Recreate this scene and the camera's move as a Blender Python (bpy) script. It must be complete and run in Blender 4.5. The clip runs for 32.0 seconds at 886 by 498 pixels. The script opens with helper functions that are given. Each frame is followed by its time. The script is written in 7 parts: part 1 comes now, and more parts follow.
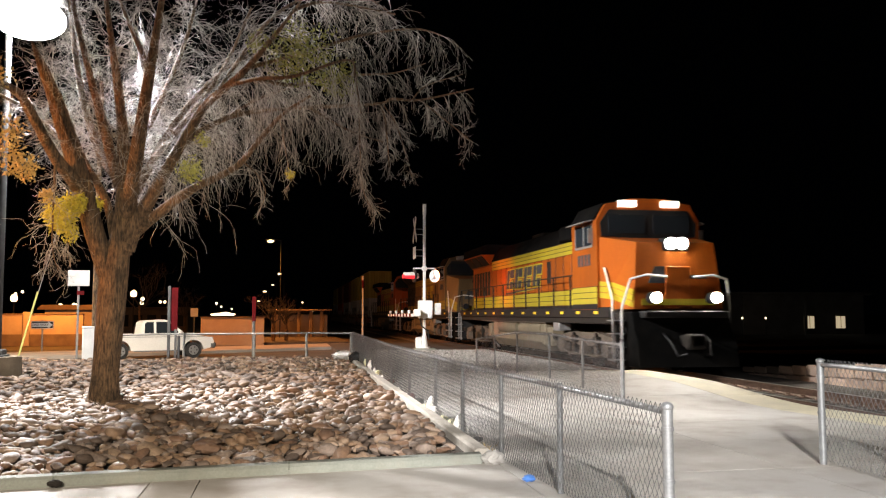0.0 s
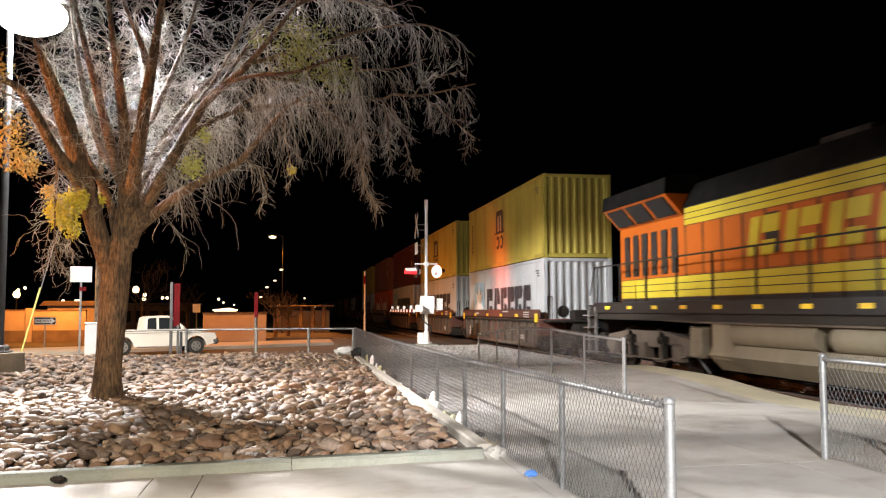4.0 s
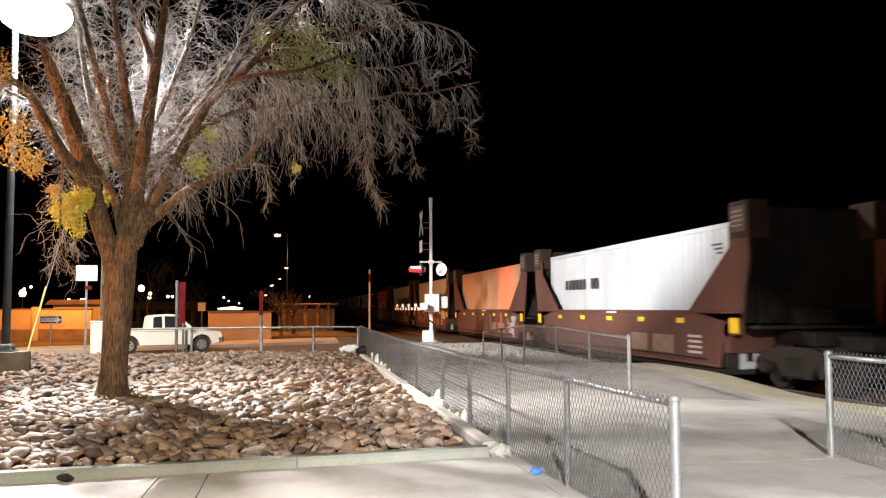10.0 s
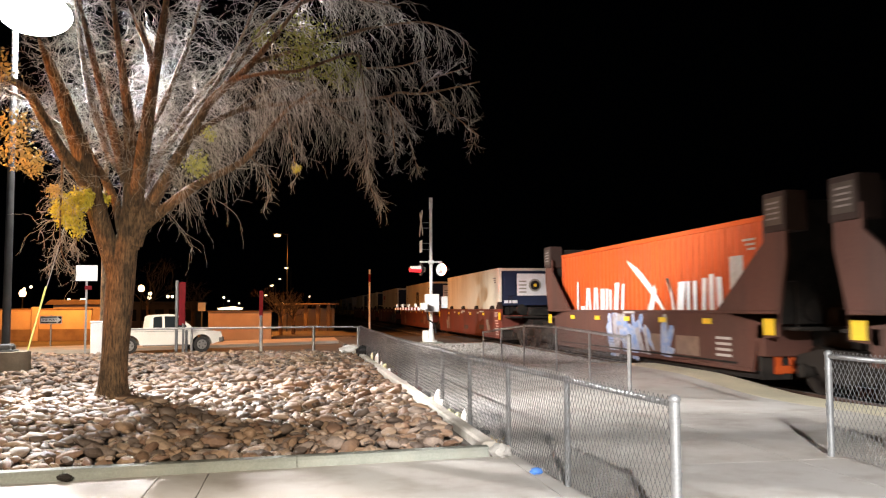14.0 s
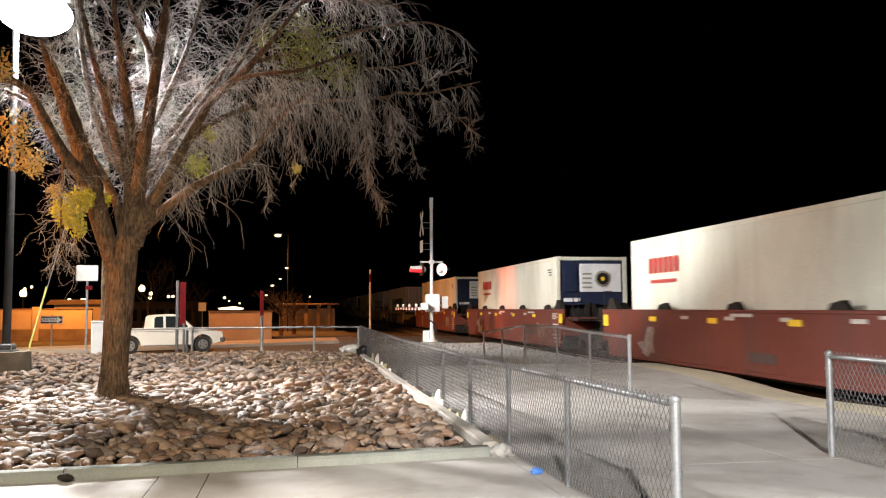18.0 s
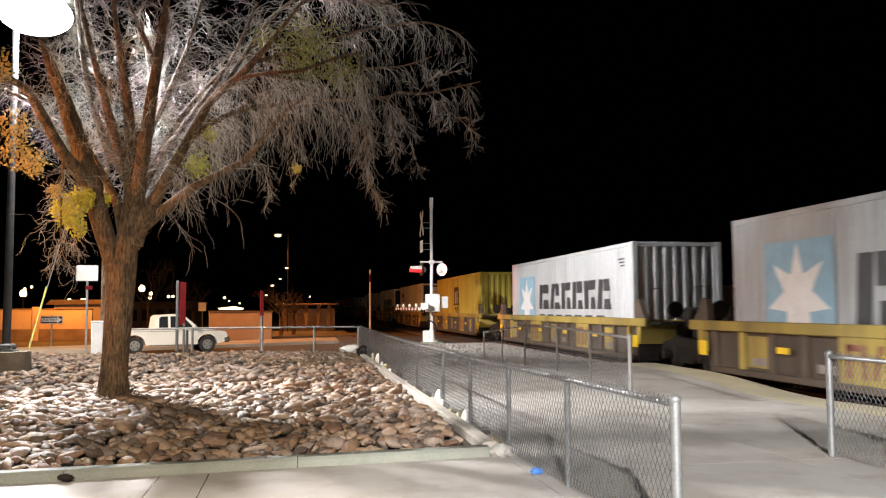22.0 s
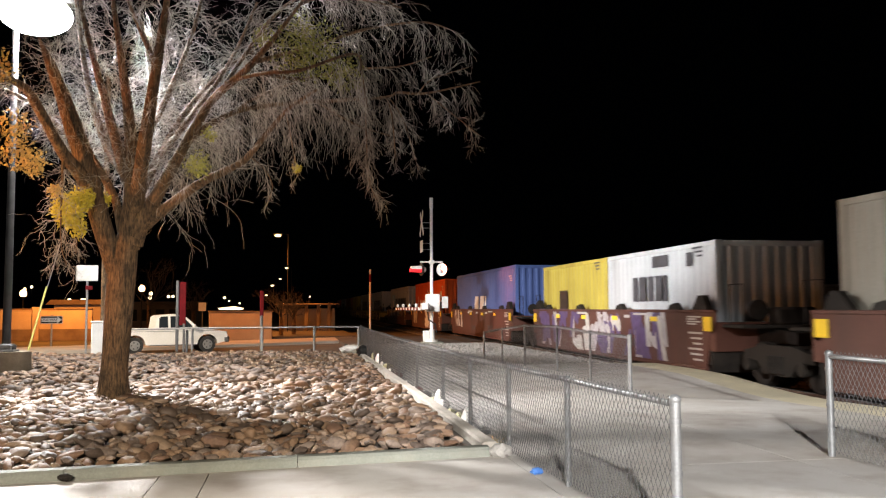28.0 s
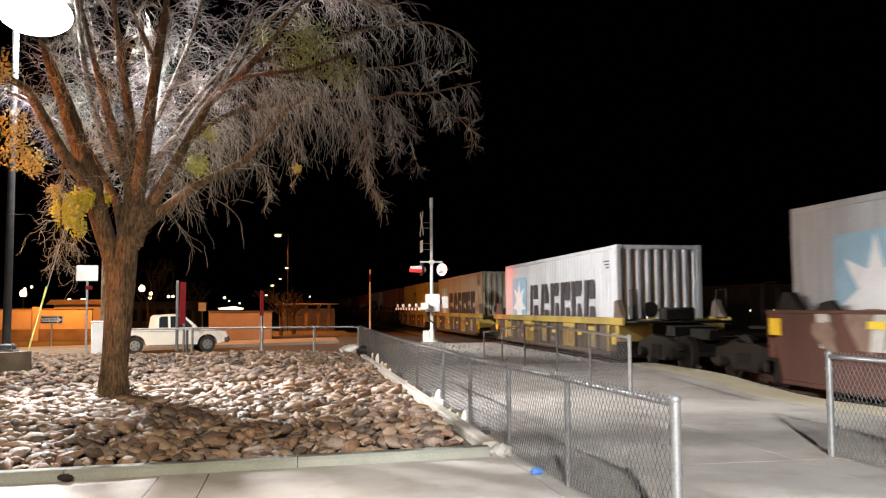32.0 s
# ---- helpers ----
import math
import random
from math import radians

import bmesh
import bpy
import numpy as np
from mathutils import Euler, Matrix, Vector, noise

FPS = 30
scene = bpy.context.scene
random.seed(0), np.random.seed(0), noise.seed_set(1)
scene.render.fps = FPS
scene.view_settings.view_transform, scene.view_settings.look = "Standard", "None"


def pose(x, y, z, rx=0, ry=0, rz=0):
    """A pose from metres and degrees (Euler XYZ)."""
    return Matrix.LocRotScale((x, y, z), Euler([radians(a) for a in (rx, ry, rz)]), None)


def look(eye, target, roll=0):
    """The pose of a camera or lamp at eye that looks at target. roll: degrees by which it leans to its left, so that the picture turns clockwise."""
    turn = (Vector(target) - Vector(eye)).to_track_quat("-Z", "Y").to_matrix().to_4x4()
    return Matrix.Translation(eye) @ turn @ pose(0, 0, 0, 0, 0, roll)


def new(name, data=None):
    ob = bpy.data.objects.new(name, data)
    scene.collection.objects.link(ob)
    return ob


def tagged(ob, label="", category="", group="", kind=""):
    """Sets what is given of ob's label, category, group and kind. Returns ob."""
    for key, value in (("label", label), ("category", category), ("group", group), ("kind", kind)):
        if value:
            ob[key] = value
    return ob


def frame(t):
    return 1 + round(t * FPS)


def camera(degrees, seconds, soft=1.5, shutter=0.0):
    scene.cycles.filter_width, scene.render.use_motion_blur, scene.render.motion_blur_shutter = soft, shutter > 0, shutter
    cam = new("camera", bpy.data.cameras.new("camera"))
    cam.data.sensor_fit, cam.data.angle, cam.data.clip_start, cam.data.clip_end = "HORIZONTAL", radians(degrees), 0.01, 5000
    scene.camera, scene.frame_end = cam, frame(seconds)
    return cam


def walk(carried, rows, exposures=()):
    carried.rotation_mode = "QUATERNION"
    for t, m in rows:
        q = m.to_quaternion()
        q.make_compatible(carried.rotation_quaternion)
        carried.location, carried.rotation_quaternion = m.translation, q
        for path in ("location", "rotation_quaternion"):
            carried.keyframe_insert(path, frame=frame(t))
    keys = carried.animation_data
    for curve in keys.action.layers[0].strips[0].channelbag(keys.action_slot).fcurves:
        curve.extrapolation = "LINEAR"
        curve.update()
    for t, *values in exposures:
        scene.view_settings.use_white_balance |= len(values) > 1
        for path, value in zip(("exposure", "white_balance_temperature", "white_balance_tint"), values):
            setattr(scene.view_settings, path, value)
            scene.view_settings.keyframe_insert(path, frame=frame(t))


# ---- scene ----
# ---- camera and its way ----
FOCAL = 1488.0
EYE = (0.0, 0.0, 1.42)
SPEED = 15.75          # metres a second, towards the camera
RAIL_Z = -0.10         # top of rail
TRACK_X = 9.67         # centre line of the track

cam = camera(2 * math.degrees(math.atan(784 / FOCAL)), 32.0, soft=1.2, shutter=0.3)


def aim(right, down, lean):
    """The view, with the picture's content moved by a little from its resting place."""
    yaw = math.atan(260 / FOCAL) - right / FOCAL
    tilt = math.atan(104 / FOCAL) + down / FOCAL
    way = Vector((math.sin(yaw) * math.cos(tilt), math.cos(yaw) * math.cos(tilt), math.sin(tilt)))
    return look(EYE, Vector(EYE) + 10 * way, lean)


walk(cam, [
    (0.0, aim(-11.5, 11.5, -0.08)), (1.0, aim(-10.6, 11.2, -0.09)), (2.0, aim(-9.6, 10.4, -0.1)),
    (3.0, aim(-9.0, 8.6, -0.13)), (3.5, aim(-8.6, 6.0, -0.16)), (4.5, aim(-7.8, 1.5, -0.18)),
    (5.5, aim(-7.0, -1.0, -0.2)), (6.0, aim(-6.3, -1.1, -0.2)), (6.5, aim(-4.5, -0.8, -0.24)),
    (7.0, aim(-2.2, -0.3, -0.28)), (7.5, aim(-1.6, 0, -0.3)), (8.0, aim(0, 0, -0.3)),
    (16.5, aim(0.2, 0, -0.3)), (17.5, aim(1, 0, -0.3)), (32.0, aim(1, 0, -0.3))],
    exposures=[(0.0, -0.2), (1.0, -0.2), (2.0, 0.0), (16.5, 0.0), (18.0, -0.25), (32.0, -0.25)])

# ---- night sky and lamps ----
world = bpy.data.worlds.new("night")
scene.world = world
world.use_nodes = True
world.node_tree.nodes["Background"].inputs[0].default_value = (0.35, 0.45, 0.7, 1)
world.node_tree.nodes["Background"].inputs[1].default_value = 0.0004
scene.view_settings.exposure = 0.0

WHITE = (1.0, 0.985, 0.97)
WARM = (1.0, 0.80, 0.58)
SODIUM = (1.0, 0.31, 0.06)


def lamp(name, place, watts, colour, size=0.2, target=None, cone=0, edge=0.4, flat=1.0):
    data = bpy.data.lights.new(name, "SPOT" if cone else "POINT")
    data.energy, data.color, data.shadow_soft_size = watts, colour, size
    ob = new(name, data)
    if cone:
        data.spot_size, data.spot_blend = radians(cone), edge
        ob.matrix_world = look(place, target) @ Matrix.Diagonal((1, flat, 1, 1))
    else:
        ob.location = place
    return ob


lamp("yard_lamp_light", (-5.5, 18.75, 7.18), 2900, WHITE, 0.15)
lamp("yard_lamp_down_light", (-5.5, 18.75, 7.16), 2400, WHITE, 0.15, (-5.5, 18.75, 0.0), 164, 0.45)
# added beams below the one lamp head, brightening tree, train and cobbles
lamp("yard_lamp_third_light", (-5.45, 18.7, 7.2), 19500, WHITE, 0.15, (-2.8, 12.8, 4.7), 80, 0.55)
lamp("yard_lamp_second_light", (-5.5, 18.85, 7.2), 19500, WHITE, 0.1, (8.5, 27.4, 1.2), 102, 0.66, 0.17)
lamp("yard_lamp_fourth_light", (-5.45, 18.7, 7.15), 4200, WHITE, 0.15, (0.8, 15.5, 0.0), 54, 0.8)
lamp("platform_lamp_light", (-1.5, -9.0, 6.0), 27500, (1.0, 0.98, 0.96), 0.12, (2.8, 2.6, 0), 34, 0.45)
# unseen warm fill added beside the platform lamp for cobbles and trunk
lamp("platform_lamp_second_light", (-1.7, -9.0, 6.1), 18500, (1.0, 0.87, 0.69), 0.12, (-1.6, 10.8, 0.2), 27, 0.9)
# unseen overhead fill added to brighten the near pavement; no fixture is modelled
lamp("canopy_lamp_light", (-1.5, 3.0, 6.0), 3000, (1.0, 0.91, 0.85), 0.3, (-1.4, 2.8, 0), 80, 0.5)
lamp("street_lamp_light", (-1.4, 62.6, 6.5), 6000, SODIUM, 0.2, (-1.0, 60.5, 0.0), 120, 0.6)
# added amber fill above the street, with no lamp standing there
lamp("crossing_lamp_light", (-3.0, 47.0, 8.6), 5800, SODIUM, 0.3, (-2.0, 47.0, 0.0), 150, 0.6)
lamp("side_street_lamp_light", (-7.4, 10.3, 3.4), 2000, (1.0, 0.37, 0.08), 0.3, (-3.4, 12.4, 3.3), 56, 0.8)
lamp("building_lamp_light", (-13.4, 50.4, 4.2), 3600, (1.0, 0.33, 0.05), 0.3)
# unseen fill added out of view to brighten the pickup and street
lamp("corner_lamp_light", (-11.5, 26.5, 7.5), 12500, (1.0, 0.82, 0.62), 0.3, (-6.4, 31.2, 0.0), 84)
lamp("flasher_light", (5.85, 33.7, 3.05), 1600, (1.0, 0.10, 0.04), 0.12, (9.0, 35.4, 2.2), 140, 1.0)

# ---- mesh building ----


class Build:
    """Collects faces for one mesh."""

    def __init__(self):
        self.v, self.f = [], []

    def add(self, verts, faces):
        n = len(self.v)
        self.v += [tuple(p) for p in verts]
        self.f += [tuple(n + i for i in face) for face in faces]
        return self

    def box(self, x0, y0, z0, x1, y1, z1, c=0.0):
        if c <= 0:
            p = [(x, y, z) for z in (z0, z1) for y in (y0, y1) for x in (x0, x1)]
            return self.add(p, [(0, 2, 3, 1), (4, 5, 7, 6), (0, 1, 5, 4), (2, 6, 7, 3), (0, 4, 6, 2), (1, 3, 7, 5)])
        v = []
        for x, sx in ((x0, 1), (x1, -1)):
            for y, sy in ((y0, 1), (y1, -1)):
                for z, sz in ((z0, 1), (z1, -1)):
                    v += [(x, y + sy * c, z + sz * c), (x + sx * c, y, z + sz * c), (x + sx * c, y + sy * c, z)]
        k = lambda i, j, l, a: (i * 4 + j * 2 + l) * 3 + a
        f = []
        f += [(k(0, 0, 0, 0), k(0, 0, 1, 0), k(0, 1, 1, 0), k(0, 1, 0, 0)), (k(1, 0, 0, 0), k(1, 1, 0, 0), k(1, 1, 1, 0), k(1, 0, 1, 0))]
        f += [(k(0, 0, 0, 1), k(1, 0, 0, 1), k(1, 0, 1, 1), k(0, 0, 1, 1)), (k(0, 1, 0, 1), k(0, 1, 1, 1), k(1, 1, 1, 1), k(1, 1, 0, 1))]
        f += [(k(0, 0, 0, 2), k(0, 1, 0, 2), k(1, 1, 0, 2), k(1, 0, 0, 2)), (k(0, 0, 1, 2), k(1, 0, 1, 2), k(1, 1, 1, 2), k(0, 1, 1, 2))]
        for i in (0, 1):
            for j in (0, 1):
                f.append((k(i, j, 0, 0), k(i, j, 1, 0), k(i, j, 1, 1), k(i, j, 0, 1)))
                f.append((k(i, 0, j, 0), k(i, 0, j, 2), k(i, 1, j, 2), k(i, 1, j, 0)))
                f.append((k(0, i, j, 1), k(1, i, j, 1), k(1, i, j, 2), k(0, i, j, 2)))
                for l in (0, 1):
                    f.append((k(i, j, l, 0), k(i, j, l, 1), k(i, j, l, 2)))
        return self.add(v, f)

    def tube(self, p, q, r, r2=None, n=8, caps=True):
        p, q = Vector(p), Vector(q)
        r2 = r if r2 is None else r2
        d = (q - p).normalized()
        a = d.orthogonal().normalized()
        b = d.cross(a)
        ring = [(math.cos(2 * math.pi * i / n), math.sin(2 * math.pi * i / n)) for i in range(n)]
        v = [p + (a * c + b * s) * r for c, s in ring] + [q + (a * c + b * s) * r2 for c, s in ring]
        f = [(i, (i + 1) % n, n + (i + 1) % n, n + i) for i in range(n)]
        if caps:
            f += [tuple(range(n - 1, -1, -1)), tuple(range(n, 2 * n))]
        return self.add(v, f)

    def pipe(self, points, r, n=6, r2=None):
        """A round bar through several points."""
        pts = [Vector(p) for p in points]
        r2 = r if r2 is None else r2
        v, f = [], []
        side = None
        m = len(pts)
        for i, p in enumerate(pts):
            d = (pts[min(i + 1, m - 1)] - pts[max(i - 1, 0)]).normalized()
            a = d.orthogonal() if side is None else side - d * side.dot(d)
            if a.length < 1e-5:
                a = d.orthogonal()
            a.normalize()
            side = a
            b = d.cross(a)
            k = r + (r2 - r) * i / max(1, m - 1)
            for j in range(n):
                w = 2 * math.pi * j / n
                v.append(p + (a * math.cos(w) + b * math.sin(w)) * k)
        for i in range(m - 1):
            for j in range(n):
                f.append((i * n + j, i * n + (j + 1) % n, (i + 1) * n + (j + 1) % n, (i + 1) * n + j))
        f += [tuple(range(n - 1, -1, -1)), tuple(range((m - 1) * n, m * n))]
        return self.add(v, f)

    def prism(self, outline, axis, lo, hi):
        """An outline in the two other axes, drawn out along one axis."""
        def at(a, b, c):
            return {"x": (c, a, b), "y": (a, c, b), "z": (a, b, c)}[axis]
        n = len(outline)
        v = [at(a, b, lo) for a, b in outline] + [at(a, b, hi) for a, b in outline]
        f = [(i, (i + 1) % n, n + (i + 1) % n, n + i) for i in range(n)] + [tuple(range(n - 1, -1, -1)), tuple(range(n, 2 * n))]
        return self.add(v, f)

    def ball(self, c, r, n=10, squash=1.0, m=6):
        v = [(c[0], c[1], c[2] - r * squash)]
        for i in range(1, m):
            w = math.pi * i / m
            for j in range(n):
                a = 2 * math.pi * j / n
                v.append((c[0] + r * math.sin(w) * math.cos(a), c[1] + r * math.sin(w) * math.sin(a), c[2] - r * squash * math.cos(w)))
        v.append((c[0], c[1], c[2] + r * squash))
        f = [(0, 1 + (j + 1) % n, 1 + j) for j in range(n)]
        for i in range(m - 2):
            for j in range(n):
                a, b = 1 + i * n + j, 1 + i * n + (j + 1) % n
                f.append((a, b, b + n, a + n))
        k = len(v) - 1
        f += [(k, k - n + j, k - n + (j + 1) % n) for j in range(n)]
        return self.add(v, f)

    def mesh(self, name, material, smooth=True):
        me = bpy.data.meshes.new(name)
        me.from_pydata(self.v, [], self.f)
        bm = bmesh.new()
        bm.from_mesh(me)
        bmesh.ops.recalc_face_normals(bm, faces=bm.faces)
        bm.to_mesh(me)
        bm.free()
        if smooth:
            me.shade_smooth()
            me.set_sharp_from_angle(angle=radians(38))
        me.materials.append(material)
        return me


def part(name, built, material, parent, label="", place=None):
    """One mesh object under a thing or under a part; built is a Build or a ready mesh."""
    me = built if isinstance(built, bpy.types.Mesh) else built.mesh(name, material)
    ob = new(name, me)
    ob.parent = parent
    if place is not None:
        ob.matrix_basis = place
    if label:
        tagged(ob, label)
    return ob


def thing(name, label, category, group="", kind="", place=(0, 0, 0)):
    ob = new(name)
    ob.empty_display_size = 0.2
    ob.location = place
    return tagged(ob, label, category, group, kind)


def solid(name, built, material, label, category, group="", kind="", place=(0, 0, 0)):
    """A top-level thing of one mesh."""
    ob = new(name, built if isinstance(built, bpy.types.Mesh) else built.mesh(name, material))
    ob.location = place
    return tagged(ob, label, category, group, kind)


# ---- materials ----


def surface(name, colour, colour2=None, scale=6.0, rough=0.6, metal=0.0, bump=0.2, fine=60.0, dirt=None, dirt_scale=1.2,
            dirt_amount=0.5, vary=0.0, streak=False, depth=0.01, shine=0.5):
    """A worn surface: two tones at one scale, fine grain at another, stains of a third tone, fine relief."""
    m = bpy.data.materials.new(name)
    m.use_nodes = True
    nt = m.node_tree
    N, L = nt.nodes, nt.links
    p = N["Principled BSDF"]
    p.inputs["Metallic"].default_value = metal
    p.inputs["Specular IOR Level"].default_value = shine
    co = N.new("ShaderNodeTexCoord")
    src = co.outputs["Object"]
    if streak:
        mp = N.new("ShaderNodeMapping")
        mp.inputs["Scale"].default_value = (1, 1, 0.12)
        L.new(src, mp.inputs[0])
        ssrc = mp.outputs[0]
    else:
        ssrc = src

    def tex(s, detail, vec):
        t = N.new("ShaderNodeTexNoise")
        t.inputs["Scale"].default_value, t.inputs["Detail"].default_value, t.inputs["Roughness"].default_value = s, detail, 0.6
        L.new(vec, t.inputs["Vector"])
        return t.outputs["Fac"]

    def ramp(fac, a, b):
        r = N.new("ShaderNodeMapRange")
        r.inputs[1].default_value, r.inputs[2].default_value = a, b
        L.new(fac, r.inputs[0])
        return r.outputs[0]

    def mix(fac, a, b):
        x = N.new("ShaderNodeMix")
        x.data_type = "RGBA"
        if isinstance(fac, float):
            x.inputs[0].default_value = fac
        else:
            L.new(fac, x.inputs[0])
        for k, c in ((6, a), (7, b)):
            if isinstance(c, tuple):
                x.inputs[k].default_value = (*c, 1)
            else:
                L.new(c, x.inputs[k])
        return x.outputs[2]

    colour2 = colour2 or tuple(0.72 * c for c in colour)
    f1 = tex(scale, 5, src)
    f2 = tex(fine, 3, src)
    col = mix(ramp(f1, 0.38, 0.66), colour, colour2)
    grain = mix(ramp(f2, 0.3, 0.75), (0.86, 0.86, 0.86), (1.08, 1.08, 1.08))
    mul = N.new("ShaderNodeMix")
    mul.data_type, mul.blend_type = "RGBA", "MULTIPLY"
    mul.inputs[0].default_value = 1.0
    L.new(col, mul.inputs[6])
    L.new(grain, mul.inputs[7])
    col = mul.outputs[2]
    if dirt:
        d = tex(dirt_scale, 6, ssrc)
        fac = N.new("ShaderNodeMath")
        fac.operation = "MULTIPLY"
        L.new(ramp(d, 0.48, 0.72), fac.inputs[0])
        fac.inputs[1].default_value = dirt_amount
        col = mix(fac.outputs[0], col, dirt)
    if vary:
        oi = N.new("ShaderNodeObjectInfo")
        hs = N.new("ShaderNodeHueSaturation")
        v = N.new("ShaderNodeMapRange")
        v.inputs[3].default_value, v.inputs[4].default_value = 1 - vary, 1 + vary
        L.new(oi.outputs["Random"], v.inputs[0])
        L.new(v.outputs[0], hs.inputs["Value"])
        L.new(col, hs.inputs["Color"])
        col = hs.outputs[0]
    L.new(col, p.inputs["Base Color"])
    rr = N.new("ShaderNodeMapRange")
    rr.inputs[3].default_value, rr.inputs[4].default_value = max(0.05, rough - 0.1), min(1, rough + 0.12)
    L.new(f1, rr.inputs[0])
    L.new(rr.outputs[0], p.inputs["Roughness"])
    if bump:
        b = N.new("ShaderNodeBump")
        b.inputs["Strength"].default_value, b.inputs["Distance"].default_value = bump, depth
        L.new(f2, b.inputs["Height"])
        L.new(b.outputs[0], p.inputs["Normal"])
    return m


def glow(name, colour, strength):
    m = bpy.data.materials.new(name)
    m.use_nodes = True
    p = m.node_tree.nodes["Principled BSDF"]
    p.inputs["Base Color"].default_value = (*colour, 1)
    p.inputs["Emission Color"].default_value = (*colour, 1)
    p.inputs["Emission Strength"].default_value = strength
    return m


def pane_material(name, tint=(0.02, 0.025, 0.03), rough=0.08):
    m = bpy.data.materials.new(name)
    m.use_nodes = True
    p = m.node_tree.nodes["Principled BSDF"]
    p.inputs["Base Color"].default_value = (*tint, 1)
    p.inputs["Roughness"].default_value = rough
    p.inputs["Coat Weight"].default_value = 0.5
    return m


CONCRETE = surface("concrete", (0.53, 0.505, 0.475), (0.43, 0.395, 0.355), 0.6, 0.72, 0, 0.12, 90, (0.30, 0.25, 0.21), 1.3, 0.75)
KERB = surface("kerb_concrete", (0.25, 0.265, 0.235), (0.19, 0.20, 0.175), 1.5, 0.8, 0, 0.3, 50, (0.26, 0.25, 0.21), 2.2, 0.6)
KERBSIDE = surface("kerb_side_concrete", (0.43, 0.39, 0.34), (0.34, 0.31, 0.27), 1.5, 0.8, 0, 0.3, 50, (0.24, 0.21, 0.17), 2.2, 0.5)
TACTILE = surface("yellow_edge", (0.62, 0.555, 0.39), (0.55, 0.495, 0.36), 1.5, 0.7, 0, 0.25, 60, (0.40, 0.36, 0.28), 1.4, 0.5)
DIRT = surface("dirt", (0.075, 0.062, 0.05), (0.05, 0.042, 0.034), 1.3, 0.95, 0, 0.5, 40, (0.10, 0.085, 0.07), 0.5, 0.5)
ASPHALT = surface("asphalt", (0.07, 0.062, 0.056), (0.05, 0.045, 0.042), 1.0, 0.85, 0, 0.4, 60, (0.11, 0.10, 0.09), 0.35, 0.5)
BALLAST = surface("ballast", (0.17, 0.15, 0.13), (0.07, 0.06, 0.055), 16, 0.95, 0, 0.8, 45, (0.05, 0.045, 0.04), 0.8, 0.5, depth=0.03)
GRAVEL = surface("crossing_gravel", (0.30, 0.28, 0.26), (0.15, 0.14, 0.13), 9, 0.95, 0, 0.6, 30, (0.12, 0.11, 0.10), 0.8, 0.4, depth=0.03)
GALV = surface("galvanized_steel", (0.36, 0.365, 0.37), (0.26, 0.265, 0.27), 8, 0.5, 0.6, 0.1, 80, (0.30, 0.27, 0.24), 3, 0.4)
MESHWIRE = surface("galvanized_wire", (0.20, 0.20, 0.205), (0.13, 0.13, 0.135), 8, 0.5, 0.4, 0.0, 80)
RUSTRAIL = surface("rusty_rail", (0.14, 0.085, 0.06), (0.09, 0.055, 0.04), 4, 0.7, 0.4, 0.3, 60)
SHINE = surface("bright_rail_head", (0.5, 0.48, 0.46), (0.38, 0.36, 0.34), 5, 0.3, 0.9, 0.05, 60)
TIE = surface("timber_tie", (0.10, 0.08, 0.065), (0.06, 0.05, 0.042), 3, 0.9, 0, 0.5, 40)
STUCCO = surface("stucco", (0.50, 0.40, 0.30), (0.42, 0.33, 0.25), 1.0, 0.9, 0, 0.3, 50, (0.32, 0.25, 0.19), 0.8, 0.4)
DARKSTUCCO = surface("dark_trim", (0.20, 0.15, 0.11), (0.14, 0.10, 0.08), 1.5, 0.9, 0, 0.3, 50)


def bark(name):
    """Furrowed bark: dark cracks drawn out along the trunk, brown ridges, grey flecks."""
    m = surface(name, (0.17, 0.103, 0.054), (0.07, 0.044, 0.025), 5, 0.95, 0, 0, 34)
    nt = m.node_tree
    N, L = nt.nodes, nt.links
    p = N["Principled BSDF"]
    base = p.inputs["Base Color"].links[0].from_socket
    co, mp, te = N.new("ShaderNodeTexCoord"), N.new("ShaderNodeMapping"), N.new("ShaderNodeTexNoise")
    mp.inputs["Scale"].default_value = (1, 1, 0.16)
    te.inputs["Scale"].default_value, te.inputs["Detail"].default_value, te.inputs["Roughness"].default_value = 42, 4, 0.65
    L.new(co.outputs["Object"], mp.inputs[0])
    L.new(mp.outputs[0], te.inputs["Vector"])
    ra = N.new("ShaderNodeMapRange")
    ra.inputs[1].default_value, ra.inputs[2].default_value, ra.inputs[3].default_value, ra.inputs[4].default_value = 0.36, 0.62, 0.28, 1.35
    L.new(te.outputs["Fac"], ra.inputs[0])
    mu = N.new("ShaderNodeVectorMath")
    mu.operation = "SCALE"
    L.new(base, mu.inputs[0])
    L.new(ra.outputs[0], mu.inputs["Scale"])
    L.new(mu.outputs[0], p.inputs["Base Color"])
    bu = N.new("ShaderNodeBump")
    bu.inputs["Strength"].default_value, bu.inputs["Distance"].default_value = 1.0, 0.035
    L.new(te.outputs["Fac"], bu.inputs["Height"])
    L.new(bu.outputs[0], p.inputs["Normal"])
    return m


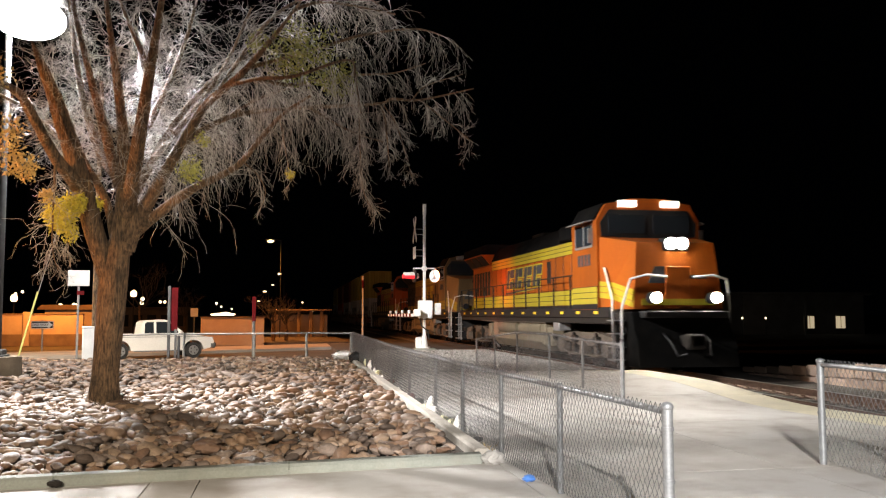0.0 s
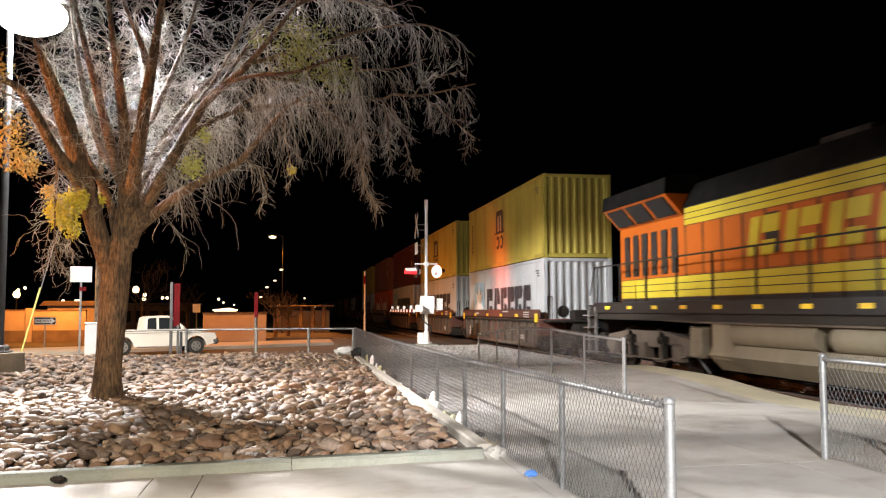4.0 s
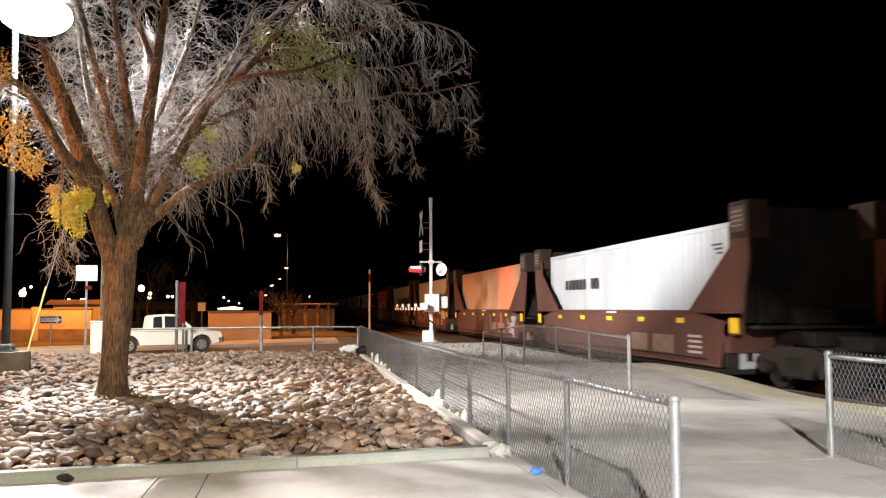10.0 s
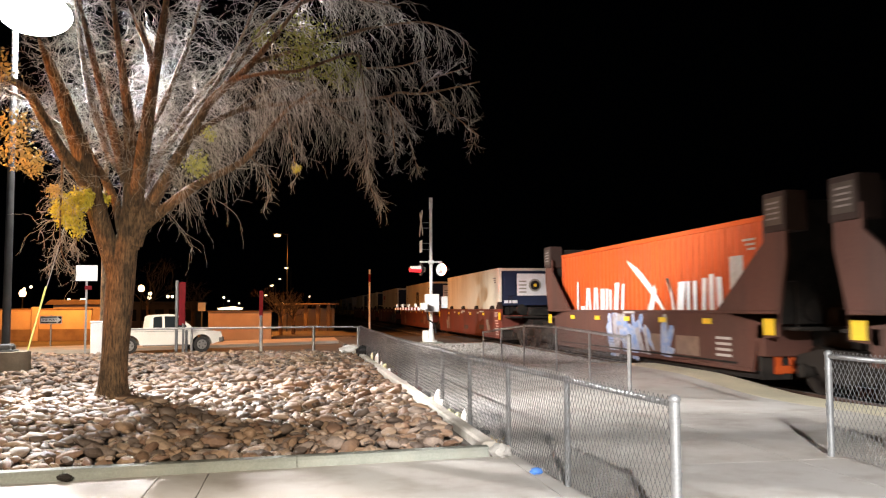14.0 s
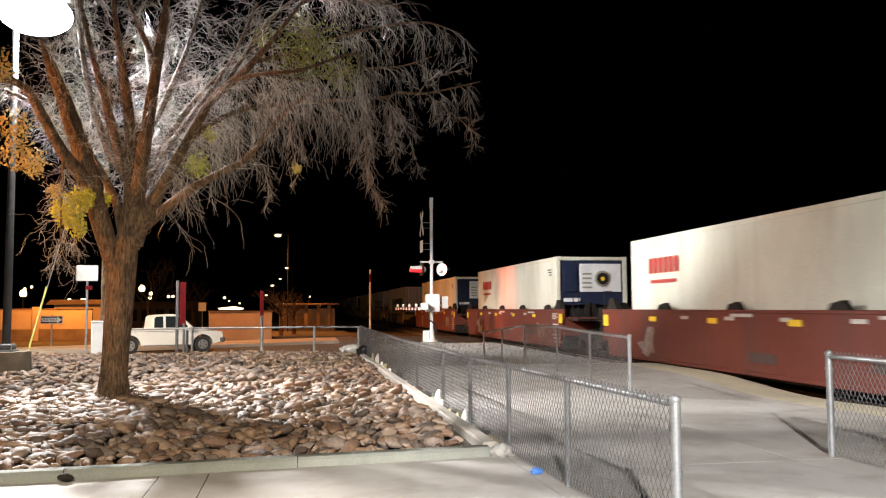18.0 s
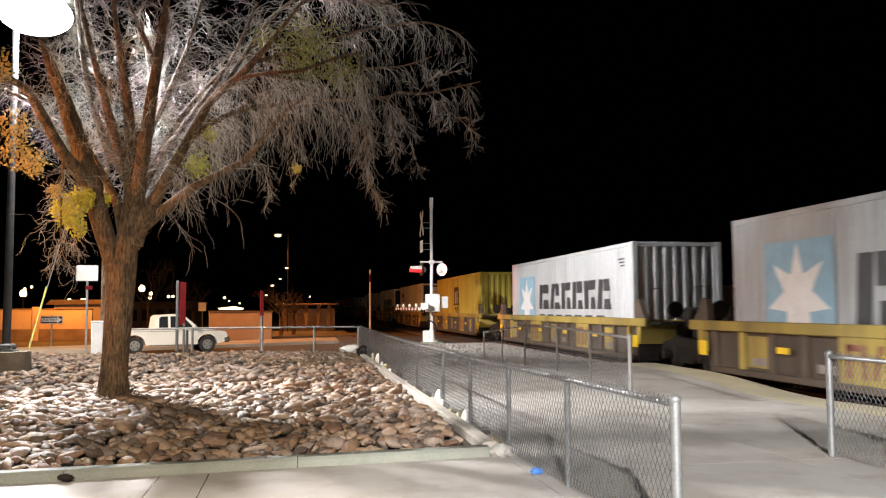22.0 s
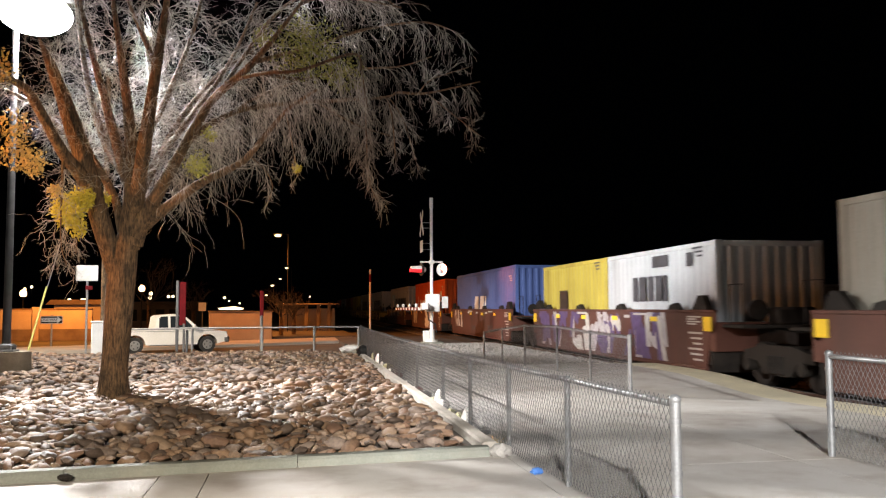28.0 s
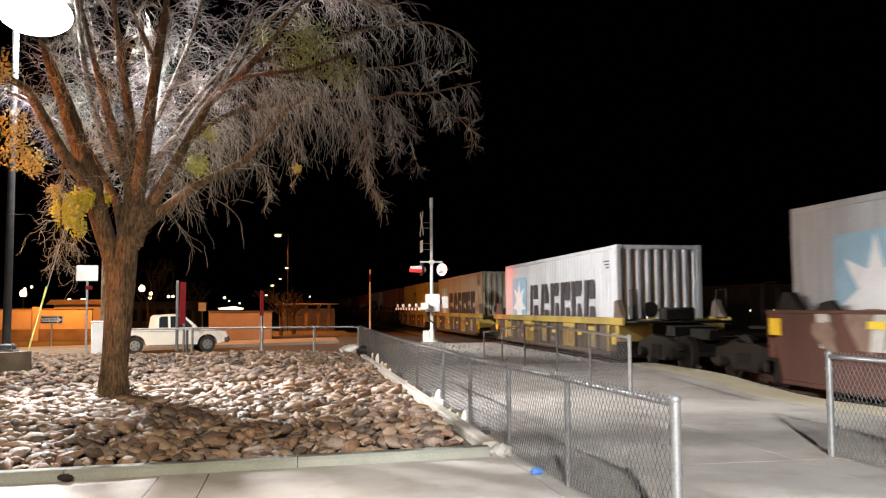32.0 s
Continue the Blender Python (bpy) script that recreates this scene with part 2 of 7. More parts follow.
BARK = bark("bark")
TWIG = surface("twig_bark", (0.50, 0.47, 0.43), (0.24, 0.215, 0.185), 5, 0.5, 0, 0.0, 60)
WHITEPAINT = surface("white_paint", (0.78, 0.78, 0.76), (0.68, 0.68, 0.66), 2, 0.5, 0, 0.05, 60, (0.45, 0.42, 0.38), 1.5, 0.3)
BLACKPAINT = surface("black_paint", (0.013, 0.013, 0.014), (0.022, 0.021, 0.02), 3, 0.55, 0, 0.1, 60, shine=0.2)
DARKSTEEL = surface("dark_steel", (0.026, 0.022, 0.019), (0.015, 0.013, 0.012), 4, 0.8, 0.0, 0.3, 40, (0.05, 0.04, 0.032), 1.6, 0.5, shine=0.12)

# ---- ground, streets, platform ----


def rise(x, y):
    """Height of the paved ground: a low hump beside the track."""
    k = max(0.0, min(1.0, (x - 4.2) / 2.2))
    def ease(v):
        v = max(0.0, min(1.0, v))
        return v * v * (3 - 2 * v)
    hump = 0.14 * ease((y - 12.5) / 3.2) * (1 - ease((y - 18.0) / 2.6)) - 0.025 * math.exp(-((y - 11.9) / 1.0) ** 2) + 0.03 * math.exp(-((y - 9.0) / 1.6) ** 2)
    return k * hump


def sheet(x0, x1, y0, y1, nx, ny, z, thick, skirt=True):
    """A slab whose top follows z(x, y)."""
    b = Build()
    xs = [x0 + (x1 - x0) * i / nx for i in range(nx + 1)]
    ys = [y0 + (y1 - y0) * j / ny for j in range(ny + 1)]
    top = [(x, y, z(x, y)) for y in ys for x in xs]
    f = [(j * (nx + 1) + i, j * (nx + 1) + i + 1, (j + 1) * (nx + 1) + i + 1, (j + 1) * (nx + 1) + i) for j in range(ny) for i in range(nx)]
    n = len(top)
    if skirt:
        edge = [i for i in range(nx + 1)] + [(j + 1) * (nx + 1) + nx for j in range(ny)] + [ny * (nx + 1) + i for i in range(nx - 1, -1, -1)] + [j * (nx + 1) for j in range(ny - 1, 0, -1)]
        low = [(top[i][0], top[i][1], top[i][2] - thick) for i in edge]
        m = len(edge)
        f += [(edge[i], n + i, n + (i + 1) % m, edge[(i + 1) % m]) for i in range(m)]
        f.append(tuple(n + i for i in range(m)))
        top = top + low
    return b.add(top, f)


solid("ground", sheet(-900, 900, -900, 1400, 6, 6, lambda x, y: -0.42, 0, False), DIRT, "dark bare desert ground", "ground", kind="structure")
solid("road_1", sheet(-80, 6.5, 28.2, 46.0, 40, 10, lambda x, y: -0.28, 0.14), ASPHALT, "dark asphalt side street", "road", kind="structure")
solid("road_2", sheet(-7.0, 3.6, 52.0, 330, 6, 30, lambda x, y: -0.27, 0.14), ASPHALT, "dark asphalt street along the railway", "road", kind="structure")
FARPAVE = surface("worn_pavement", (0.42, 0.37, 0.32), (0.33, 0.29, 0.25), 0.6, 0.8, 0, 0.12, 60, (0.24, 0.19, 0.15), 0.8, 0.6)
oblique = Build()
for x0, x1 in ((-19.0, -12.0), (-12.0, -6.0), (-6.0, -1.5), (-1.5, 3.0)):
    n0, n1 = 40.2 + 0.6 * x0, 40.2 + 0.6 * x1 - 0.006
    oblique.add([(x, y + d, z) for z in (-0.42, -0.15) for x, y, d in ((x0, n0, 0), (x1, n1, 0), (x1, n1, 5.0), (x0, n0, 5.0))],
                [(0, 1, 2, 3), (4, 7, 6, 5), (0, 4, 5, 1), (1, 5, 6, 2), (2, 6, 7, 3), (3, 7, 4, 0)])
solid("pavement_1", oblique, FARPAVE, "pale concrete pavement across the street", "pavement", kind="structure")
solid("pavement_2", sheet(-60, 3.2, 27.0, 27.9, 40, 2, lambda x, y: -0.14, 0.25), KERB, "grey concrete kerb strip beside the street", "kerb", kind="structure")
solid("crossing_ground", sheet(2.05, 8.05, 20.6, 34.5, 14, 20, lambda x, y: -0.03 + rise(x, y), 0.38), GRAVEL, "pale gravel strip beside the crossing", "gravel", kind="structure")
solid("crossing_road", sheet(2.05, 30, 36.8, 45.8, 20, 8, lambda x, y: -0.125, 0.28), ASPHALT, "worn asphalt level crossing over the track", "road", kind="structure")
solid("track_bed", sheet(8.12, 30, -260, 620, 6, 90, lambda x, y: -0.30, 0.11), BALLAST, "dark crushed stone ballast under the track", "ballast", kind="structure")

# paving slabs, each a piece with open joints
paving = thing("pavement", "pale concrete station pavement with straight joints", "pavement", kind="structure")
part("bedding", sheet(-14, 8.0, -22, 20.6, 4, 4, lambda x, y: -0.13 + 0.7 * rise(x, y), 0.28), KERB, paving)


def slab(x0, x1, y0, y1, material, name="slab", gap=0.004):
    nx, ny = max(1, int((x1 - x0) / 0.7)), max(1, int((y1 - y0) / 0.55))
    part(name, sheet(x0 + gap, x1 - gap, y0 + gap, y1 - gap, nx, ny, rise, 0.11), material, paving)


for x0, x1 in ((-14, -9.6), (-9.6, -5.2), (-5.2, -1.14), (-1.14, -0.735), (-0.735, 1.98)):
    for y0, y1 in ((-22, -14), (-14, -6.5), (-6.5, 0.5), (0.5, 5.2)):
        slab(x0, x1, y0, y1, CONCRETE)
    xa, xb = x0, x1
    slab(xa, xb, 5.2, 7.75 + 0.11 * max(x1, -6), CONCRETE)
for x0, x1 in ((1.98, 4.55), (4.55, 7.28)):
    for y0, y1 in ((-22, -15), (-15, -8), (-8, -2), (-2, 3.5), (3.5, 7.2), (7.2, 10.4), (10.4, 13.6), (13.6, 17.0), (17.0, 20.6)):
        slab(x0, x1, y0, y1, CONCRETE)
for i in range(24):
    slab(7.28, 8.08, -22 + i * 1.775, -22 + (i + 1) * 1.775, TACTILE, "edge_slab", 0.004)

# ---- railway track ----
track = thing("railway_track", "steel rails on dark timber ties", "railway track", kind="structure")
for k, s in enumerate((-1, 1)):
    x = TRACK_X + s * 0.752
    b = Build()
    z = RAIL_Z
    b.prism([(x - 0.07, z - 0.18), (x + 0.07, z - 0.18), (x + 0.07, z - 0.165), (x + 0.012, z - 0.14), (x + 0.012, z - 0.045), (x + 0.034, z - 0.035),
             (x + 0.034, z - 0.006), (x - 0.034, z - 0.006), (x - 0.034, z - 0.035), (x - 0.012, z - 0.045), (x - 0.012, z - 0.14), (x - 0.07, z - 0.165)], "y", -250, 610)
    rail = part("rail", b, RUSTRAIL, track)
    part("rail_head", Build().box(x - 0.033, -250, z - 0.0055, x + 0.033, 610, z), SHINE, rail, "bright worn running surface")
tie_mesh = Build().box(-1.32, -0.115, -0.16, 1.32, 0.115, 0.0, 0.015).mesh("tie", TIE)
for i in range(130):
    part("tie", tie_mesh, TIE, track, place=pose(TRACK_X, 3.0 + 0.53 * i, RAIL_Z - 0.185, 0, 0, 0.6 * math.sin(i * 7.1)))
plate_mesh = Build().box(-0.17, -0.09, 0, 0.17, 0.09, 0.025, 0.006).box(-0.11, -0.05, 0.025, -0.075, 0.05, 0.06).box(0.075, -0.05, 0.025, 0.11, 0.05, 0.06).mesh("tie_plate", RUSTRAIL)
for i in range(60):
    for s in (-1, 1):
        part("tie_plate", plate_mesh, RUSTRAIL, track, place=pose(TRACK_X + s * 0.752, 3.0 + 0.53 * i, RAIL_Z - 0.187))

# ---- far platform wall with ramped top ----
STONE = surface("wall_stone", (0.36, 0.26, 0.20), (0.27, 0.20, 0.16), 2.5, 0.9, 0, 0.5, 30, (0.18, 0.14, 0.11), 1.2, 0.5, vary=0.25)
far_wall = thing("far_platform_wall", "low brown block wall of the platform across the track", "wall", kind="structure")


def ramp_top(y):
    return -0.11 + 0.40 * max(0.0, min(1.0, (22.4 - y) / 5.6))


part("core", sheet(13.12, 20, -60, 22.4, 2, 60, lambda x, y: ramp_top(y) - 0.02, 0.42), STONE, far_wall)
for i in range(46):
    y0 = 22.4 - 0.62 * (i + 1)
    for k in range(2):
        t = ramp_top(y0 + 0.31)
        lo, hi = (-0.42, -0.42 + (t + 0.42) / 2) if k == 0 else (-0.42 + (t + 0.42) / 2, t)
        o = 0.3 * k
        part("block", Build().box(13.0, y0 + o + 0.008, lo + 0.006, 13.13, y0 + o + 0.612, hi - 0.006, 0.012), STONE, far_wall)

# ---- rock bed ----
KX = 1.78                                  # inner face of the kerb beside the fence


def front(x):
    return 7.80 + 0.11 * max(x, -6)        # line of the front kerb


def mound(x, y):
    a = min(1.0, max(0.0, (y - front(x) - 0.2) / 3.0))
    c = min(1.0, max(0.0, (26.4 - y) / 2.5))
    d = min(1.0, max(0.0, (KX - x) / 1.5))
    return 0.035 + 0.07 * a * c * d + 0.02 * math.sin(0.9 * x + 0.6 * y)


bed = thing("rock_bed", "planting bed covered with rounded river cobbles", "rock bed", kind="structure")
part("soil", sheet(-9.5, KX + 0.02, 7.3, 26.6, 30, 44, lambda x, y: mound(x, max(y, front(x) + 0.1)) - 0.03 if y > front(x) else -0.1, 0.3), DIRT, bed)
kerb = thing("bed_kerb", "weathered pale green-grey concrete kerb round the cobbles", "kerb", kind="structure")
for i in range(7):
    x0, x1 = -11.5 + i * 1.92, -11.5 + (i + 1) * 1.92 - 0.006
    y0, y1 = front(x0) - 0.12, front(x1) - 0.12
    if i == 6:
        x1, y1 = KX + 0.05, front(KX + 0.05) - 0.12
    b = Build()
    o = [(0.06, -0.12), (0.07, 0.062), (0.095, 0.088), (0.20, 0.094), (0.215, 0.085), (0.22, -0.12)]
    b.add([(x0, y0 + p, q) for p, q in o] + [(x1, y1 + p, q) for p, q in o],
          [(k, (k + 1) % 6, 6 + (k + 1) % 6, 6 + k) for k in range(6)] + [(5, 4, 3, 2, 1, 0), (6, 7, 8, 9, 10, 11)])
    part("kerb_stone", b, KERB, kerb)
for i in range(8):
    y0 = front(KX) + 0.09 + i * 2.31
    b = Build().prism([(KX, -0.12), (KX + 0.005, 0.10), (KX + 0.03, 0.12), (KX + 0.14, 0.12), (KX + 0.165, 0.095), (KX + 0.17, -0.12)], "y", y0, y0 + 2.304)
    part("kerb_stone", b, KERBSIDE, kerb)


def rock_material():
    m = surface("river_stone", (0.28, 0.24, 0.20), (0.19, 0.165, 0.14), 7, 0.65, 0, 0.25, 50, (0.16, 0.12, 0.09), 3.0, 0.4)
    nt = m.node_tree
    N, L = nt.nodes, nt.links
    p = N["Principled BSDF"]
    base = p.inputs["Base Color"].links[0].from_socket
    oi, ge = N.new("ShaderNodeObjectInfo"), N.new("ShaderNodeNewGeometry")
    add, fr = N.new("ShaderNodeMath"), N.new("ShaderNodeMath")
    add.operation, fr.operation = "ADD", "FRACT"
    L.new(oi.outputs["Random"], add.inputs[0])
    L.new(ge.outputs["Random Per Island"], add.inputs[1])
    L.new(add.outputs[0], fr.inputs[0])
    cr = N.new("ShaderNodeValToRGB")
    cr.color_ramp.interpolation = "CONSTANT"
    tones = [(0, (0.92, 0.90, 0.94)), (0.14, (1.14, 1.02, 0.90)), (0.26, (0.50, 0.46, 0.46)), (0.42, (1.0, 0.82, 0.66)), (0.55, (1.32, 1.24, 1.22)),
             (0.63, (0.74, 0.56, 0.47)), (0.76, (0.80, 0.62, 0.50)), (0.87, (0.34, 0.31, 0.31))]
    e = cr.color_ramp.elements
    while len(e) < len(tones):
        e.new(0.5)
    for i, (q, c) in enumerate(tones):
        e[i].position, e[i].color = q, (*[min(1, 0.6 * v) for v in c], 1)
    L.new(fr.outputs[0], cr.inputs[0])
    mul = N.new("ShaderNodeMix")
    mul.data_type, mul.blend_type = "RGBA", "MULTIPLY"
    mul.inputs[0].default_value = 1
    L.new(base, mul.inputs[6])
    L.new(cr.outputs[0], mul.inputs[7])
    gain = N.new("ShaderNodeMix")
    gain.data_type, gain.blend_type = "RGBA", "MULTIPLY"
    gain.inputs[0].default_value = 1
    L.new(mul.outputs[2], gain.inputs[6])
    gain.inputs[7].default_value = (1.74, 1.58, 1.47, 1)
    L.new(gain.outputs[2], p.inputs["Base Color"])
    return m


ROCK = rock_material()


def rock_shape(seed):
    rng = random.Random(seed)
    bm = bmesh.new()
    bmesh.ops.create_icosphere(bm, subdivisions=2, radius=0.5)
    off = Vector((rng.uniform(0, 50), rng.uniform(0, 50), rng.uniform(0, 50)))
    sx, sy, sz = rng.uniform(0.9, 1.35), rng.uniform(0.62, 0.95), rng.uniform(0.36, 0.58)
    vs = []
    for v in bm.verts:
        k = 1 + 0.40 * noise.noise(v.co * 1.7 + off) + 0.24 * noise.noise(v.co * 4.0 + off)
        vs.append((v.co.x * k * sx, v.co.y * k * sy, v.co.z * k * sz))
    fs = [tuple(v.index for v in f.verts) for f in bm.faces]
    bm.free()
    return vs, fs


shapes = [rock_shape(i) for i in range(14)]
rng = random.Random(5)
rock_meshes = []
for vs, fs in shapes:
    me = Build().add(vs, fs).mesh("rock", ROCK)
    me.shade_smooth()
    rock_meshes.append(me)
rest_v, rest_f = [], []
near_rocks = 0
y = 7.5
row = 0
while y < 26.3:
    step = 0.112 if y < 12 else 0.128
    x = -9.2 + (row % 2) * step / 2
    while x < KX - 0.1:
        xx, yy = x + rng.uniform(-0.05, 0.05), y + rng.uniform(-0.05, 0.05)
        x += step * 1.08
        if yy < front(xx) + 0.2 or xx > KX - 0.1 or math.hypot(xx + 2.55, yy - 13.0) < 0.33:
            continue
        if xx < -0.36 * yy - 0.8 or (abs(xx + 6.0) < 0.8 and abs(yy - 19.1) < 0.8):
            continue
        size = rng.choice((0.08, 0.10, 0.11, 0.13, 0.15, 0.17, 0.22)) * rng.uniform(0.85, 1.15)
        k = rng.randrange(len(shapes))
        m = pose(xx, yy, mound(xx, yy) + 0.13 * size + rng.uniform(-0.015, 0.05), rng.uniform(-22, 22), rng.uniform(-22, 22), rng.uniform(0, 360)) @ Matrix.Scale(size, 4)
        if near_rocks < 300 and yy < 9.6 and xx > -2.6:
            part("rock", rock_meshes[k], ROCK, bed, place=m)
            near_rocks += 1
        else:
            n = len(rest_v)
            rest_v += [tuple(m @ Vector(p)) for p in shapes[k][0]]
            rest_f += [tuple(n + i for i in f) for f in shapes[k][1]]
    y += step
    row += 1
me = bpy.data.meshes.new("rocks")
me.from_pydata(rest_v, [], rest_f)
me.shade_smooth()
me.materials.append(ROCK)
tagged(part("rocks", me, ROCK, bed), kind="stuff")
LITTER = surface("dead_leaves", (0.15, 0.085, 0.04), (0.08, 0.048, 0.026), 9, 0.9, 0, 0.2, 60)
rgl = random.Random(17)
litter = Build()
for cx, cy, sx, sy, n in ((-2.35, 12.35, 0.5, 0.45, 900), (-1.35, 11.6, 0.75, 0.35, 1000), (-0.2, 10.9, 0.8, 0.5, 900), (0.9, 13.6, 0.35, 0.6, 260), (-1.6, 9.3, 1.2, 0.4, 240), (-0.5, 14.5, 1.8, 3.0, 420)):
    for _ in range(n):
        x, y = rgl.gauss(cx, sx), rgl.gauss(cy, sy)
        if y < front(x) + 0.3 or x > KX - 0.1:
            continue
        c = Vector((x, y, mound(x, y) + rgl.uniform(0.02, 0.085)))
        a = Vector((rgl.gauss(0, 1), rgl.gauss(0, 1), rgl.gauss(0, 0.35))).normalized()
        s = Vector((-a.y, a.x, rgl.gauss(0, 0.3))).normalized()
        l, w = rgl.uniform(0.025, 0.06), rgl.uniform(0.01, 0.022)
        litter.add([c, c + a * l * 0.5 + s * w, c + a * l, c + a * l * 0.5 - s * w], [(0, 1, 2), (0, 2, 3)])
me = bpy.data.meshes.new("leaf_litter")
me.from_pydata(litter.v, [], litter.f)
me.materials.append(LITTER)
tagged(part("leaf_litter", me, LITTER, bed, "brown dead leaves between the cobbles"), kind="stuff")
for x, y, size, k in ((-2.28, 12.35, 0.34, 3), (-1.98, 12.45, 0.26, 5), (-2.75, 12.35, 0.30, 7), (-1.75, 12.2, 0.22, 9), (-2.05, 12.0, 0.24, 2)):
    part("large_rock", rock_meshes[k], ROCK, bed, place=pose(x, y, mound(x, y) + 0.03 + 0.15 * size, 8, -6, 70 * k) @ Matrix.Scale(size, 4))

# ---- chain link fences ----


def wire_mesh(length, height, a=0.031, dz=0.044, r=0.0025):
    """Zigzag wires that touch each other, along y from 0 to length."""
    b = Build()
    n, m = int(length / a), int(height / dz)
    a = length / n
    dz = height / m
    v, f = [], []
    for i in range(n):
        base = len(v)
        for k in range(m + 1):
            q = (i + k % 2) if i % 2 == 0 else (i + 1 - k % 2)
            for w in range(3):
                ang = 2.094 * w
                v.append((r * math.cos(ang) + (0.002 if k % 2 else -0.002), q * a + r * math.sin(ang), k * dz))
        for k in range(m):
            for w in range(3):
                f.append((base + 3 * k + w, base + 3 * k + (w + 1) % 3, base + 3 * (k + 1) + (w + 1) % 3, base + 3 * (k + 1) + w))
    return b.add(v, f)


def fence(label, group, posts, thick=(), wire=True, rail_r=0.021, post_r=0.024):
    """posts: x, y, z of the foot and height; the fence runs through them."""
    top = thing("chain_link_fence", label, "fence", group, place=posts[0][:3])
    o = Vector(posts[0][:3])
    for i, (x, y, z, h) in enumerate(posts):
        p = Vector((x, y, z)) - o
        r = 0.033 if i in thick else post_r
        post = part("post", Build().tube(p + Vector((0, 0, -0.1)), p + Vector((0, 0, h)), r, n=12), GALV, top)
        if i in thick:
            part("post_cap", Build().ball(p + Vector((0, 0, h)), r * 1.18, 12, 0.8), GALV, post)
            for k in (0.15, 0.5, 0.85):
                part("tension_band", Build().tube(p + Vector((0, 0, h * k - 0.012)), p + Vector((0, 0, h * k + 0.012)), r * 1.16, n=12), GALV, post)
    for (x, y, z, h), (x2, y2, z2, h2) in zip(posts, posts[1:]):
        p, q = Vector((x, y, z)) - o, Vector((x2, y2, z2)) - o
        part("top_rail", Build().tube(p + Vector((0, 0, h - 0.03)), q + Vector((0, 0, h2 - 0.03)), rail_r, n=10), GALV, top)
        if wire:
            flat = Vector((q.x - p.x, q.y - p.y, 0))
            w = wire_mesh(flat.length, min(h, h2) - 0.01)
            e = flat.normalized()
            vs = []
            for a, s, zz in w.v:
                k = s / flat.length
                base = p.z + (q.z - p.z) * k + 0.03
                hh = (h + (h2 - h) * k - 0.01) / (min(h, h2) - 0.01)
                c = p + e * s
                vs.append((c.x + e.y * a - e.y * 0.028, c.y - e.x * a + e.x * 0.028, base + zz * hh))
            w.v = vs
            me = bpy.data.meshes.new("wire_mesh")
            me.from_pydata(w.v, [], w.f)
            me.materials.append(MESHWIRE)
            part("wire_mesh", me, MESHWIRE, top)
    return top


fence("galvanized chain link fence between cobbles and platform", "station fences",
      [(2.22, 4.74, 0, 0.87), (2.14, 6.53, 0, 0.87), (2.06, 8.11, 0, 0.87), (2.03, 9.83, 0, 0.85), (2.01, 11.59, 0, 0.86), (2.0, 14.09, 0, 0.84), (2.0, 16.64, 0, 0.83),
       (2.0, 19.1, 0, 0.84), (2.0, 22.4, 0, 0.84), (2.0, 26.6, 0, 0.86)], (0, 9))
fence("galvanized chain link fence round the ramp", "station fences",
      [(5.3, 12.93, 0.0, 0.95), (5.36, 14.97, 0.02, 0.96), (5.4, 17.11, 0.05, 0.98), (5.38, 19.6, 0.03, 0.98), (4.95, 20.1, 0.0, 0.92), (4.52, 20.2, 0.0, 0.84)], (0,))
fence("galvanized chain link fence at the platform", "station fences",
      [(4.985, 7.3, 0.0, 0.97), (4.93, 5.6, 0.0, 0.97), (4.88, 3.9, 0.0, 0.97), (4.83, 2.2, 0.0, 0.97)], (0,))
fence("pale pipe rail fence along the street", "street fences",
      [(1.93, 26.7, 0.0, 0.86), (0.55, 26.75, 0.0, 0.87), (-1.05, 26.9, -0.02, 0.88), (-3.2, 27.3, -0.05, 0.9), (-5.4, 27.7, -0.08, 0.9)], (), False, 0.03, 0.04)

# ---- tree ----


def spline(points, steps):
    """Points on a smooth curve through (x, y, z, radius) rows."""
    out = []
    n = len(points)
    for i in range(n - 1):
        p0, p1, p2, p3 = (Vector(points[max(0, min(n - 1, k))]) for k in (i - 1, i, i + 1, i + 2))
        for s in range(steps):
            t = s / steps
            out.append(0.5 * ((2 * p1) + (p2 - p0) * t + (2 * p0 - 5 * p1 + 4 * p2 - p3) * t * t + (3 * p1 - p0 - 3 * p2 + p3) * t ** 3))
    out.append(Vector(points[-1]))
    return out


def limb_mesh(build, pts, n):
    """A tapering limb through 4D points (place and radius)."""
    side = None
    base = len(build.v)
    for i, p in enumerate(pts):
        d = (pts[min(i + 1, len(pts) - 1)] - pts[max(i - 1, 0)]).to_3d().normalized()
        a = d.orthogonal() if side is None else side - d * side.dot(d)
        a.normalize()
        side = a
        b = d.cross(a)
        for j in range(n):
            w = 2 * math.pi * j / n
            k = p.w
            if n > 9:
                k *= 1 + 0.09 * noise.noise(Vector((p.x * 3 + math.cos(w) * 2, p.y * 3 + math.sin(w) * 2, p.z * 1.2)))
            build.v.append(tuple(p.to_3d() + (a * math.cos(w) + b * math.sin(w)) * k))
    for i in range(len(pts) - 1):
        for j in range(n):
            build.f.append((base + i * n + j, base + i * n + (j + 1) % n, base + (i + 1) * n + (j + 1) % n, base + (i + 1) * n + j))
    m = base + (len(pts) - 1) * n
    build.f += [tuple(base + j for j in range(n - 1, -1, -1)), tuple(m + j for j in range(n))]


BOUGHS = {}


def bough(name, *rows):
    """The middle line of a trunk or limb: x, y, z and radius from its foot to its tip."""
    BOUGHS[name] = rows


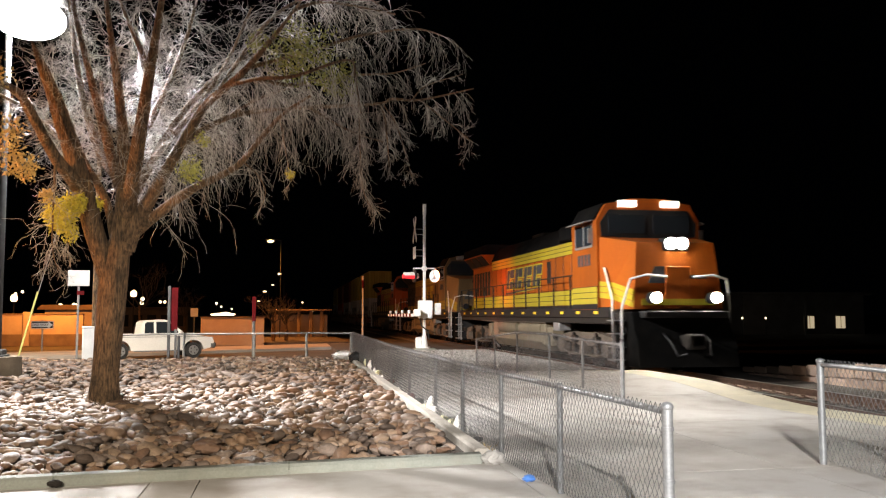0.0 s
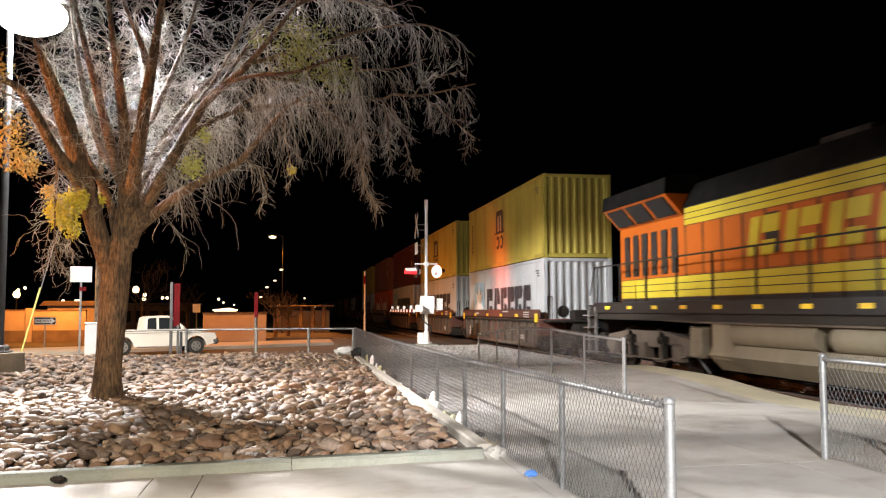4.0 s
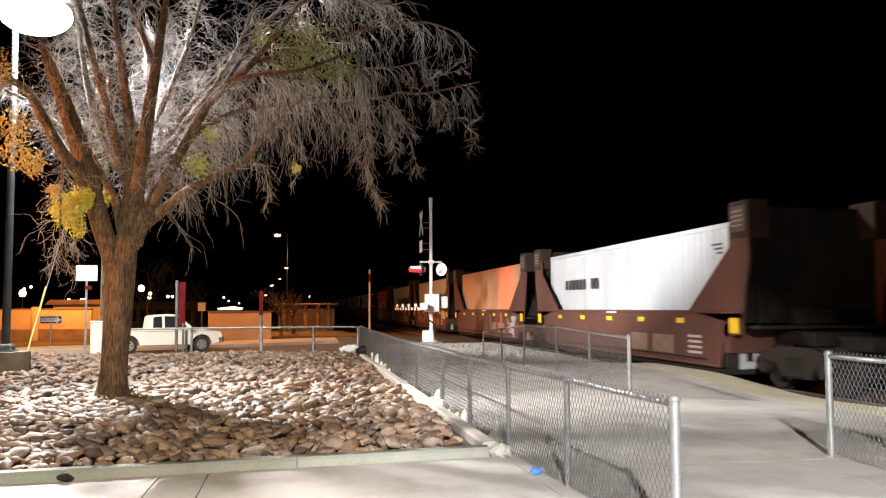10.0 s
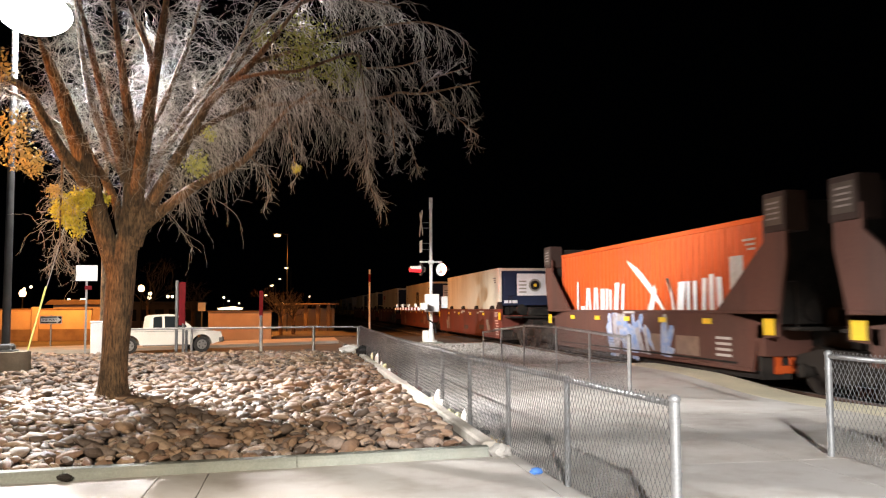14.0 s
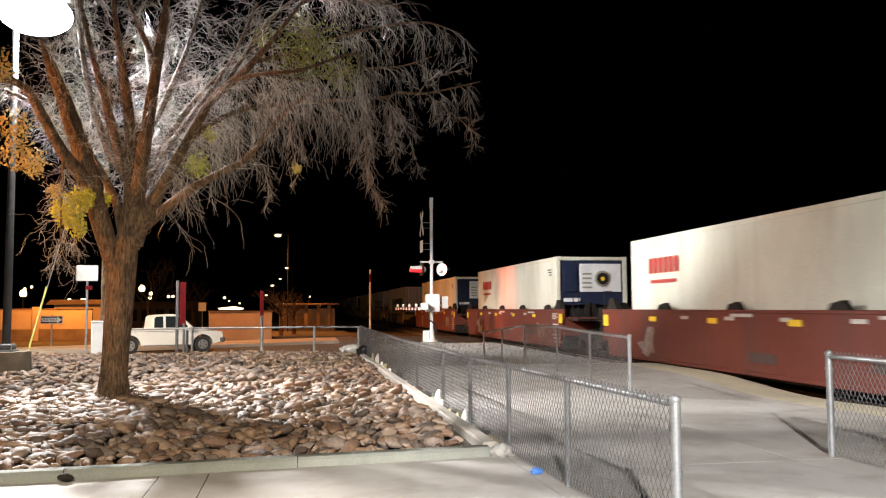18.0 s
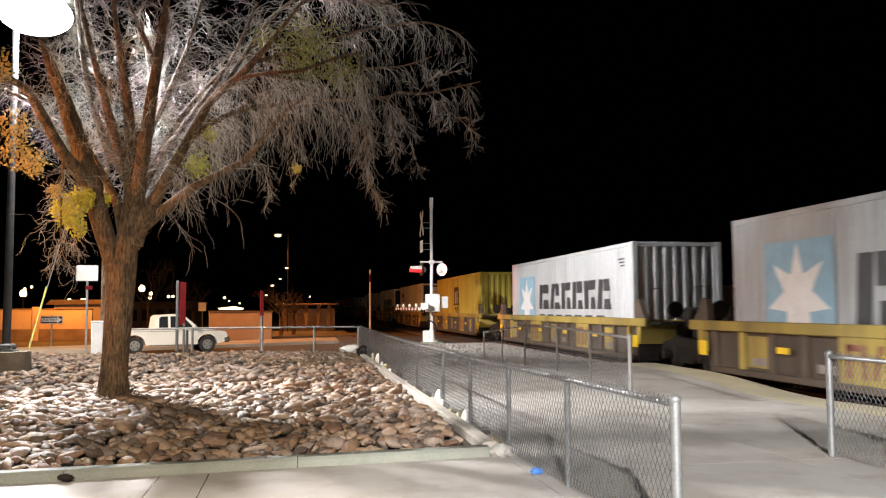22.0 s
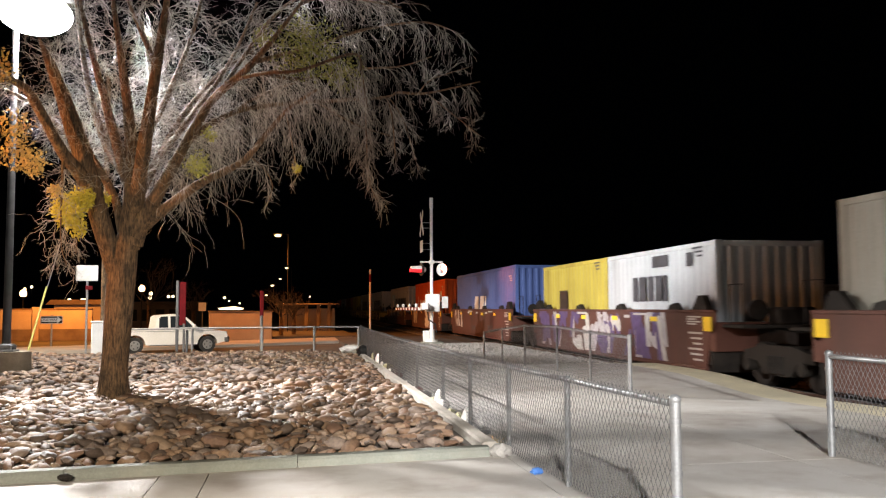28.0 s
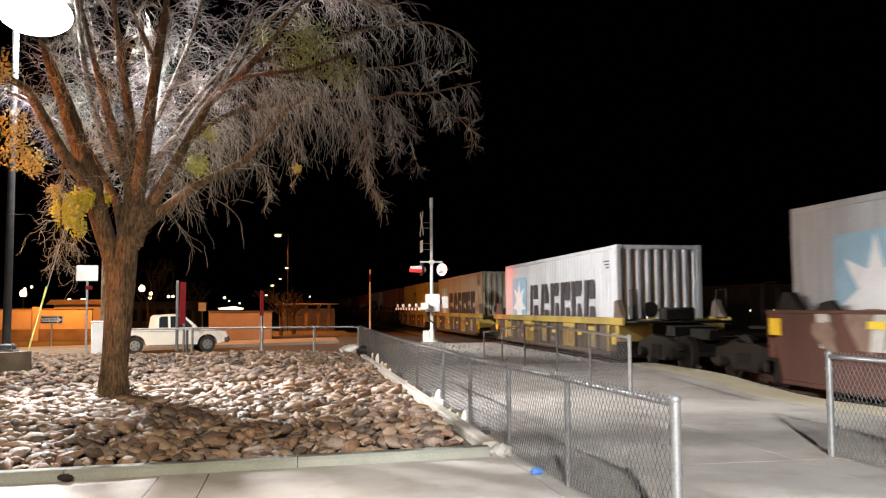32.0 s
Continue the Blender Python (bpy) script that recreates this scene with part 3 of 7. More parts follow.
bough("trunk", (-2.64, 13.10, -0.02, 0.343), (-2.64, 13.10, 0.11, 0.262), (-2.63, 13.10, 0.57, 0.193), (-2.54, 13.06, 2.07, 0.206), (-2.46, 13.03, 2.56, 0.143))
bough("left", (-2.62, 13.05, 2.00, 0.152), (-2.84, 12.90, 2.74, 0.138), (-3.00, 12.70, 3.44, 0.138), (-3.11, 12.65, 3.83, 0.129), (-3.43, 12.60, 4.76, 0.082), (-3.55, 12.56, 5.06, 0.048), (-3.64, 12.52, 5.30, 0.012))
bough("left_low", (-2.96, 12.75, 3.24, 0.116), (-3.21, 12.30, 3.59, 0.082), (-3.48, 11.90, 4.20, 0.064), (-3.62, 11.70, 4.39, 0.051), (-4.00, 11.30, 4.48, 0.021))
bough("left_inner", (-2.57, 13.10, 2.58, 0.072), (-2.69, 13.20, 3.05, 0.059), (-2.86, 13.30, 3.38, 0.060), (-3.18, 13.70, 3.88, 0.038), (-3.72, 14.40, 5.01, 0.021))
bough("mid", (-2.47, 13.04, 2.32, 0.179), (-2.40, 12.98, 3.07, 0.143), (-2.48, 13.00, 4.22, 0.082), (-2.72, 12.50, 6.38, 0.018))
bough("mid_left", (-2.48, 13.05, 3.34, 0.099), (-2.61, 13.15, 3.65, 0.082), (-3.29, 13.60, 5.89, 0.035), (-3.42, 13.80, 6.50, 0.020))
bough("dark_stem", (-2.36, 12.90, 2.90, 0.133), (-2.24, 12.60, 3.35, 0.104), (-2.06, 12.20, 4.18, 0.085), (-1.72, 11.70, 6.04, 0.030))
bough("stem_fork", (-1.95, 12.05, 4.80, 0.051), (-2.46, 12.60, 5.93, 0.023), (-2.62, 12.80, 6.42, 0.014))
bough("right_up", (-2.35, 12.95, 2.50, 0.133), (-2.05, 12.80, 3.06, 0.097), (-1.36, 12.40, 4.22, 0.064), (-1.12, 12.30, 4.52, 0.056), (-0.64, 12.10, 4.93, 0.047), (0.01, 11.80, 5.70, 0.021), (0.24, 11.70, 6.08, 0.017))
bough("right_low", (-2.37, 13.00, 2.39, 0.134), (-2.29, 12.96, 2.57, 0.106), (-2.17, 12.92, 2.70, 0.088), (-1.48, 12.70, 3.22, 0.065), (-0.93, 12.50, 3.48, 0.051), (-0.70, 12.40, 3.64, 0.047), (-0.17, 12.10, 4.24, 0.029), (0.26, 11.90, 4.52, 0.017))
bough("right_mid", (-1.56, 12.50, 3.89, 0.047), (-1.23, 12.90, 4.24, 0.040), (-0.84, 13.20, 4.50, 0.036), (-0.33, 13.40, 4.65, 0.032), (0.29, 13.40, 4.72, 0.033), (1.36, 13.20, 4.78, 0.023), (1.57, 13.10, 4.84, 0.023), (2.01, 13.00, 4.82, 0.018), (2.84, 12.80, 4.99, 0.011))
bough("right_top", (-0.64, 12.10, 4.93, 0.034), (0.27, 12.50, 5.36, 0.026), (1.04, 12.60, 5.68, 0.022), (1.84, 12.40, 5.76, 0.016), (2.25, 12.30, 5.64, 0.011))
bough("front_right", (-0.86, 12.20, 4.71, 0.034), (-0.44, 11.60, 4.65, 0.028), (0.02, 11.20, 4.59, 0.024), (0.70, 10.70, 4.70, 0.015), (0.80, 10.60, 4.42, 0.011), (0.87, 10.60, 3.98, 0.007))
bough("top_right", (-1.12, 12.30, 4.52, 0.034), (-0.46, 12.90, 5.80, 0.028), (0.01, 13.10, 6.31, 0.024), (0.54, 13.20, 6.61, 0.019), (1.08, 13.20, 6.55, 0.014), (1.54, 13.20, 6.29, 0.009))
bough("right_fill", (-0.46, 12.10, 4.77, 0.030), (0.02, 12.40, 4.80, 0.026), (0.53, 12.70, 5.01, 0.022), (1.06, 12.90, 5.15, 0.018), (1.61, 13.00, 5.24, 0.014), (2.10, 13.00, 5.42, 0.009))
bough("top_far", (0.01, 11.80, 5.71, 0.025), (0.50, 12.20, 6.02, 0.022), (1.57, 12.70, 6.08, 0.014))
bough("right_hang", (0.29, 13.40, 4.72, 0.023), (0.63, 13.00, 4.41, 0.018), (0.97, 12.80, 4.20, 0.013), (1.39, 12.70, 4.06, 0.009))
bough("back_fill", (-2.45, 14.20, 4.16, 0.059), (-2.28, 15.00, 5.02, 0.052), (-2.12, 15.70, 5.88, 0.044), (-1.97, 16.20, 6.68, 0.035), (-1.84, 16.60, 7.61, 0.024))
bough("back_fill_right", (-2.23, 14.40, 4.00, 0.055), (-1.89, 15.20, 4.76, 0.047), (-1.48, 15.90, 5.64, 0.039), (-1.11, 16.30, 6.54, 0.029), (-0.81, 16.60, 7.45, 0.024))
bough("mid_fill", (-1.85, 12.70, 3.55, 0.035), (-1.54, 13.40, 4.12, 0.032), (-1.06, 13.90, 4.61, 0.029), (-0.54, 14.20, 5.03, 0.025), (0.12, 14.40, 5.35, 0.020))
bough("tip_fork", (2.01, 13.00, 4.82, 0.015), (2.79, 12.70, 4.11, 0.007))
bough("tip_upper", (1.88, 13.00, 4.81, 0.014), (2.12, 13.10, 5.08, 0.011), (2.74, 13.20, 5.33, 0.007))
bough("strand_a", (0.91, 12.60, 5.32, 0.015), (0.99, 12.60, 4.81, 0.013), (1.05, 12.50, 3.41, 0.009), (1.20, 12.50, 3.00, 0.006))
bough("strand_b", (1.39, 13.20, 4.78, 0.014), (1.47, 13.10, 4.46, 0.015), (1.53, 13.10, 3.74, 0.009))
bough("strand_c", (1.45, 13.20, 4.76, 0.012), (1.66, 13.10, 4.38, 0.010), (1.89, 13.10, 3.61, 0.005))
bough("strand_d", (-0.17, 12.10, 4.24, 0.013), (0.01, 12.10, 3.31, 0.007))
bough("strand_e", (-0.70, 12.40, 3.64, 0.011), (-0.48, 12.40, 3.45, 0.010), (-0.36, 12.40, 3.20, 0.008), (-0.44, 12.40, 2.91, 0.006))
bough("left_strand", (-3.21, 12.30, 3.59, 0.022), (-3.19, 12.20, 2.41, 0.010), (-3.10, 12.20, 2.03, 0.007))
bough("left_strand_two", (-3.06, 12.55, 3.37, 0.020), (-3.06, 12.50, 2.20, 0.009))
bough("back", (-2.43, 13.10, 3.13, 0.072), (-2.68, 13.60, 3.55, 0.071), (-3.06, 14.30, 4.05, 0.070), (-3.43, 14.90, 4.85, 0.063), (-3.70, 15.40, 5.67, 0.050), (-3.91, 15.80, 6.50, 0.040), (-4.09, 16.10, 7.45, 0.024))
bough("back_right", (-2.40, 13.10, 3.00, 0.063), (-2.35, 13.90, 3.48, 0.062), (-2.28, 14.70, 4.07, 0.061), (-2.08, 15.40, 4.77, 0.053), (-1.79, 16.00, 5.44, 0.045), (-1.37, 16.40, 6.06, 0.035), (-0.86, 16.70, 6.51, 0.024))
bough("back_mid", (-2.43, 13.10, 3.17, 0.063), (-2.58, 15.20, 4.50, 0.058), (-2.65, 16.00, 5.36, 0.051), (-2.85, 16.60, 6.27, 0.041), (-3.06, 17.00, 7.06, 0.030))
bough("back_left", (-2.98, 12.80, 3.29, 0.062), (-3.31, 13.90, 3.76, 0.063), (-3.67, 15.00, 4.17, 0.058), (-4.27, 15.70, 4.76, 0.050), (-4.85, 16.20, 5.22, 0.041), (-5.34, 16.50, 5.49, 0.030))
LEAVES = {
    "green": surface("green_leaf", (0.24, 0.245, 0.05), (0.15, 0.155, 0.035), 12, 0.7, 0, 0.1, 60),
    "yellow": surface("yellow_leaf", (0.66, 0.56, 0.06), (0.50, 0.42, 0.05), 12, 0.7, 0, 0.1, 60),
    "lime": surface("yellow_green_leaf", (0.46, 0.46, 0.11), (0.34, 0.34, 0.09), 12, 0.7, 0, 0.1, 60),
    "orange": surface("dry_leaf", (0.55, 0.38, 0.13), (0.42, 0.28, 0.10), 12, 0.7, 0, 0.1, 60),
}


def leaf_clump(rng, centre, radius, count, size):
    b = Build()
    for _ in range(count):
        d = Vector((rng.gauss(0, 1), rng.gauss(0, 1), rng.gauss(0, 1)))
        d.normalize()
        c = Vector(centre) + d * radius * rng.random() ** 0.45 * (0.8 + 0.35 * noise.noise(d * 2 + Vector(centre)))
        a = Vector((rng.gauss(0, 1), rng.gauss(0, 1), rng.gauss(0, 1) - 0.5)).normalized()
        s = a.orthogonal().normalized()
        s = (Matrix.Rotation(rng.uniform(0, 6.28), 3, a) @ s)
        l, w = size * rng.uniform(0.7, 1.4), size * rng.uniform(0.2, 0.36)
        up = a.cross(s) * w * 0.3
        b.add([c, c + a * l * 0.5 + s * w + up, c + a * l, c + a * l * 0.5 - s * w + up], [(0, 1, 2), (0, 2, 3)])
    return b


def make_tree():
    rng = random.Random(11)
    tree = thing("tree", "bare drooping elm with rough brown bark in the cobbles", "tree")
    trunk = Build()
    limb_mesh(trunk, spline(BOUGHS["trunk"], 6), 18)
    trunk = part("trunk", trunk, BARK, tree, "rough furrowed brown trunk")
    twigs = Build()

    def twig(p, d, length, r, hang, wild, depth):
        """A slender branch that leans a little towards the ground, with finer ones at sharp angles on it."""
        steps = (4, 5, 6)[depth]
        pts = [Vector((*p, r))]
        q, e = p.copy(), d.copy()
        kids = []
        for i in range(steps):
            bend = wild * (2.3, 1.7, 1.2)[depth]
            e = (e + Vector((rng.gauss(0, bend), rng.gauss(0, bend), rng.gauss(0, bend) - hang))).normalized()
            q = q + e * length / steps
            pts.append(Vector((*q, max(0.0014, r * (1 - 0.65 * (i + 1) / steps)))))
            if depth == 2 or (depth == 1 and rng.random() < 0.5):
                kids.append((q.copy(), e.copy()))
        limb_mesh(twigs, pts, 3)
        for c, f in kids:
            g = (f + Vector((rng.gauss(0, 0.50), rng.gauss(0, 0.50), rng.gauss(-1.2 * hang, 0.42)))).normalized()
            twig(c, g, length * (rng.uniform(0.45, 0.95) if depth == 2 else rng.uniform(0.35, 0.85)), max(0.0016, r * 0.6), hang, wild, depth - 1)

    for name, rows in BOUGHS.items():
        if name == "trunk":
            continue
        pts = spline(rows, 6)
        b = Build()
        limb_mesh(b, pts, 12 if rows[0][3] > 0.05 else 7)
        part("limb", b, BARK, tree)
        n = len(pts)
        start, density, reach, hang, wild = GROWTH.get(name, (0.1, 7.0, 0.34, 0.12, 0.12))
        due = 0.0
        for i in range(1, n):
            k = i / n
            if k < start:
                continue
            due += density * (pts[i] - pts[i - 1]).to_3d().length
            while due > 0:
                due -= 1.0
                d = (pts[min(n - 1, i + 1)] - pts[i - 1]).to_3d().normalized()
                g = (d * 0.6 + Vector((rng.gauss(0, 0.55), rng.gauss(0, 0.55), rng.gauss(0.1 - 3.2 * hang, 0.38)))).normalized()
                p = pts[i - 1].lerp(pts[i], rng.random())
                twig(p.to_3d(), g, reach * rng.uniform(0.5, 1.25) * (1.12 - 0.62 * k), max(0.0022, min(0.0044, p.w * 0.4)), hang, wild, 2)
    me = bpy.data.meshes.new("twigs")
    me.from_pydata(twigs.v, [], twigs.f)
    me.shade_smooth()
    me.materials.append(TWIG)
    tagged(part("crown", me, TWIG, tree, "dense grey drooping bare twigs"), kind="stuff")
    for leaf, c, r, n, s in CLUMPS:
        ob = part("leaf_clump", leaf_clump(rng, c, r, n, s), LEAVES[leaf], tree, {"lime": "yellow-green"}.get(leaf, leaf) + " leaf clump among the bare twigs")
        tagged(ob, kind="stuff")
    return tree


# for each limb: where its twigs begin, how many on a metre, their length, how they hang and how wildly they bend
GROWTH = {"right_low": (0.55, 5.0, 0.45, -0.01, 0.10), "right_up": (0.16, 11.5, 0.75, 0.13, 0.10), "right_mid": (0.12, 9.5, 0.66, 0.20, 0.08),
          "front_right": (0.1, 8.0, 0.62, 0.19, 0.08), "right_top": (0.1, 12.0, 0.62, 0.17, 0.09), "top_right": (0.1, 10.0, 0.75, 0.13, 0.10),
          "right_fill": (0.1, 9.0, 0.60, 0.18, 0.09), "top_far": (0.1, 12.0, 0.60, 0.06, 0.12), "right_hang": (0.1, 8.0, 0.50, 0.12, 0.10),
          "back_fill": (0.15, 14.0, 0.75, 0.06, 0.17), "back_fill_right": (0.15, 13.0, 0.75, 0.08, 0.16), "mid_fill": (0.15, 17.0, 0.62, 0.12, 0.12),
          "tip_fork": (0.1, 9.0, 0.30, 0.05, 0.10), "tip_upper": (0.1, 9.0, 0.30, 0.0, 0.10),
          "left": (0.4, 9.0, 0.62, 0.05, 0.18), "left_low": (0.3, 9.0, 0.55, 0.08, 0.20), "left_inner": (0.4, 10.0, 0.60, 0.05, 0.18),
          "mid": (0.45, 10.0, 0.65, 0.03, 0.15), "mid_left": (0.3, 10.0, 0.65, 0.03, 0.15), "dark_stem": (0.3, 11.0, 0.70, 0.05, 0.13), "stem_fork": (0.1, 10.0, 0.60, 0.04, 0.14),
          "back": (0.25, 12.0, 0.75, 0.06, 0.18), "back_right": (0.2, 15.0, 0.75, 0.08, 0.17), "back_mid": (0.25, 12.0, 0.75, 0.06, 0.18), "back_left": (0.25, 10.0, 0.70, 0.07, 0.18),
          "strand_a": (0.15, 16.0, 0.36, 0.10, 0.10), "strand_b": (0.1, 18.0, 0.30, 0.10, 0.10), "strand_c": (0.1, 12.0, 0.28, 0.10, 0.10),
          "left_strand": (0.1, 12.0, 0.40, 0.08, 0.20), "left_strand_two": (0.1, 12.0, 0.36, 0.08, 0.20)}
CLUMPS = [
    ("green", (0.14, 12.0, 5.15), 0.64, 1500, 0.045),
    ("green", (0.66, 12.0, 4.82), 0.40, 520, 0.045),
    ("green", (-0.50, 12.0, 5.29), 0.22, 200, 0.044),
    ("yellow", (-3.14, 12.40, 2.81), 0.30, 1500, 0.05),
    ("yellow", (-2.96, 12.50, 3.00), 0.19, 480, 0.05),
    ("yellow", (-3.05, 12.45, 2.55), 0.18, 170, 0.05),
    ("yellow", (-2.78, 12.90, 3.04), 0.12, 150, 0.05),
    ("lime", (-1.42, 12.45, 3.49), 0.24, 420, 0.044),
    ("lime", (-1.24, 12.30, 3.92), 0.14, 110, 0.044),
    ("yellow", (-0.01, 12.00, 3.41), 0.08, 150, 0.033),
    ("orange", (-3.60, 11.60, 3.46), 0.30, 300, 0.055),
    ("orange", (-3.44, 11.80, 3.35), 0.24, 200, 0.055),
    ("orange", (-3.64, 11.50, 3.78), 0.32, 240, 0.055),
    ("orange", (-3.24, 12.00, 3.05), 0.13, 90, 0.05),
    ("orange", (-3.75, 11.40, 4.52), 0.30, 200, 0.055),
]
make_tree()


def leaf_litter():
    """Dead leaves and grit that have gathered round the foot of the tree."""
    rng = random.Random(23)
    b = Build()
    for _ in range(1500):
        w, q = rng.uniform(0, 6.28), 0.22 + 0.85 * rng.random() ** 1.4
        x, y = -2.5 + q * math.cos(w) * 1.1, 12.85 + q * math.sin(w) * 0.9
        c = Vector((x, y, mound(x, y) + 0.02 + 0.10 * rng.random() * max(0.2, 1.1 - q)))
        a = Vector((rng.gauss(0, 1), rng.gauss(0, 1), rng.gauss(0, 0.35))).normalized() * rng.uniform(0.03, 0.065)
        t = a.cross(Vector((rng.gauss(0, 0.4), rng.gauss(0, 0.4), 1))).normalized() * rng.uniform(0.008, 0.018)
        b.add([c - a, c + t, c + a, c - t], [(0, 1, 2), (0, 2, 3)])
    litter = surface("dead_leaf", (0.17, 0.095, 0.05), (0.10, 0.06, 0.035), 14, 0.85, 0, 0.1, 60)
    solid("leaf_litter", b, litter, "brown dead leaves gathered round the tree foot", "leaf litter", kind="stuff")


leaf_litter()

# ---- train: materials ----


def paint(name, c, dirt=(0.10, 0.085, 0.07), amount=0.35, rough=0.5):
    return surface(name, c, tuple(0.86 * v for v in c), 0.5, rough, 0, 0.04, 30, dirt, 0.9, amount, streak=True, shine=0.2)


PAINT = {
    "yellow": paint("container_yellow", (0.46, 0.375, 0.075), (0.19, 0.135, 0.035), 0.75),
    "white": paint("container_white", (0.455, 0.475, 0.49), (0.27, 0.27, 0.27), 0.6),
    "reefer": paint("container_cream", (0.72, 0.71, 0.60), (0.38, 0.34, 0.25), 0.55),
    "grey": paint("container_grey", (0.33, 0.31, 0.26), (0.20, 0.18, 0.15), 0.6),
    "maroon": paint("container_maroon", (0.125, 0.030, 0.020), (0.055, 0.022, 0.017), 0.6),
    "brown": paint("container_brown", (0.27, 0.095, 0.04), (0.14, 0.06, 0.035), 0.5),
    "red": paint("container_red", (0.54, 0.085, 0.016), (0.30, 0.06, 0.03), 0.4),
    "tan": paint("container_tan", (0.50, 0.27, 0.15), (0.32, 0.18, 0.11), 0.4),
    "blue": paint("container_blue", (0.095, 0.145, 0.36), (0.05, 0.07, 0.16), 0.4),
    "navy": paint("unit_navy", (0.02, 0.028, 0.06), (0.04, 0.04, 0.05), 0.4),
    "rust": paint("well_brown", (0.115, 0.050, 0.037), (0.05, 0.034, 0.028), 0.65, 0.7),
    "wine": paint("well_maroon", (0.15, 0.040, 0.028), (0.07, 0.036, 0.03), 0.75, 0.6),
    "ochre": paint("well_yellow", (0.36, 0.265, 0.07), (0.11, 0.08, 0.045), 0.9, 0.65),
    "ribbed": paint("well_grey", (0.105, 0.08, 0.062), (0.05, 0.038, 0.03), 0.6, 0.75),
    # darker copy of the well grey, with shade put into the colour
    "shade": paint("well_shaded_sheet", (0.080, 0.060, 0.048), (0.12, 0.095, 0.07), 0.6, 0.75),
    "bulkhead_dark": paint("dark_bulkhead", (0.045, 0.026, 0.021), (0.022, 0.016, 0.014), 0.6, 0.75),
    "orange": paint("engine_orange", (0.36, 0.082, 0.009), (0.13, 0.038, 0.010), 0.6, 0.42),
    "fade": paint("engine_faded_orange", (0.17, 0.112, 0.056), (0.065, 0.046, 0.028), 0.85, 0.55),
    "stripe": paint("engine_yellow", (0.46, 0.37, 0.03), (0.28, 0.22, 0.04), 0.55, 0.45),
    "worn": paint("engine_worn_yellow", (0.34, 0.27, 0.035), (0.13, 0.10, 0.035), 0.85, 0.55),
    "soot": paint("sooty_tan", (0.036, 0.024, 0.012), (0.014, 0.010, 0.006), 0.7, 0.6),
    "under": paint("underframe_grey", (0.026, 0.021, 0.017), (0.014, 0.012, 0.01), 0.7, 0.8),
    "dusty": paint("dusty_truck_frame", (0.115, 0.09, 0.07), (0.035, 0.027, 0.022), 0.75, 0.85),
    "tank": paint("tank_grey", (0.19, 0.16, 0.11), (0.08, 0.065, 0.048), 0.6, 0.7),
}
LOGO_DARK = surface("logo_charcoal", (0.045, 0.047, 0.055), (0.03, 0.03, 0.034), 3, 0.6, 0, 0.0, 40)
LOGO_BROWN = surface("logo_brown", (0.035, 0.022, 0.016), (0.025, 0.017, 0.013), 3, 0.6, 0, 0.0, 40)
LOGO_BLUE = surface("logo_sky_blue", (0.30, 0.48, 0.60), (0.24, 0.42, 0.56), 3, 0.6, 0, 0.0, 40)
LOGO_WHITE = surface("logo_white", (0.80, 0.80, 0.80), (0.7, 0.7, 0.7), 3, 0.6, 0, 0.0, 40)
LOGO_PALE = surface("logo_pale_slot", (0.55, 0.50, 0.30), (0.46, 0.42, 0.26), 3, 0.6, 0, 0.0, 40)
LOGO_RED = surface("logo_red", (0.42, 0.05, 0.04), (0.36, 0.05, 0.04), 3, 0.6, 0, 0.0, 40)
REFLECT = surface("reflector_yellow", (0.85, 0.58, 0.03), (0.75, 0.5, 0.03), 3, 0.4, 0, 0.0, 40)
PATCH = surface("repaint_patch", (0.075, 0.04, 0.034), (0.05, 0.034, 0.03), 4, 0.75, 0, 0.0, 40)
PATCHLIGHT = surface("faded_stencil", (0.26, 0.22, 0.20), (0.17, 0.14, 0.13), 7, 0.75, 0, 0.0, 40)
STENCIL = surface("stencil_white", (0.52, 0.49, 0.46), (0.40, 0.37, 0.34), 9, 0.7, 0, 0.0, 40)
SPRAY_WHITE = surface("spray_white", (0.46, 0.43, 0.43), (0.27, 0.24, 0.25), 6, 0.6, 0, 0.0, 40)
SPRAY_PURPLE = surface("spray_purple", (0.10, 0.06, 0.16), (0.06, 0.04, 0.10), 6, 0.6, 0, 0.0, 40)
SPRAY_BLUE = surface("spray_blue", (0.16, 0.28, 0.55), (0.5, 0.5, 0.55), 5, 0.6, 0, 0.0, 40)
FADED_RED = surface("faded_red_paint", (0.20, 0.055, 0.035), (0.14, 0.05, 0.035), 5, 0.7, 0, 0.0, 40, (0.30, 0.21, 0.08), 6, 0.6)
SPRAY_TAN = surface("spray_tan", (0.22, 0.14, 0.10), (0.15, 0.095, 0.07), 5, 0.6, 0, 0.0, 40)
WINDOW = pane_material("dark_window")
HEADLIGHT = glow("headlight_glow", (1.0, 0.93, 0.80), 900)
DITCHLIGHT = glow("ditch_light_glow", (1.0, 0.93, 0.80), 350)
BOARDLIGHT = glow("number_board_glow", (1.0, 0.95, 0.85), 3.0)

MOVERS = []                    # every thing of the train, with its place along it
MESHES = {}


def on_train(ob, u, z=0.0):
    MOVERS.append((ob, u, z))
    ob.location = (TRACK_X, u, RAIL_Z + z)
    return ob


def shared(key, material, make):
    """One mesh for all alike parts of one material."""
    k = (key, material.name)
    if k not in MESHES:
        MESHES[k] = make().mesh(key[0] if isinstance(key, tuple) else key, material)
    return MESHES[k]


# ---- containers ----
CW, CL = 1.219, 12.192


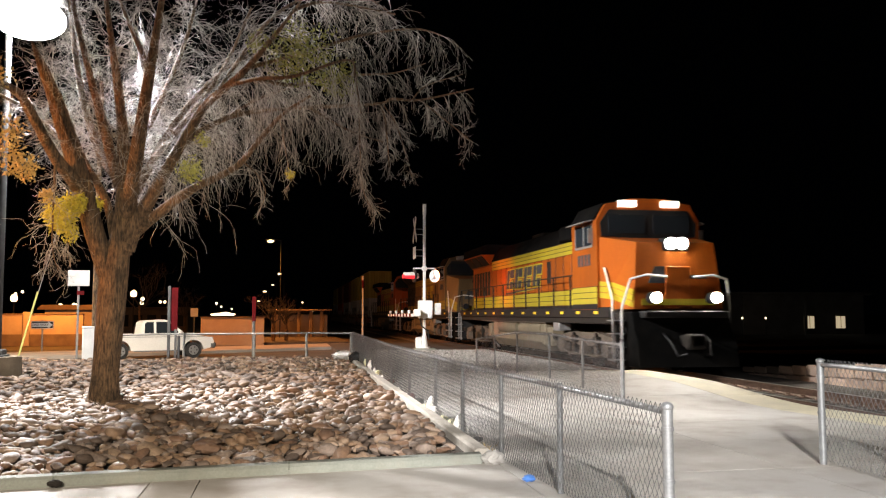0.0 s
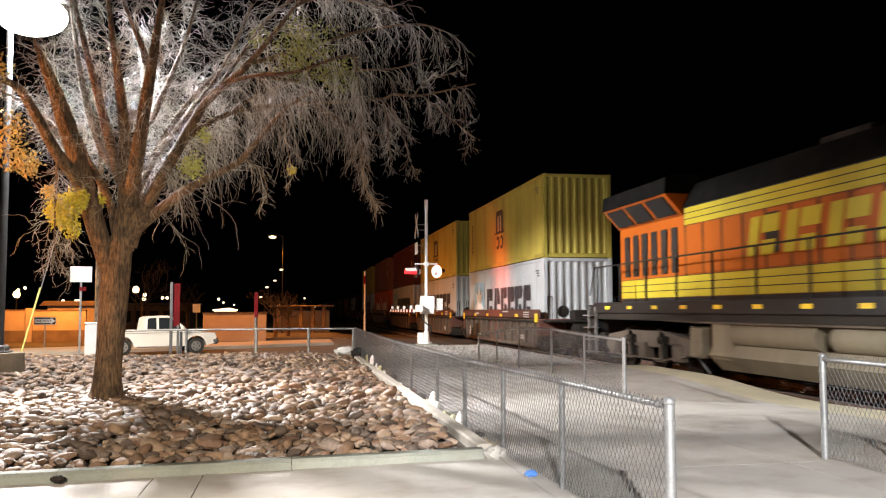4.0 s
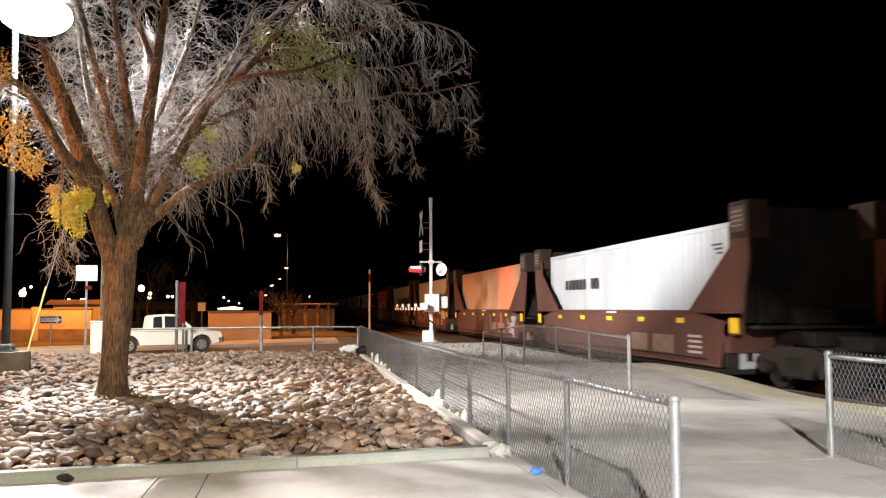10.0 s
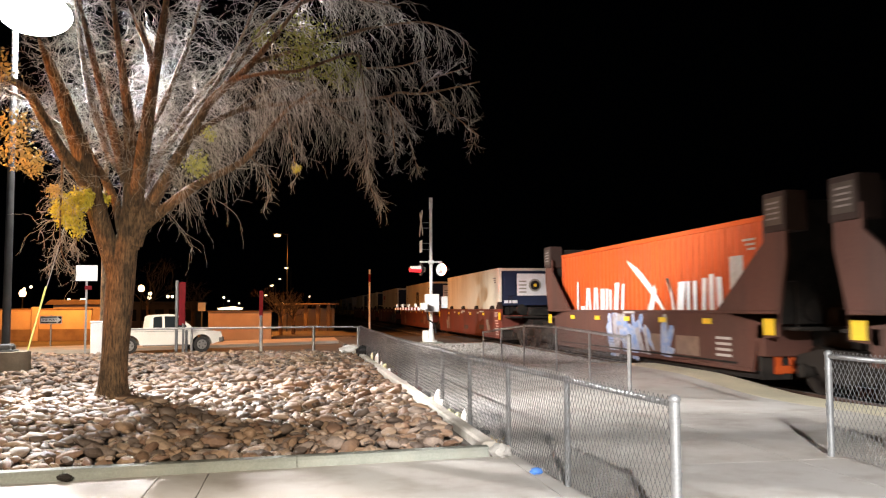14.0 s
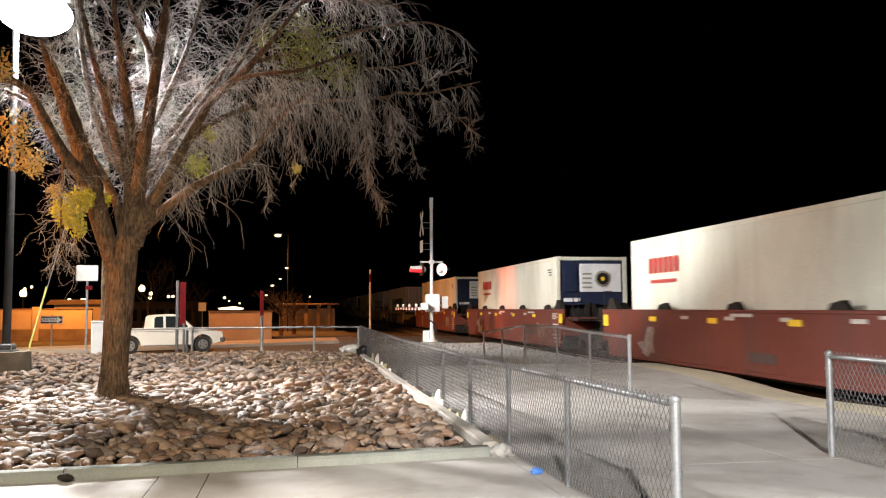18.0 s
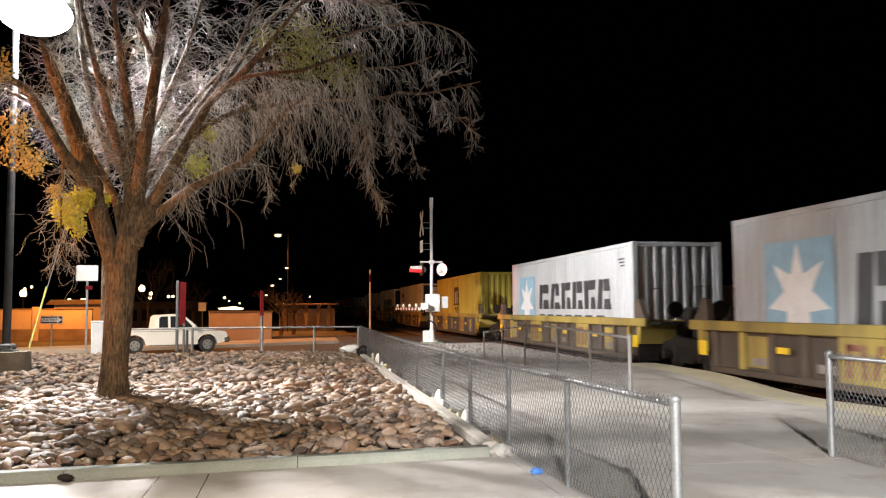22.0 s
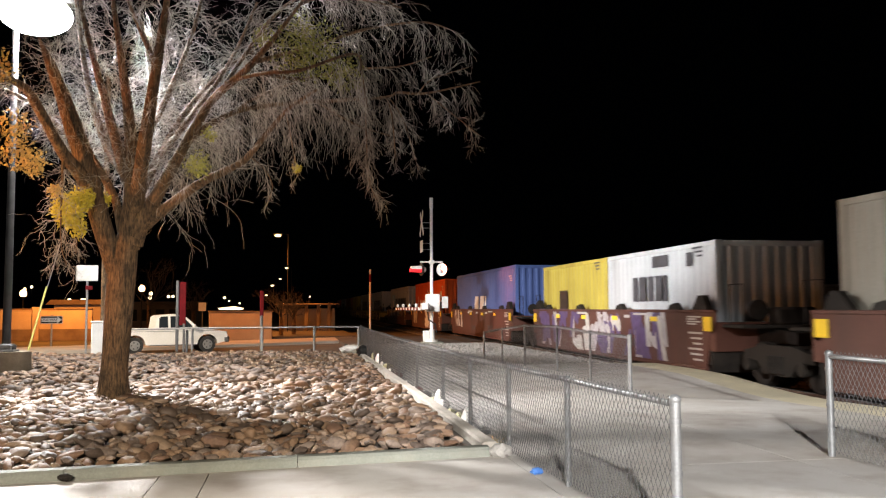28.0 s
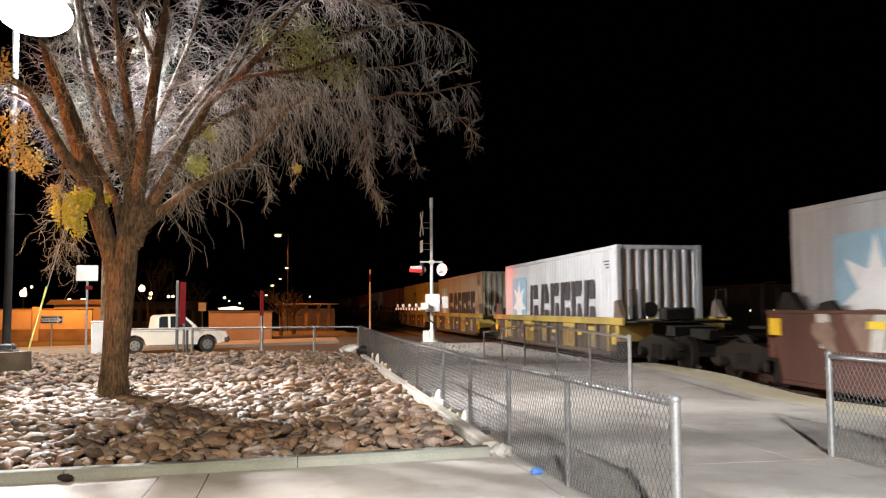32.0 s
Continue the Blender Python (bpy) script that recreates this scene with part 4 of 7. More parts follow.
def corrugated(length, height, depth, pitch):
    """A folded steel sheet: along y from 0 to length, z from 0 to height, folds towards +x; closed behind."""
    n = int(length / pitch)
    p = length / n
    line = []
    for i in range(n):
        y = i * p
        line += [(0.0, y), (0.0, y + 0.30 * p), (depth, y + 0.45 * p), (depth, y + 0.85 * p)]
    line += [(0.0, length)]
    m = len(line)
    v = [(a, y, z) for z in (0, height) for a, y in line]
    f = [(i, i + 1, m + i + 1, m + i) for i in range(m - 1)]
    v += [(depth + 0.02, 0, 0), (depth + 0.02, length, 0), (depth + 0.02, 0, height), (depth + 0.02, length, height)]
    k = 2 * m
    f += [(k, k + 2, k + 3, k + 1), (0, m, k + 2, k), (m - 1, k + 1, k + 3, 2 * m - 1)]
    return Build().add(v, f)


def plate(outline, thick=0.006):
    """A flat shape on the near side, y and z rows."""
    return Build().prism(outline, "x", -thick, 0)


def rect(y0, z0, y1, z1):
    return [(y0, z0), (y1, z0), (y1, z1), (y0, z1)]


def logo_blocks(side, kind, L, parent):
    """Plain shapes in the place of lettering, on the near side. Each is one piece."""
    x = -CW - 0.004

    def put(name, outline, material, thick=0.006):
        part(name, plate(outline, thick), material, parent, place=pose(x, 0, 0))

    if kind in ("star", "star_text", "bars"):
        # six groups of dark bars and a pale blue square with a star
        y, lo, hi = (8.55, 0.75, 2.02) if kind != "star_text" else (8.45, 1.16, 2.0)
        for w, lean, bar in ((1.14, 0.10, 0.52), (1.09, 0.22, 0.40), (0.92, 0.0, 0.58), (0.98, 0.05, 0.46), (0.92, -0.05, 0.55), (1.06, 0.12, 0.48)):
            b, m = y - w, lo + (hi - lo) * bar
            put("logo_bar", [(y, lo), (y - lean, hi), (y - lean - 0.34, hi), (y - 0.34, lo)], LOGO_DARK)
            put("logo_bar", [(y - 0.40 - lean, m + 0.10), (y - 0.40 - lean, hi), (b + lean, hi), (b + 0.06, m + 0.10)], LOGO_DARK)
            put("logo_bar", [(y - 0.52, lo), (y - 0.56, m - 0.12), (b + 0.10, m - 0.12), (b - 0.02, lo)], LOGO_DARK)
            y -= w + 0.16
        if kind == "star_text":
            for i in range(7):
                put("logo_block", rect(8.4 - 0.95 * i - 0.62, 0.55, 8.4 - 0.95 * i, 0.98), LOGO_DARK)
        if kind != "bars":
            put("logo_square", rect(9.05, 0.45, 11.05, 2.35), LOGO_BLUE, 0.004)
            star = []
            for i in range(14):
                r = 0.92 if i % 2 == 0 else 0.42
                w = math.pi / 2 + math.pi * i / 7
                star.append((10.05 + r * math.cos(w), 1.38 + r * math.sin(w)))
            put("logo_star", star, LOGO_WHITE, 0.009)
    elif kind == "small":
        for i in range(9):
            if i != 6:
                put("logo_block", rect(10.6 - 0.33 * i - 0.26, 1.75, 10.6 - 0.33 * i, 2.05), LOGO_DARK)
    elif kind in ("gate", "gate_big"):
        c, k = (6.15, 1.0) if kind == "gate" else (5.9, 1.05)
        put("logo_block", [(c - 0.60 * k, 1.36), (c + 0.60 * k, 1.36), (c + 0.60 * k, 2.20), (c + 0.52 * k, 2.32), (c - 0.44 * k, 2.32), (c - 0.60 * k, 2.18)], LOGO_BROWN)
        for q in (-0.2, 0.2):
            put("logo_slot", [(c + (q - 0.09) * k, 1.45), (c + (q + 0.09) * k, 1.45), (c + (q + 0.09) * k, 2.06), (c + q * k, 2.14), (c + (q - 0.09) * k, 2.06)], LOGO_PALE, 0.010)
        put("logo_foot", rect(c - 0.74 * k, 1.36, c + 0.74 * k, 1.44), LOGO_BROWN, 0.012)
        for q in (-0.31, 0.31):
            ring = [(c + q * k + 0.27 * math.cos(w * math.pi / 8), 1.0 + 0.28 * math.sin(w * math.pi / 8)) for w in range(2, 15)]
            put("logo_ring", ring + [(c + q * k + 0.14 * math.cos(w * math.pi / 8), 1.0 + 0.15 * math.sin(w * math.pi / 8)) for w in range(14, 1, -1)], LOGO_BROWN)
        for i in range(7):
            put("marking", rect(11.3, 2.2 - 0.2 * i - 0.13, 11.46, 2.2 - 0.2 * i), LOGO_BROWN)
    elif kind == "wave":
        for y, w, h, lean in ((10.7, 0.12, 0.8, 0.02), (10.35, 0.34, 0.16, 0.0), (9.95, 0.15, 0.62, 0.12), (9.62, 0.15, 0.62, -0.1), (9.3, 0.14, 0.62, 0.1), (9.0, 0.14, 0.62, -0.08), (8.7, 0.30, 0.58, 0.02),
                              (8.3, 0.14, 0.58, 0.04), (8.02, 0.14, 0.55, 0.0), (7.7, 0.3, 0.7, 0.1), (7.2, 0.16, 0.66, 0.12), (3.9, 0.34, 0.62, 0.14), (3.4, 0.16, 0.62, 0.02), (3.08, 0.16, 0.62, 0.0),
                              (2.7, 0.18, 0.66, 0.05), (2.36, 0.2, 0.72, 0.0), (2.0, 0.22, 0.66, -0.06)):
            put("logo_bar", [(y, 1.02), (y - lean, 1.06 + 1.15 * h), (y - lean - w, 1.06 + 1.15 * h), (y - w, 1.02)], LOGO_WHITE)
        for bend, a0, a1 in ((0.10, (6.75, 2.42), (4.35, 1.0)), (-0.22, (5.1, 1.75), (6.3, 0.98)), (0.16, (4.4, 1.85), (4.1, 1.05))):
            line = [(a0[0] + (a1[0] - a0[0]) * t, a0[1] + (a1[1] - a0[1]) * t + bend * math.sin(math.pi * t) * 2) for t in [i / 10 for i in range(11)]]
            put("logo_swoosh", line + [(p - 0.16, q - 0.05 - 0.26 * math.sin(math.pi * (0.1 + 0.08 * i))) for i, (p, q) in list(enumerate(line))[::-1]], LOGO_WHITE, 0.008)
        put("marking", rect(1.0, 1.0, 1.5, 2.2), STENCIL)
    elif kind == "slant":
        for i, y in enumerate((7.9, 6.75, 5.7)):
            put("logo_block", [(y, 0.55), (y - 0.95, 0.55), (y - 1.1, 1.75), (y - 0.35, 1.75)] if i < 2 else [(y, 0.55), (y - 0.8, 0.55), (y - 0.8, 0.85), (y - 0.35, 0.85), (y - 0.5, 1.75), (y - 0.3, 1.75)], LOGO_WHITE)
        put("logo_block", rect(4.2, 0.55, 4.6, 0.8), LOGO_WHITE)
    elif kind == "red_mark":
        for i in range(6):
            put("logo_block", rect(11.1 - 0.28 * i - 0.22, 2.02, 11.1 - 0.28 * i, 2.38), LOGO_RED)
        put("logo_block", rect(9.6, 1.78, 11.0, 1.86), LOGO_RED)
    elif kind == "blue_mark":
        put("logo_block", rect(9.9, 2.05, 11.2, 2.25), LOGO_BLUE)
    elif kind == "worn":
        for i, (a, w) in enumerate(((4.3, 0.3), (3.9, 0.42), (3.35, 0.3), (2.95, 0.36), (2.5, 0.2))):
            put("logo_block", rect(a - w, 1.35, a, 1.95), LOGO_DARK)
        put("logo_block", rect(2.2, 2.15, 3.1, 2.42), LOGO_DARK)
        put("logo_block", rect(1.0, 2.1, 1.3, 2.4), LOGO_DARK)
    elif kind == "gate_small":
        put("logo_block", rect(3.2, 0.62, 4.5, 1.0), LOGO_BROWN)
        put("logo_block", rect(3.45, 1.1, 4.25, 1.75), LOGO_BROWN)
    elif kind == "code":
        for i in range(7):
            put("marking", rect(11.45, 2.3 - 0.2 * i - 0.14, 11.62, 2.3 - 0.2 * i), STENCIL)
        put("placard", rect(0.75, 1.35, 1.1, 1.75), REFLECT)
    # small lines of lettering at the front end
    for i in range(3):
        put("marking", rect(0.55, 2.5 - 0.09 * i - 0.04, 1.0 - 0.1 * i, 2.5 - 0.09 * i), STENCIL if kind in ("wave", "slant", "code") else LOGO_DARK)


COLOUR_WORDS = {"yellow": "yellow", "white": "white", "reefer": "cream white refrigerated", "grey": "grey", "maroon": "maroon", "brown": "brown", "red": "red", "tan": "tan", "blue": "blue"}


def container(u, colour, logo, floor, height=2.896, length=CL, reefer=False, label=""):
    m = PAINT[colour]
    H = height
    top = thing("shipping_container", label or COLOUR_WORDS[colour] + " steel shipping container riding on the train", "shipping container", "containers on the train")
    on_train(top, u, floor)
    for sx in (-1, 1):
        part("top_side_rail", shared(("top_side_rail", length, H, sx), m, lambda: Build().box(sx * CW - 0.05 * (sx > 0), 0.1, H - 0.11, sx * CW + 0.05 * (sx < 0), length - 0.1, H - 0.005, 0.008)), m, top)
        part("bottom_side_rail", shared(("bottom_side_rail", length, sx), m, lambda: Build().box(sx * CW - 0.06 * (sx > 0), 0.1, 0.02, sx * CW + 0.06 * (sx < 0), length - 0.1, 0.17, 0.008)), m, top)
        if reefer:
            side = Build().box(min(sx * (CW - 0.01), sx * (CW - 0.06)), 0.15, 0.17, max(sx * (CW - 0.01), sx * (CW - 0.06)), length - 0.15, H - 0.11)
            part("side_panel", side, m, top)
        else:
            part("side_panel", shared(("side_panel", length, H), m, lambda: corrugated(length - 0.3, H - 0.28, 0.027, 0.278)), m, top,
                 place=pose(-CW + 0.008, 0.15, 0.17) if sx < 0 else pose(CW - 0.008, length - 0.15, 0.17, 0, 0, 180))
        for y in (0, length):
            y0, y1 = (0, 0.16) if y == 0 else (length - 0.16, length)
            x0, x1 = (CW - 0.13, CW) if sx > 0 else (-CW, -CW + 0.13)
            part("corner_post", shared(("corner_post", x0, y0, H), m, lambda: Build().box(x0, y0, 0.1, x1, y1, H - 0.1, 0.01)), m, top)
            for z in (0.0, H - 0.12):
                part("corner_casting", shared(("corner_casting", x0, y0, z), m, lambda: Build().box(x0 - 0.003 - 0.03 * (sx > 0), y0 - 0.004, z, x1 + 0.003 + 0.03 * (sx < 0), y1 + 0.004, z + 0.12, 0.012)), m, top)
    part("roof", shared(("roof", length, H), m, lambda: Build().box(-CW + 0.05, 0.1, H - 0.04, CW - 0.05, length - 0.1, H - 0.012)), m, top)
    part("floor", shared(("floor", length), DARKSTEEL, lambda: Build().box(-CW + 0.06, 0.1, 0.1, CW - 0.06, length - 0.1, 0.16)), DARKSTEEL, top)
    for y0, y1 in ((0.01, 0.12), (length - 0.12, length - 0.01)):
        part("end_header", shared(("end_header", y0, H), m, lambda: Build().box(-CW + 0.13, y0, H - 0.12, CW - 0.13, y1, H - 0.01, 0.008)), m, top)
        part("end_sill", shared(("end_sill", y0), m, lambda: Build().box(-CW + 0.13, y0, 0.01, CW - 0.13, y1, 0.15, 0.008)), m, top)
    if reefer:
        unit = part("cooling_unit", Build().box(-CW + 0.14, 0.03, 1.30, CW - 0.14, 0.32, H - 0.13, 0.015), PAINT["navy"], top, "dark blue refrigeration unit")
        part("panel", Build().box(-0.42, -0.012, 1.72, CW - 0.2, 0.03, H - 0.24, 0.012), LOGO_WHITE, unit, "white machinery panel")
        part("fan_guard", Build().tube((0.36, -0.035, 2.16), (0.36, 0.03, 2.16), 0.27, n=18), PAINT["grey"], unit)
        part("fan", Build().tube((0.36, -0.05, 2.16), (0.36, -0.03, 2.16), 0.20, n=18), DARKSTEEL, unit)
        part("hub", Build().tube((0.36, -0.065, 2.16), (0.36, -0.045, 2.16), 0.07, n=12), REFLECT, unit)
        for k in range(4):
            part("grille_bar", Build().box(-0.34, -0.03, 1.84 + 0.15 * k, -0.02, -0.008, 1.90 + 0.15 * k), PAINT["grey"], unit)
        part("label_plate", Build().box(-0.98, -0.006, 1.40, -0.42, 0.03, 1.52), LOGO_WHITE, unit)
        part("access_door", Build().box(-0.98, -0.006, 1.72, -0.50, 0.03, 2.5, 0.01), PAINT["navy"], unit)
        lower_bay = part("lower_bay", Build().box(-CW + 0.14, 0.22, 0.16, CW - 0.14, 0.32, 1.30, 0.01), DARKSTEEL, top, "dark open machinery bay")
        part("compressor", Build().tube((-0.55, 0.12, 0.5), (0.0, 0.12, 0.5), 0.19, n=14).box(-0.4, 0.0, 0.24, -0.1, 0.22, 0.4, 0.02), PAINT["grey"], lower_bay)
        part("control_box", Build().box(0.35, 0.02, 0.62, 0.92, 0.22, 1.18, 0.02), LOGO_WHITE, lower_bay)
        part("cable_coil", Build().pipe([(-0.8, 0.1, 0.9), (-0.6, 0.08, 0.75), (-0.3, 0.1, 0.95), (0.1, 0.08, 0.8), (0.3, 0.1, 0.95)], 0.03), BLACKPAINT, lower_bay)
    else:
        part("front_panel", shared(("front_panel", H), m, lambda: corrugated(2 * CW - 0.28, H - 0.28, 0.045, 0.25)), m, top, place=pose(CW - 0.14, 0.02, 0.16, 0, 0, 90))
    for s in (-1, 1):
        x0, x1 = (0.01, CW - 0.14) if s > 0 else (-CW + 0.14, -0.01)
        door = part("door", shared(("door", s, H, length), m, lambda: Build().box(x0, length - 0.07, 0.16, x1, length - 0.02, H - 0.13, 0.008)), m, top)
        for k in (0.3, 0.72):
            xx = x0 + (x1 - x0) * k
            part("lock_rod", shared(("lock_rod", s, k, H, length), GALV, lambda: Build().tube((xx, length - 0.005, 0.1), (xx, length - 0.005, H - 0.08), 0.018, n=6)), GALV, door)
    logo_blocks(-1, logo, length, top)
    return top


# ---- running gear ----


def bogie(parent, y, axle=0.89, radius=0.42):
    """A two-axle truck with side frames, springs, axles and wheels."""
    tr = part("bogie", shared(("bogie", axle), PAINT["under"], lambda: Build().box(-1.02, -0.28, 0.42, 1.02, 0.28, 0.78, 0.04)), PAINT["under"], parent, place=pose(0, y, 0))

    def side():
        b = Build()
        o = [(-axle - 0.28, 0.52), (-axle - 0.2, 0.68), (-0.45, 0.80), (0.45, 0.80), (axle + 0.2, 0.68), (axle + 0.28, 0.52), (axle - 0.25, 0.50), (0.42, 0.26), (-0.42, 0.26), (-axle + 0.25, 0.50)]
        b.prism(o, "x", -0.07, 0.07)
        return b
    for s in (-1, 1):
        part("side_frame", shared(("side_frame", axle), PAINT["under"], side), PAINT["under"], tr, place=pose(s * 1.02, 0, 0))
        for k in (-0.16, 0.0, 0.16):
            part("spring", shared("spring", DARKSTEEL, lambda: Build().tube((0, 0, 0.3), (0, 0, 0.62), 0.065, n=10)), DARKSTEEL, tr, place=pose(s * 1.1, k, 0))
        for a in (-axle, axle):
            part("bearing", shared("bearing", PAINT["under"], lambda: Build().tube((-0.1, 0, 0), (0.1, 0, 0), 0.12, n=12)), PAINT["under"], tr, place=pose(s * 1.08, a, radius))
    for a in (-axle, axle):
        part("wheelset", shared(("wheelset", radius), DARKSTEEL, lambda: wheelset(radius)), DARKSTEEL, tr, place=pose(0, a, radius))
    return tr


def wheelset(r):
    b = Build().tube((-0.95, 0, 0), (0.95, 0, 0), 0.08, n=10)
    for s in (-1, 1):
        b.tube((s * 0.69, 0, 0), (s * 0.715, 0, 0), r + 0.026, n=24)
        b.tube((s * 0.715, 0, 0), (s * 0.83, 0, 0), r, r * 0.985, n=24)
        b.tube((s * 0.83, 0, 0), (s * 0.86, 0, 0), r * 0.34, n=14)
    return b


# ---- well cars ----


def marks(car, x, rows, material, name="marking", thick=0.005):
    for y0, z0, y1, z1 in rows:
        part(name, plate(rect(y0, z0, y1, z1), thick), material, car, place=pose(x, 0, 0))


def spray(car, x, y0, y1, z0, z1, rng, materials, n):
    """Rounded paint strokes without any lettering."""
    for i in range(n):
        c, d = rng.uniform(y0, y1), rng.uniform(z0, z1)
        w, h = rng.uniform(0.16, 0.42), rng.uniform(0.14, 0.34)
        t = rng.uniform(0, 3.14)
        if i % 3:
            # a leaning stroke with a rounded head
            w, h, lean = rng.uniform(0.09, 0.2), rng.uniform(0.3, 0.55), rng.uniform(-0.35, 0.35)
            lowz, topz = max(z0 - 0.1, d - h), min(z1 + 0.1, d + h)
            part("paint_stroke", plate([(c - w, lowz), (c + w, lowz), (c + w + lean, topz - 0.08), (c + 0.5 * w + lean, topz), (c - 0.6 * w + lean, topz), (c - w + lean, topz - 0.1)], 0.003 + 0.0036 * i / n),
                 materials[i % len(materials)], car, place=pose(x - 0.003, 0, 0))
            continue
        blob = []
        for k in range(14):
            a = 2 * math.pi * k / 14
            r = 1 + 0.28 * math.sin(3 * a + t) + 0.12 * math.sin(5 * a - t)
            blob.append((c + w * r * math.cos(a), max(z0 - 0.15, min(z1 + 0.12, d + h * r * math.sin(a + 0.3 * t)))))
        part("paint_stroke", plate(blob, 0.003 + 0.0012 * i / n * 3), materials[i % len(materials)], car, place=pose(x - 0.003, 0, 0))


def well_car(u0, u1, kind, first, last, rng, paint_on=()):
    """One well between u0 and u1 (container room centred), with the bogie at its front joint, and one behind for the last unit."""
    length = u1 - u0
    words = {"a": "brown articulated double stack well car with ribbed sides", "b": "brown well car with tall bulkhead ends", "c": "maroon solid-sided well car",
             "d": "worn yellow and grey well car with ribbed sides", "e": "brown well car with sprayed paint on its sides"}[kind]
    car = thing("well_car", words, "rail car", "cars of the train")
    on_train(car, u0)
    body = PAINT["wine" if kind == "c" else "ochre" if kind == "d" else "rust"]
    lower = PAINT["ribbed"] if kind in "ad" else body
    # sheets behind the ribs take the darker copy, painted-in shade
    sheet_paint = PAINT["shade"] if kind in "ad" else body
    W = 1.50
    gap = 1.75                                  # from the joint to the well's end
    lo, hi = {"a": (0.22, 1.52), "b": (0.34, 1.44), "c": (0.27, 1.45), "d": (0.22, 1.24), "e": (0.22, 1.45)}[kind]
    y0, y1 = gap, length - gap
    for s in (-1, 1):
        x0, x1 = (W - 0.09, W) if s > 0 else (-W, -W + 0.09)
        xin0, xin1 = (W - 0.16, W - 0.10) if s > 0 else (-W + 0.10, -W + 0.16)
        if kind == "a":
            part("top_chord", Build().box(x0, y0 - 0.25, hi - 0.30, x1, y1 + 0.25, hi, 0.02), body, car)
            part("rail_bar", Build().box(x0, y0, hi - 0.44, x1, y1, hi - 0.37, 0.01), DARKSTEEL, car)
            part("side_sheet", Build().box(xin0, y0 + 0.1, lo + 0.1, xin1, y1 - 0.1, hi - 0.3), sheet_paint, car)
            part("bottom_chord", Build().box(x0, y0 + 0.4, lo, x1, y1 - 0.4, lo + 0.14, 0.02), lower, car)
            ribs, rz = 12, (lo + 0.12, hi - 0.44)
        elif kind == "d":
            part("top_chord", Build().box(x0, y0 - 0.6, hi - 0.20, x1, y1 + 0.6, hi, 0.02), body, car)
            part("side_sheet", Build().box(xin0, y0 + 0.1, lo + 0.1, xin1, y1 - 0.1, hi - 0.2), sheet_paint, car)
            part("bottom_chord", Build().box(x0, y0 + 0.3, lo, x1, y1 - 0.3, lo + 0.13, 0.02), lower, car)
            ribs, rz = 14, (lo + 0.1, hi - 0.2)
        else:
            cut, ext = 0.18, 0.72 if kind == "b" else 0.25
            o = [(y0, hi - 0.5), (y0 + cut, lo), (y1 - cut, lo), (y1, hi - 0.5), (y1 + ext, hi - 0.45), (y1 + ext, hi), (y0 - ext, hi), (y0 - ext, hi - 0.45)]
            part("side_plate", Build().prism(o, "x", x0 + 0.02, x1 - 0.02), body, car)
            part("top_flange", Build().box(x0, y0 - ext, hi - 0.06, x1, y1 + ext, hi + 0.004, 0.01), body, car)
            part("bottom_flange", Build().box(x0, y0 + cut, lo - 0.02, x1, y1 - cut, lo + 0.06, 0.01), lower, car)
            ribs, rz = 0, (0, 0)
        for i in range(ribs):
            y = y0 + 0.5 + (y1 - y0 - 1.0) * i / (ribs - 1)
            r0, r1 = (W - 0.11, W - 0.012) if s > 0 else (-W + 0.012, -W + 0.11)
            me = shared(("rib", kind, s), body if kind == "d" and i % 4 == 0 else lower, lambda: Build().box(r0, -0.075, rz[0], r1, 0.075, rz[1], 0.01))
            part("rib", me, lower, car, place=pose(0, y, 0))
        if kind == "d" and s < 0:
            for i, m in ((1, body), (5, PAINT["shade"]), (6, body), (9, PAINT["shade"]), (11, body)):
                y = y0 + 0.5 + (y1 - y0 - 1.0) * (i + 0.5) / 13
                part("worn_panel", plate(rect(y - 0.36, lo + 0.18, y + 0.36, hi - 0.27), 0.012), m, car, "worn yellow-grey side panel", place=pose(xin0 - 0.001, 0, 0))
                part("marking", plate(rect(y - 0.26, lo + 0.22, y + 0.2, lo + 0.36), 0.008), PATCHLIGHT, car, place=pose(xin0 - 0.014, 0, 0))
        if kind == "d":
            for i in (3, 8):
                y = y0 + 0.5 + (y1 - y0 - 1.0) * (i + 0.5) / 13
                part("side_sign", Build().box(x0 + 0.005, y - 0.52, lo + 0.13, x1 - 0.005, y + 0.52, hi - 0.2), body, car, "yellow sign panel with worn red strokes")
                if s < 0:
                    for k, (dy, w, lean) in enumerate(((0.36, 0.13, 0.0), (0.30, 0.30, 0.0), (-0.02, 0.12, 0.03), (-0.22, 0.12, -0.16))):
                        za, zb = (lo + 0.22, hi - 0.30) if k != 1 else (hi - 0.40, hi - 0.30)
                        part("faded_stroke", plate([(y + dy, za), (y + dy - w, za), (y + dy - w + lean, zb), (y + dy + lean, zb)], 0.004), FADED_RED, car, place=pose(x0 + 0.004, 0, 0))
    part("well_floor", Build().box(-1.4, y0, 0.2, 1.4, y1, 0.29), DARKSTEEL, car)
    for s, y in ((1, y0), (-1, y1)):
        b = Build()
        b.box(-W + 0.02, min(y, y - s * 0.25), 0.62, W - 0.02, max(y, y - s * 0.25), min(hi, 1.2), 0.02)
        part("end_bulkhead", b, body, car)
        # dark sheet added to stand in for the gap's shade over the container end
        part("end_apron", Build().box(-W + 0.04, min(y, y - s * 0.1), 0.2, W - 0.04, max(y, y - s * 0.1), 0.615, 0.01), DARKSTEEL, car)
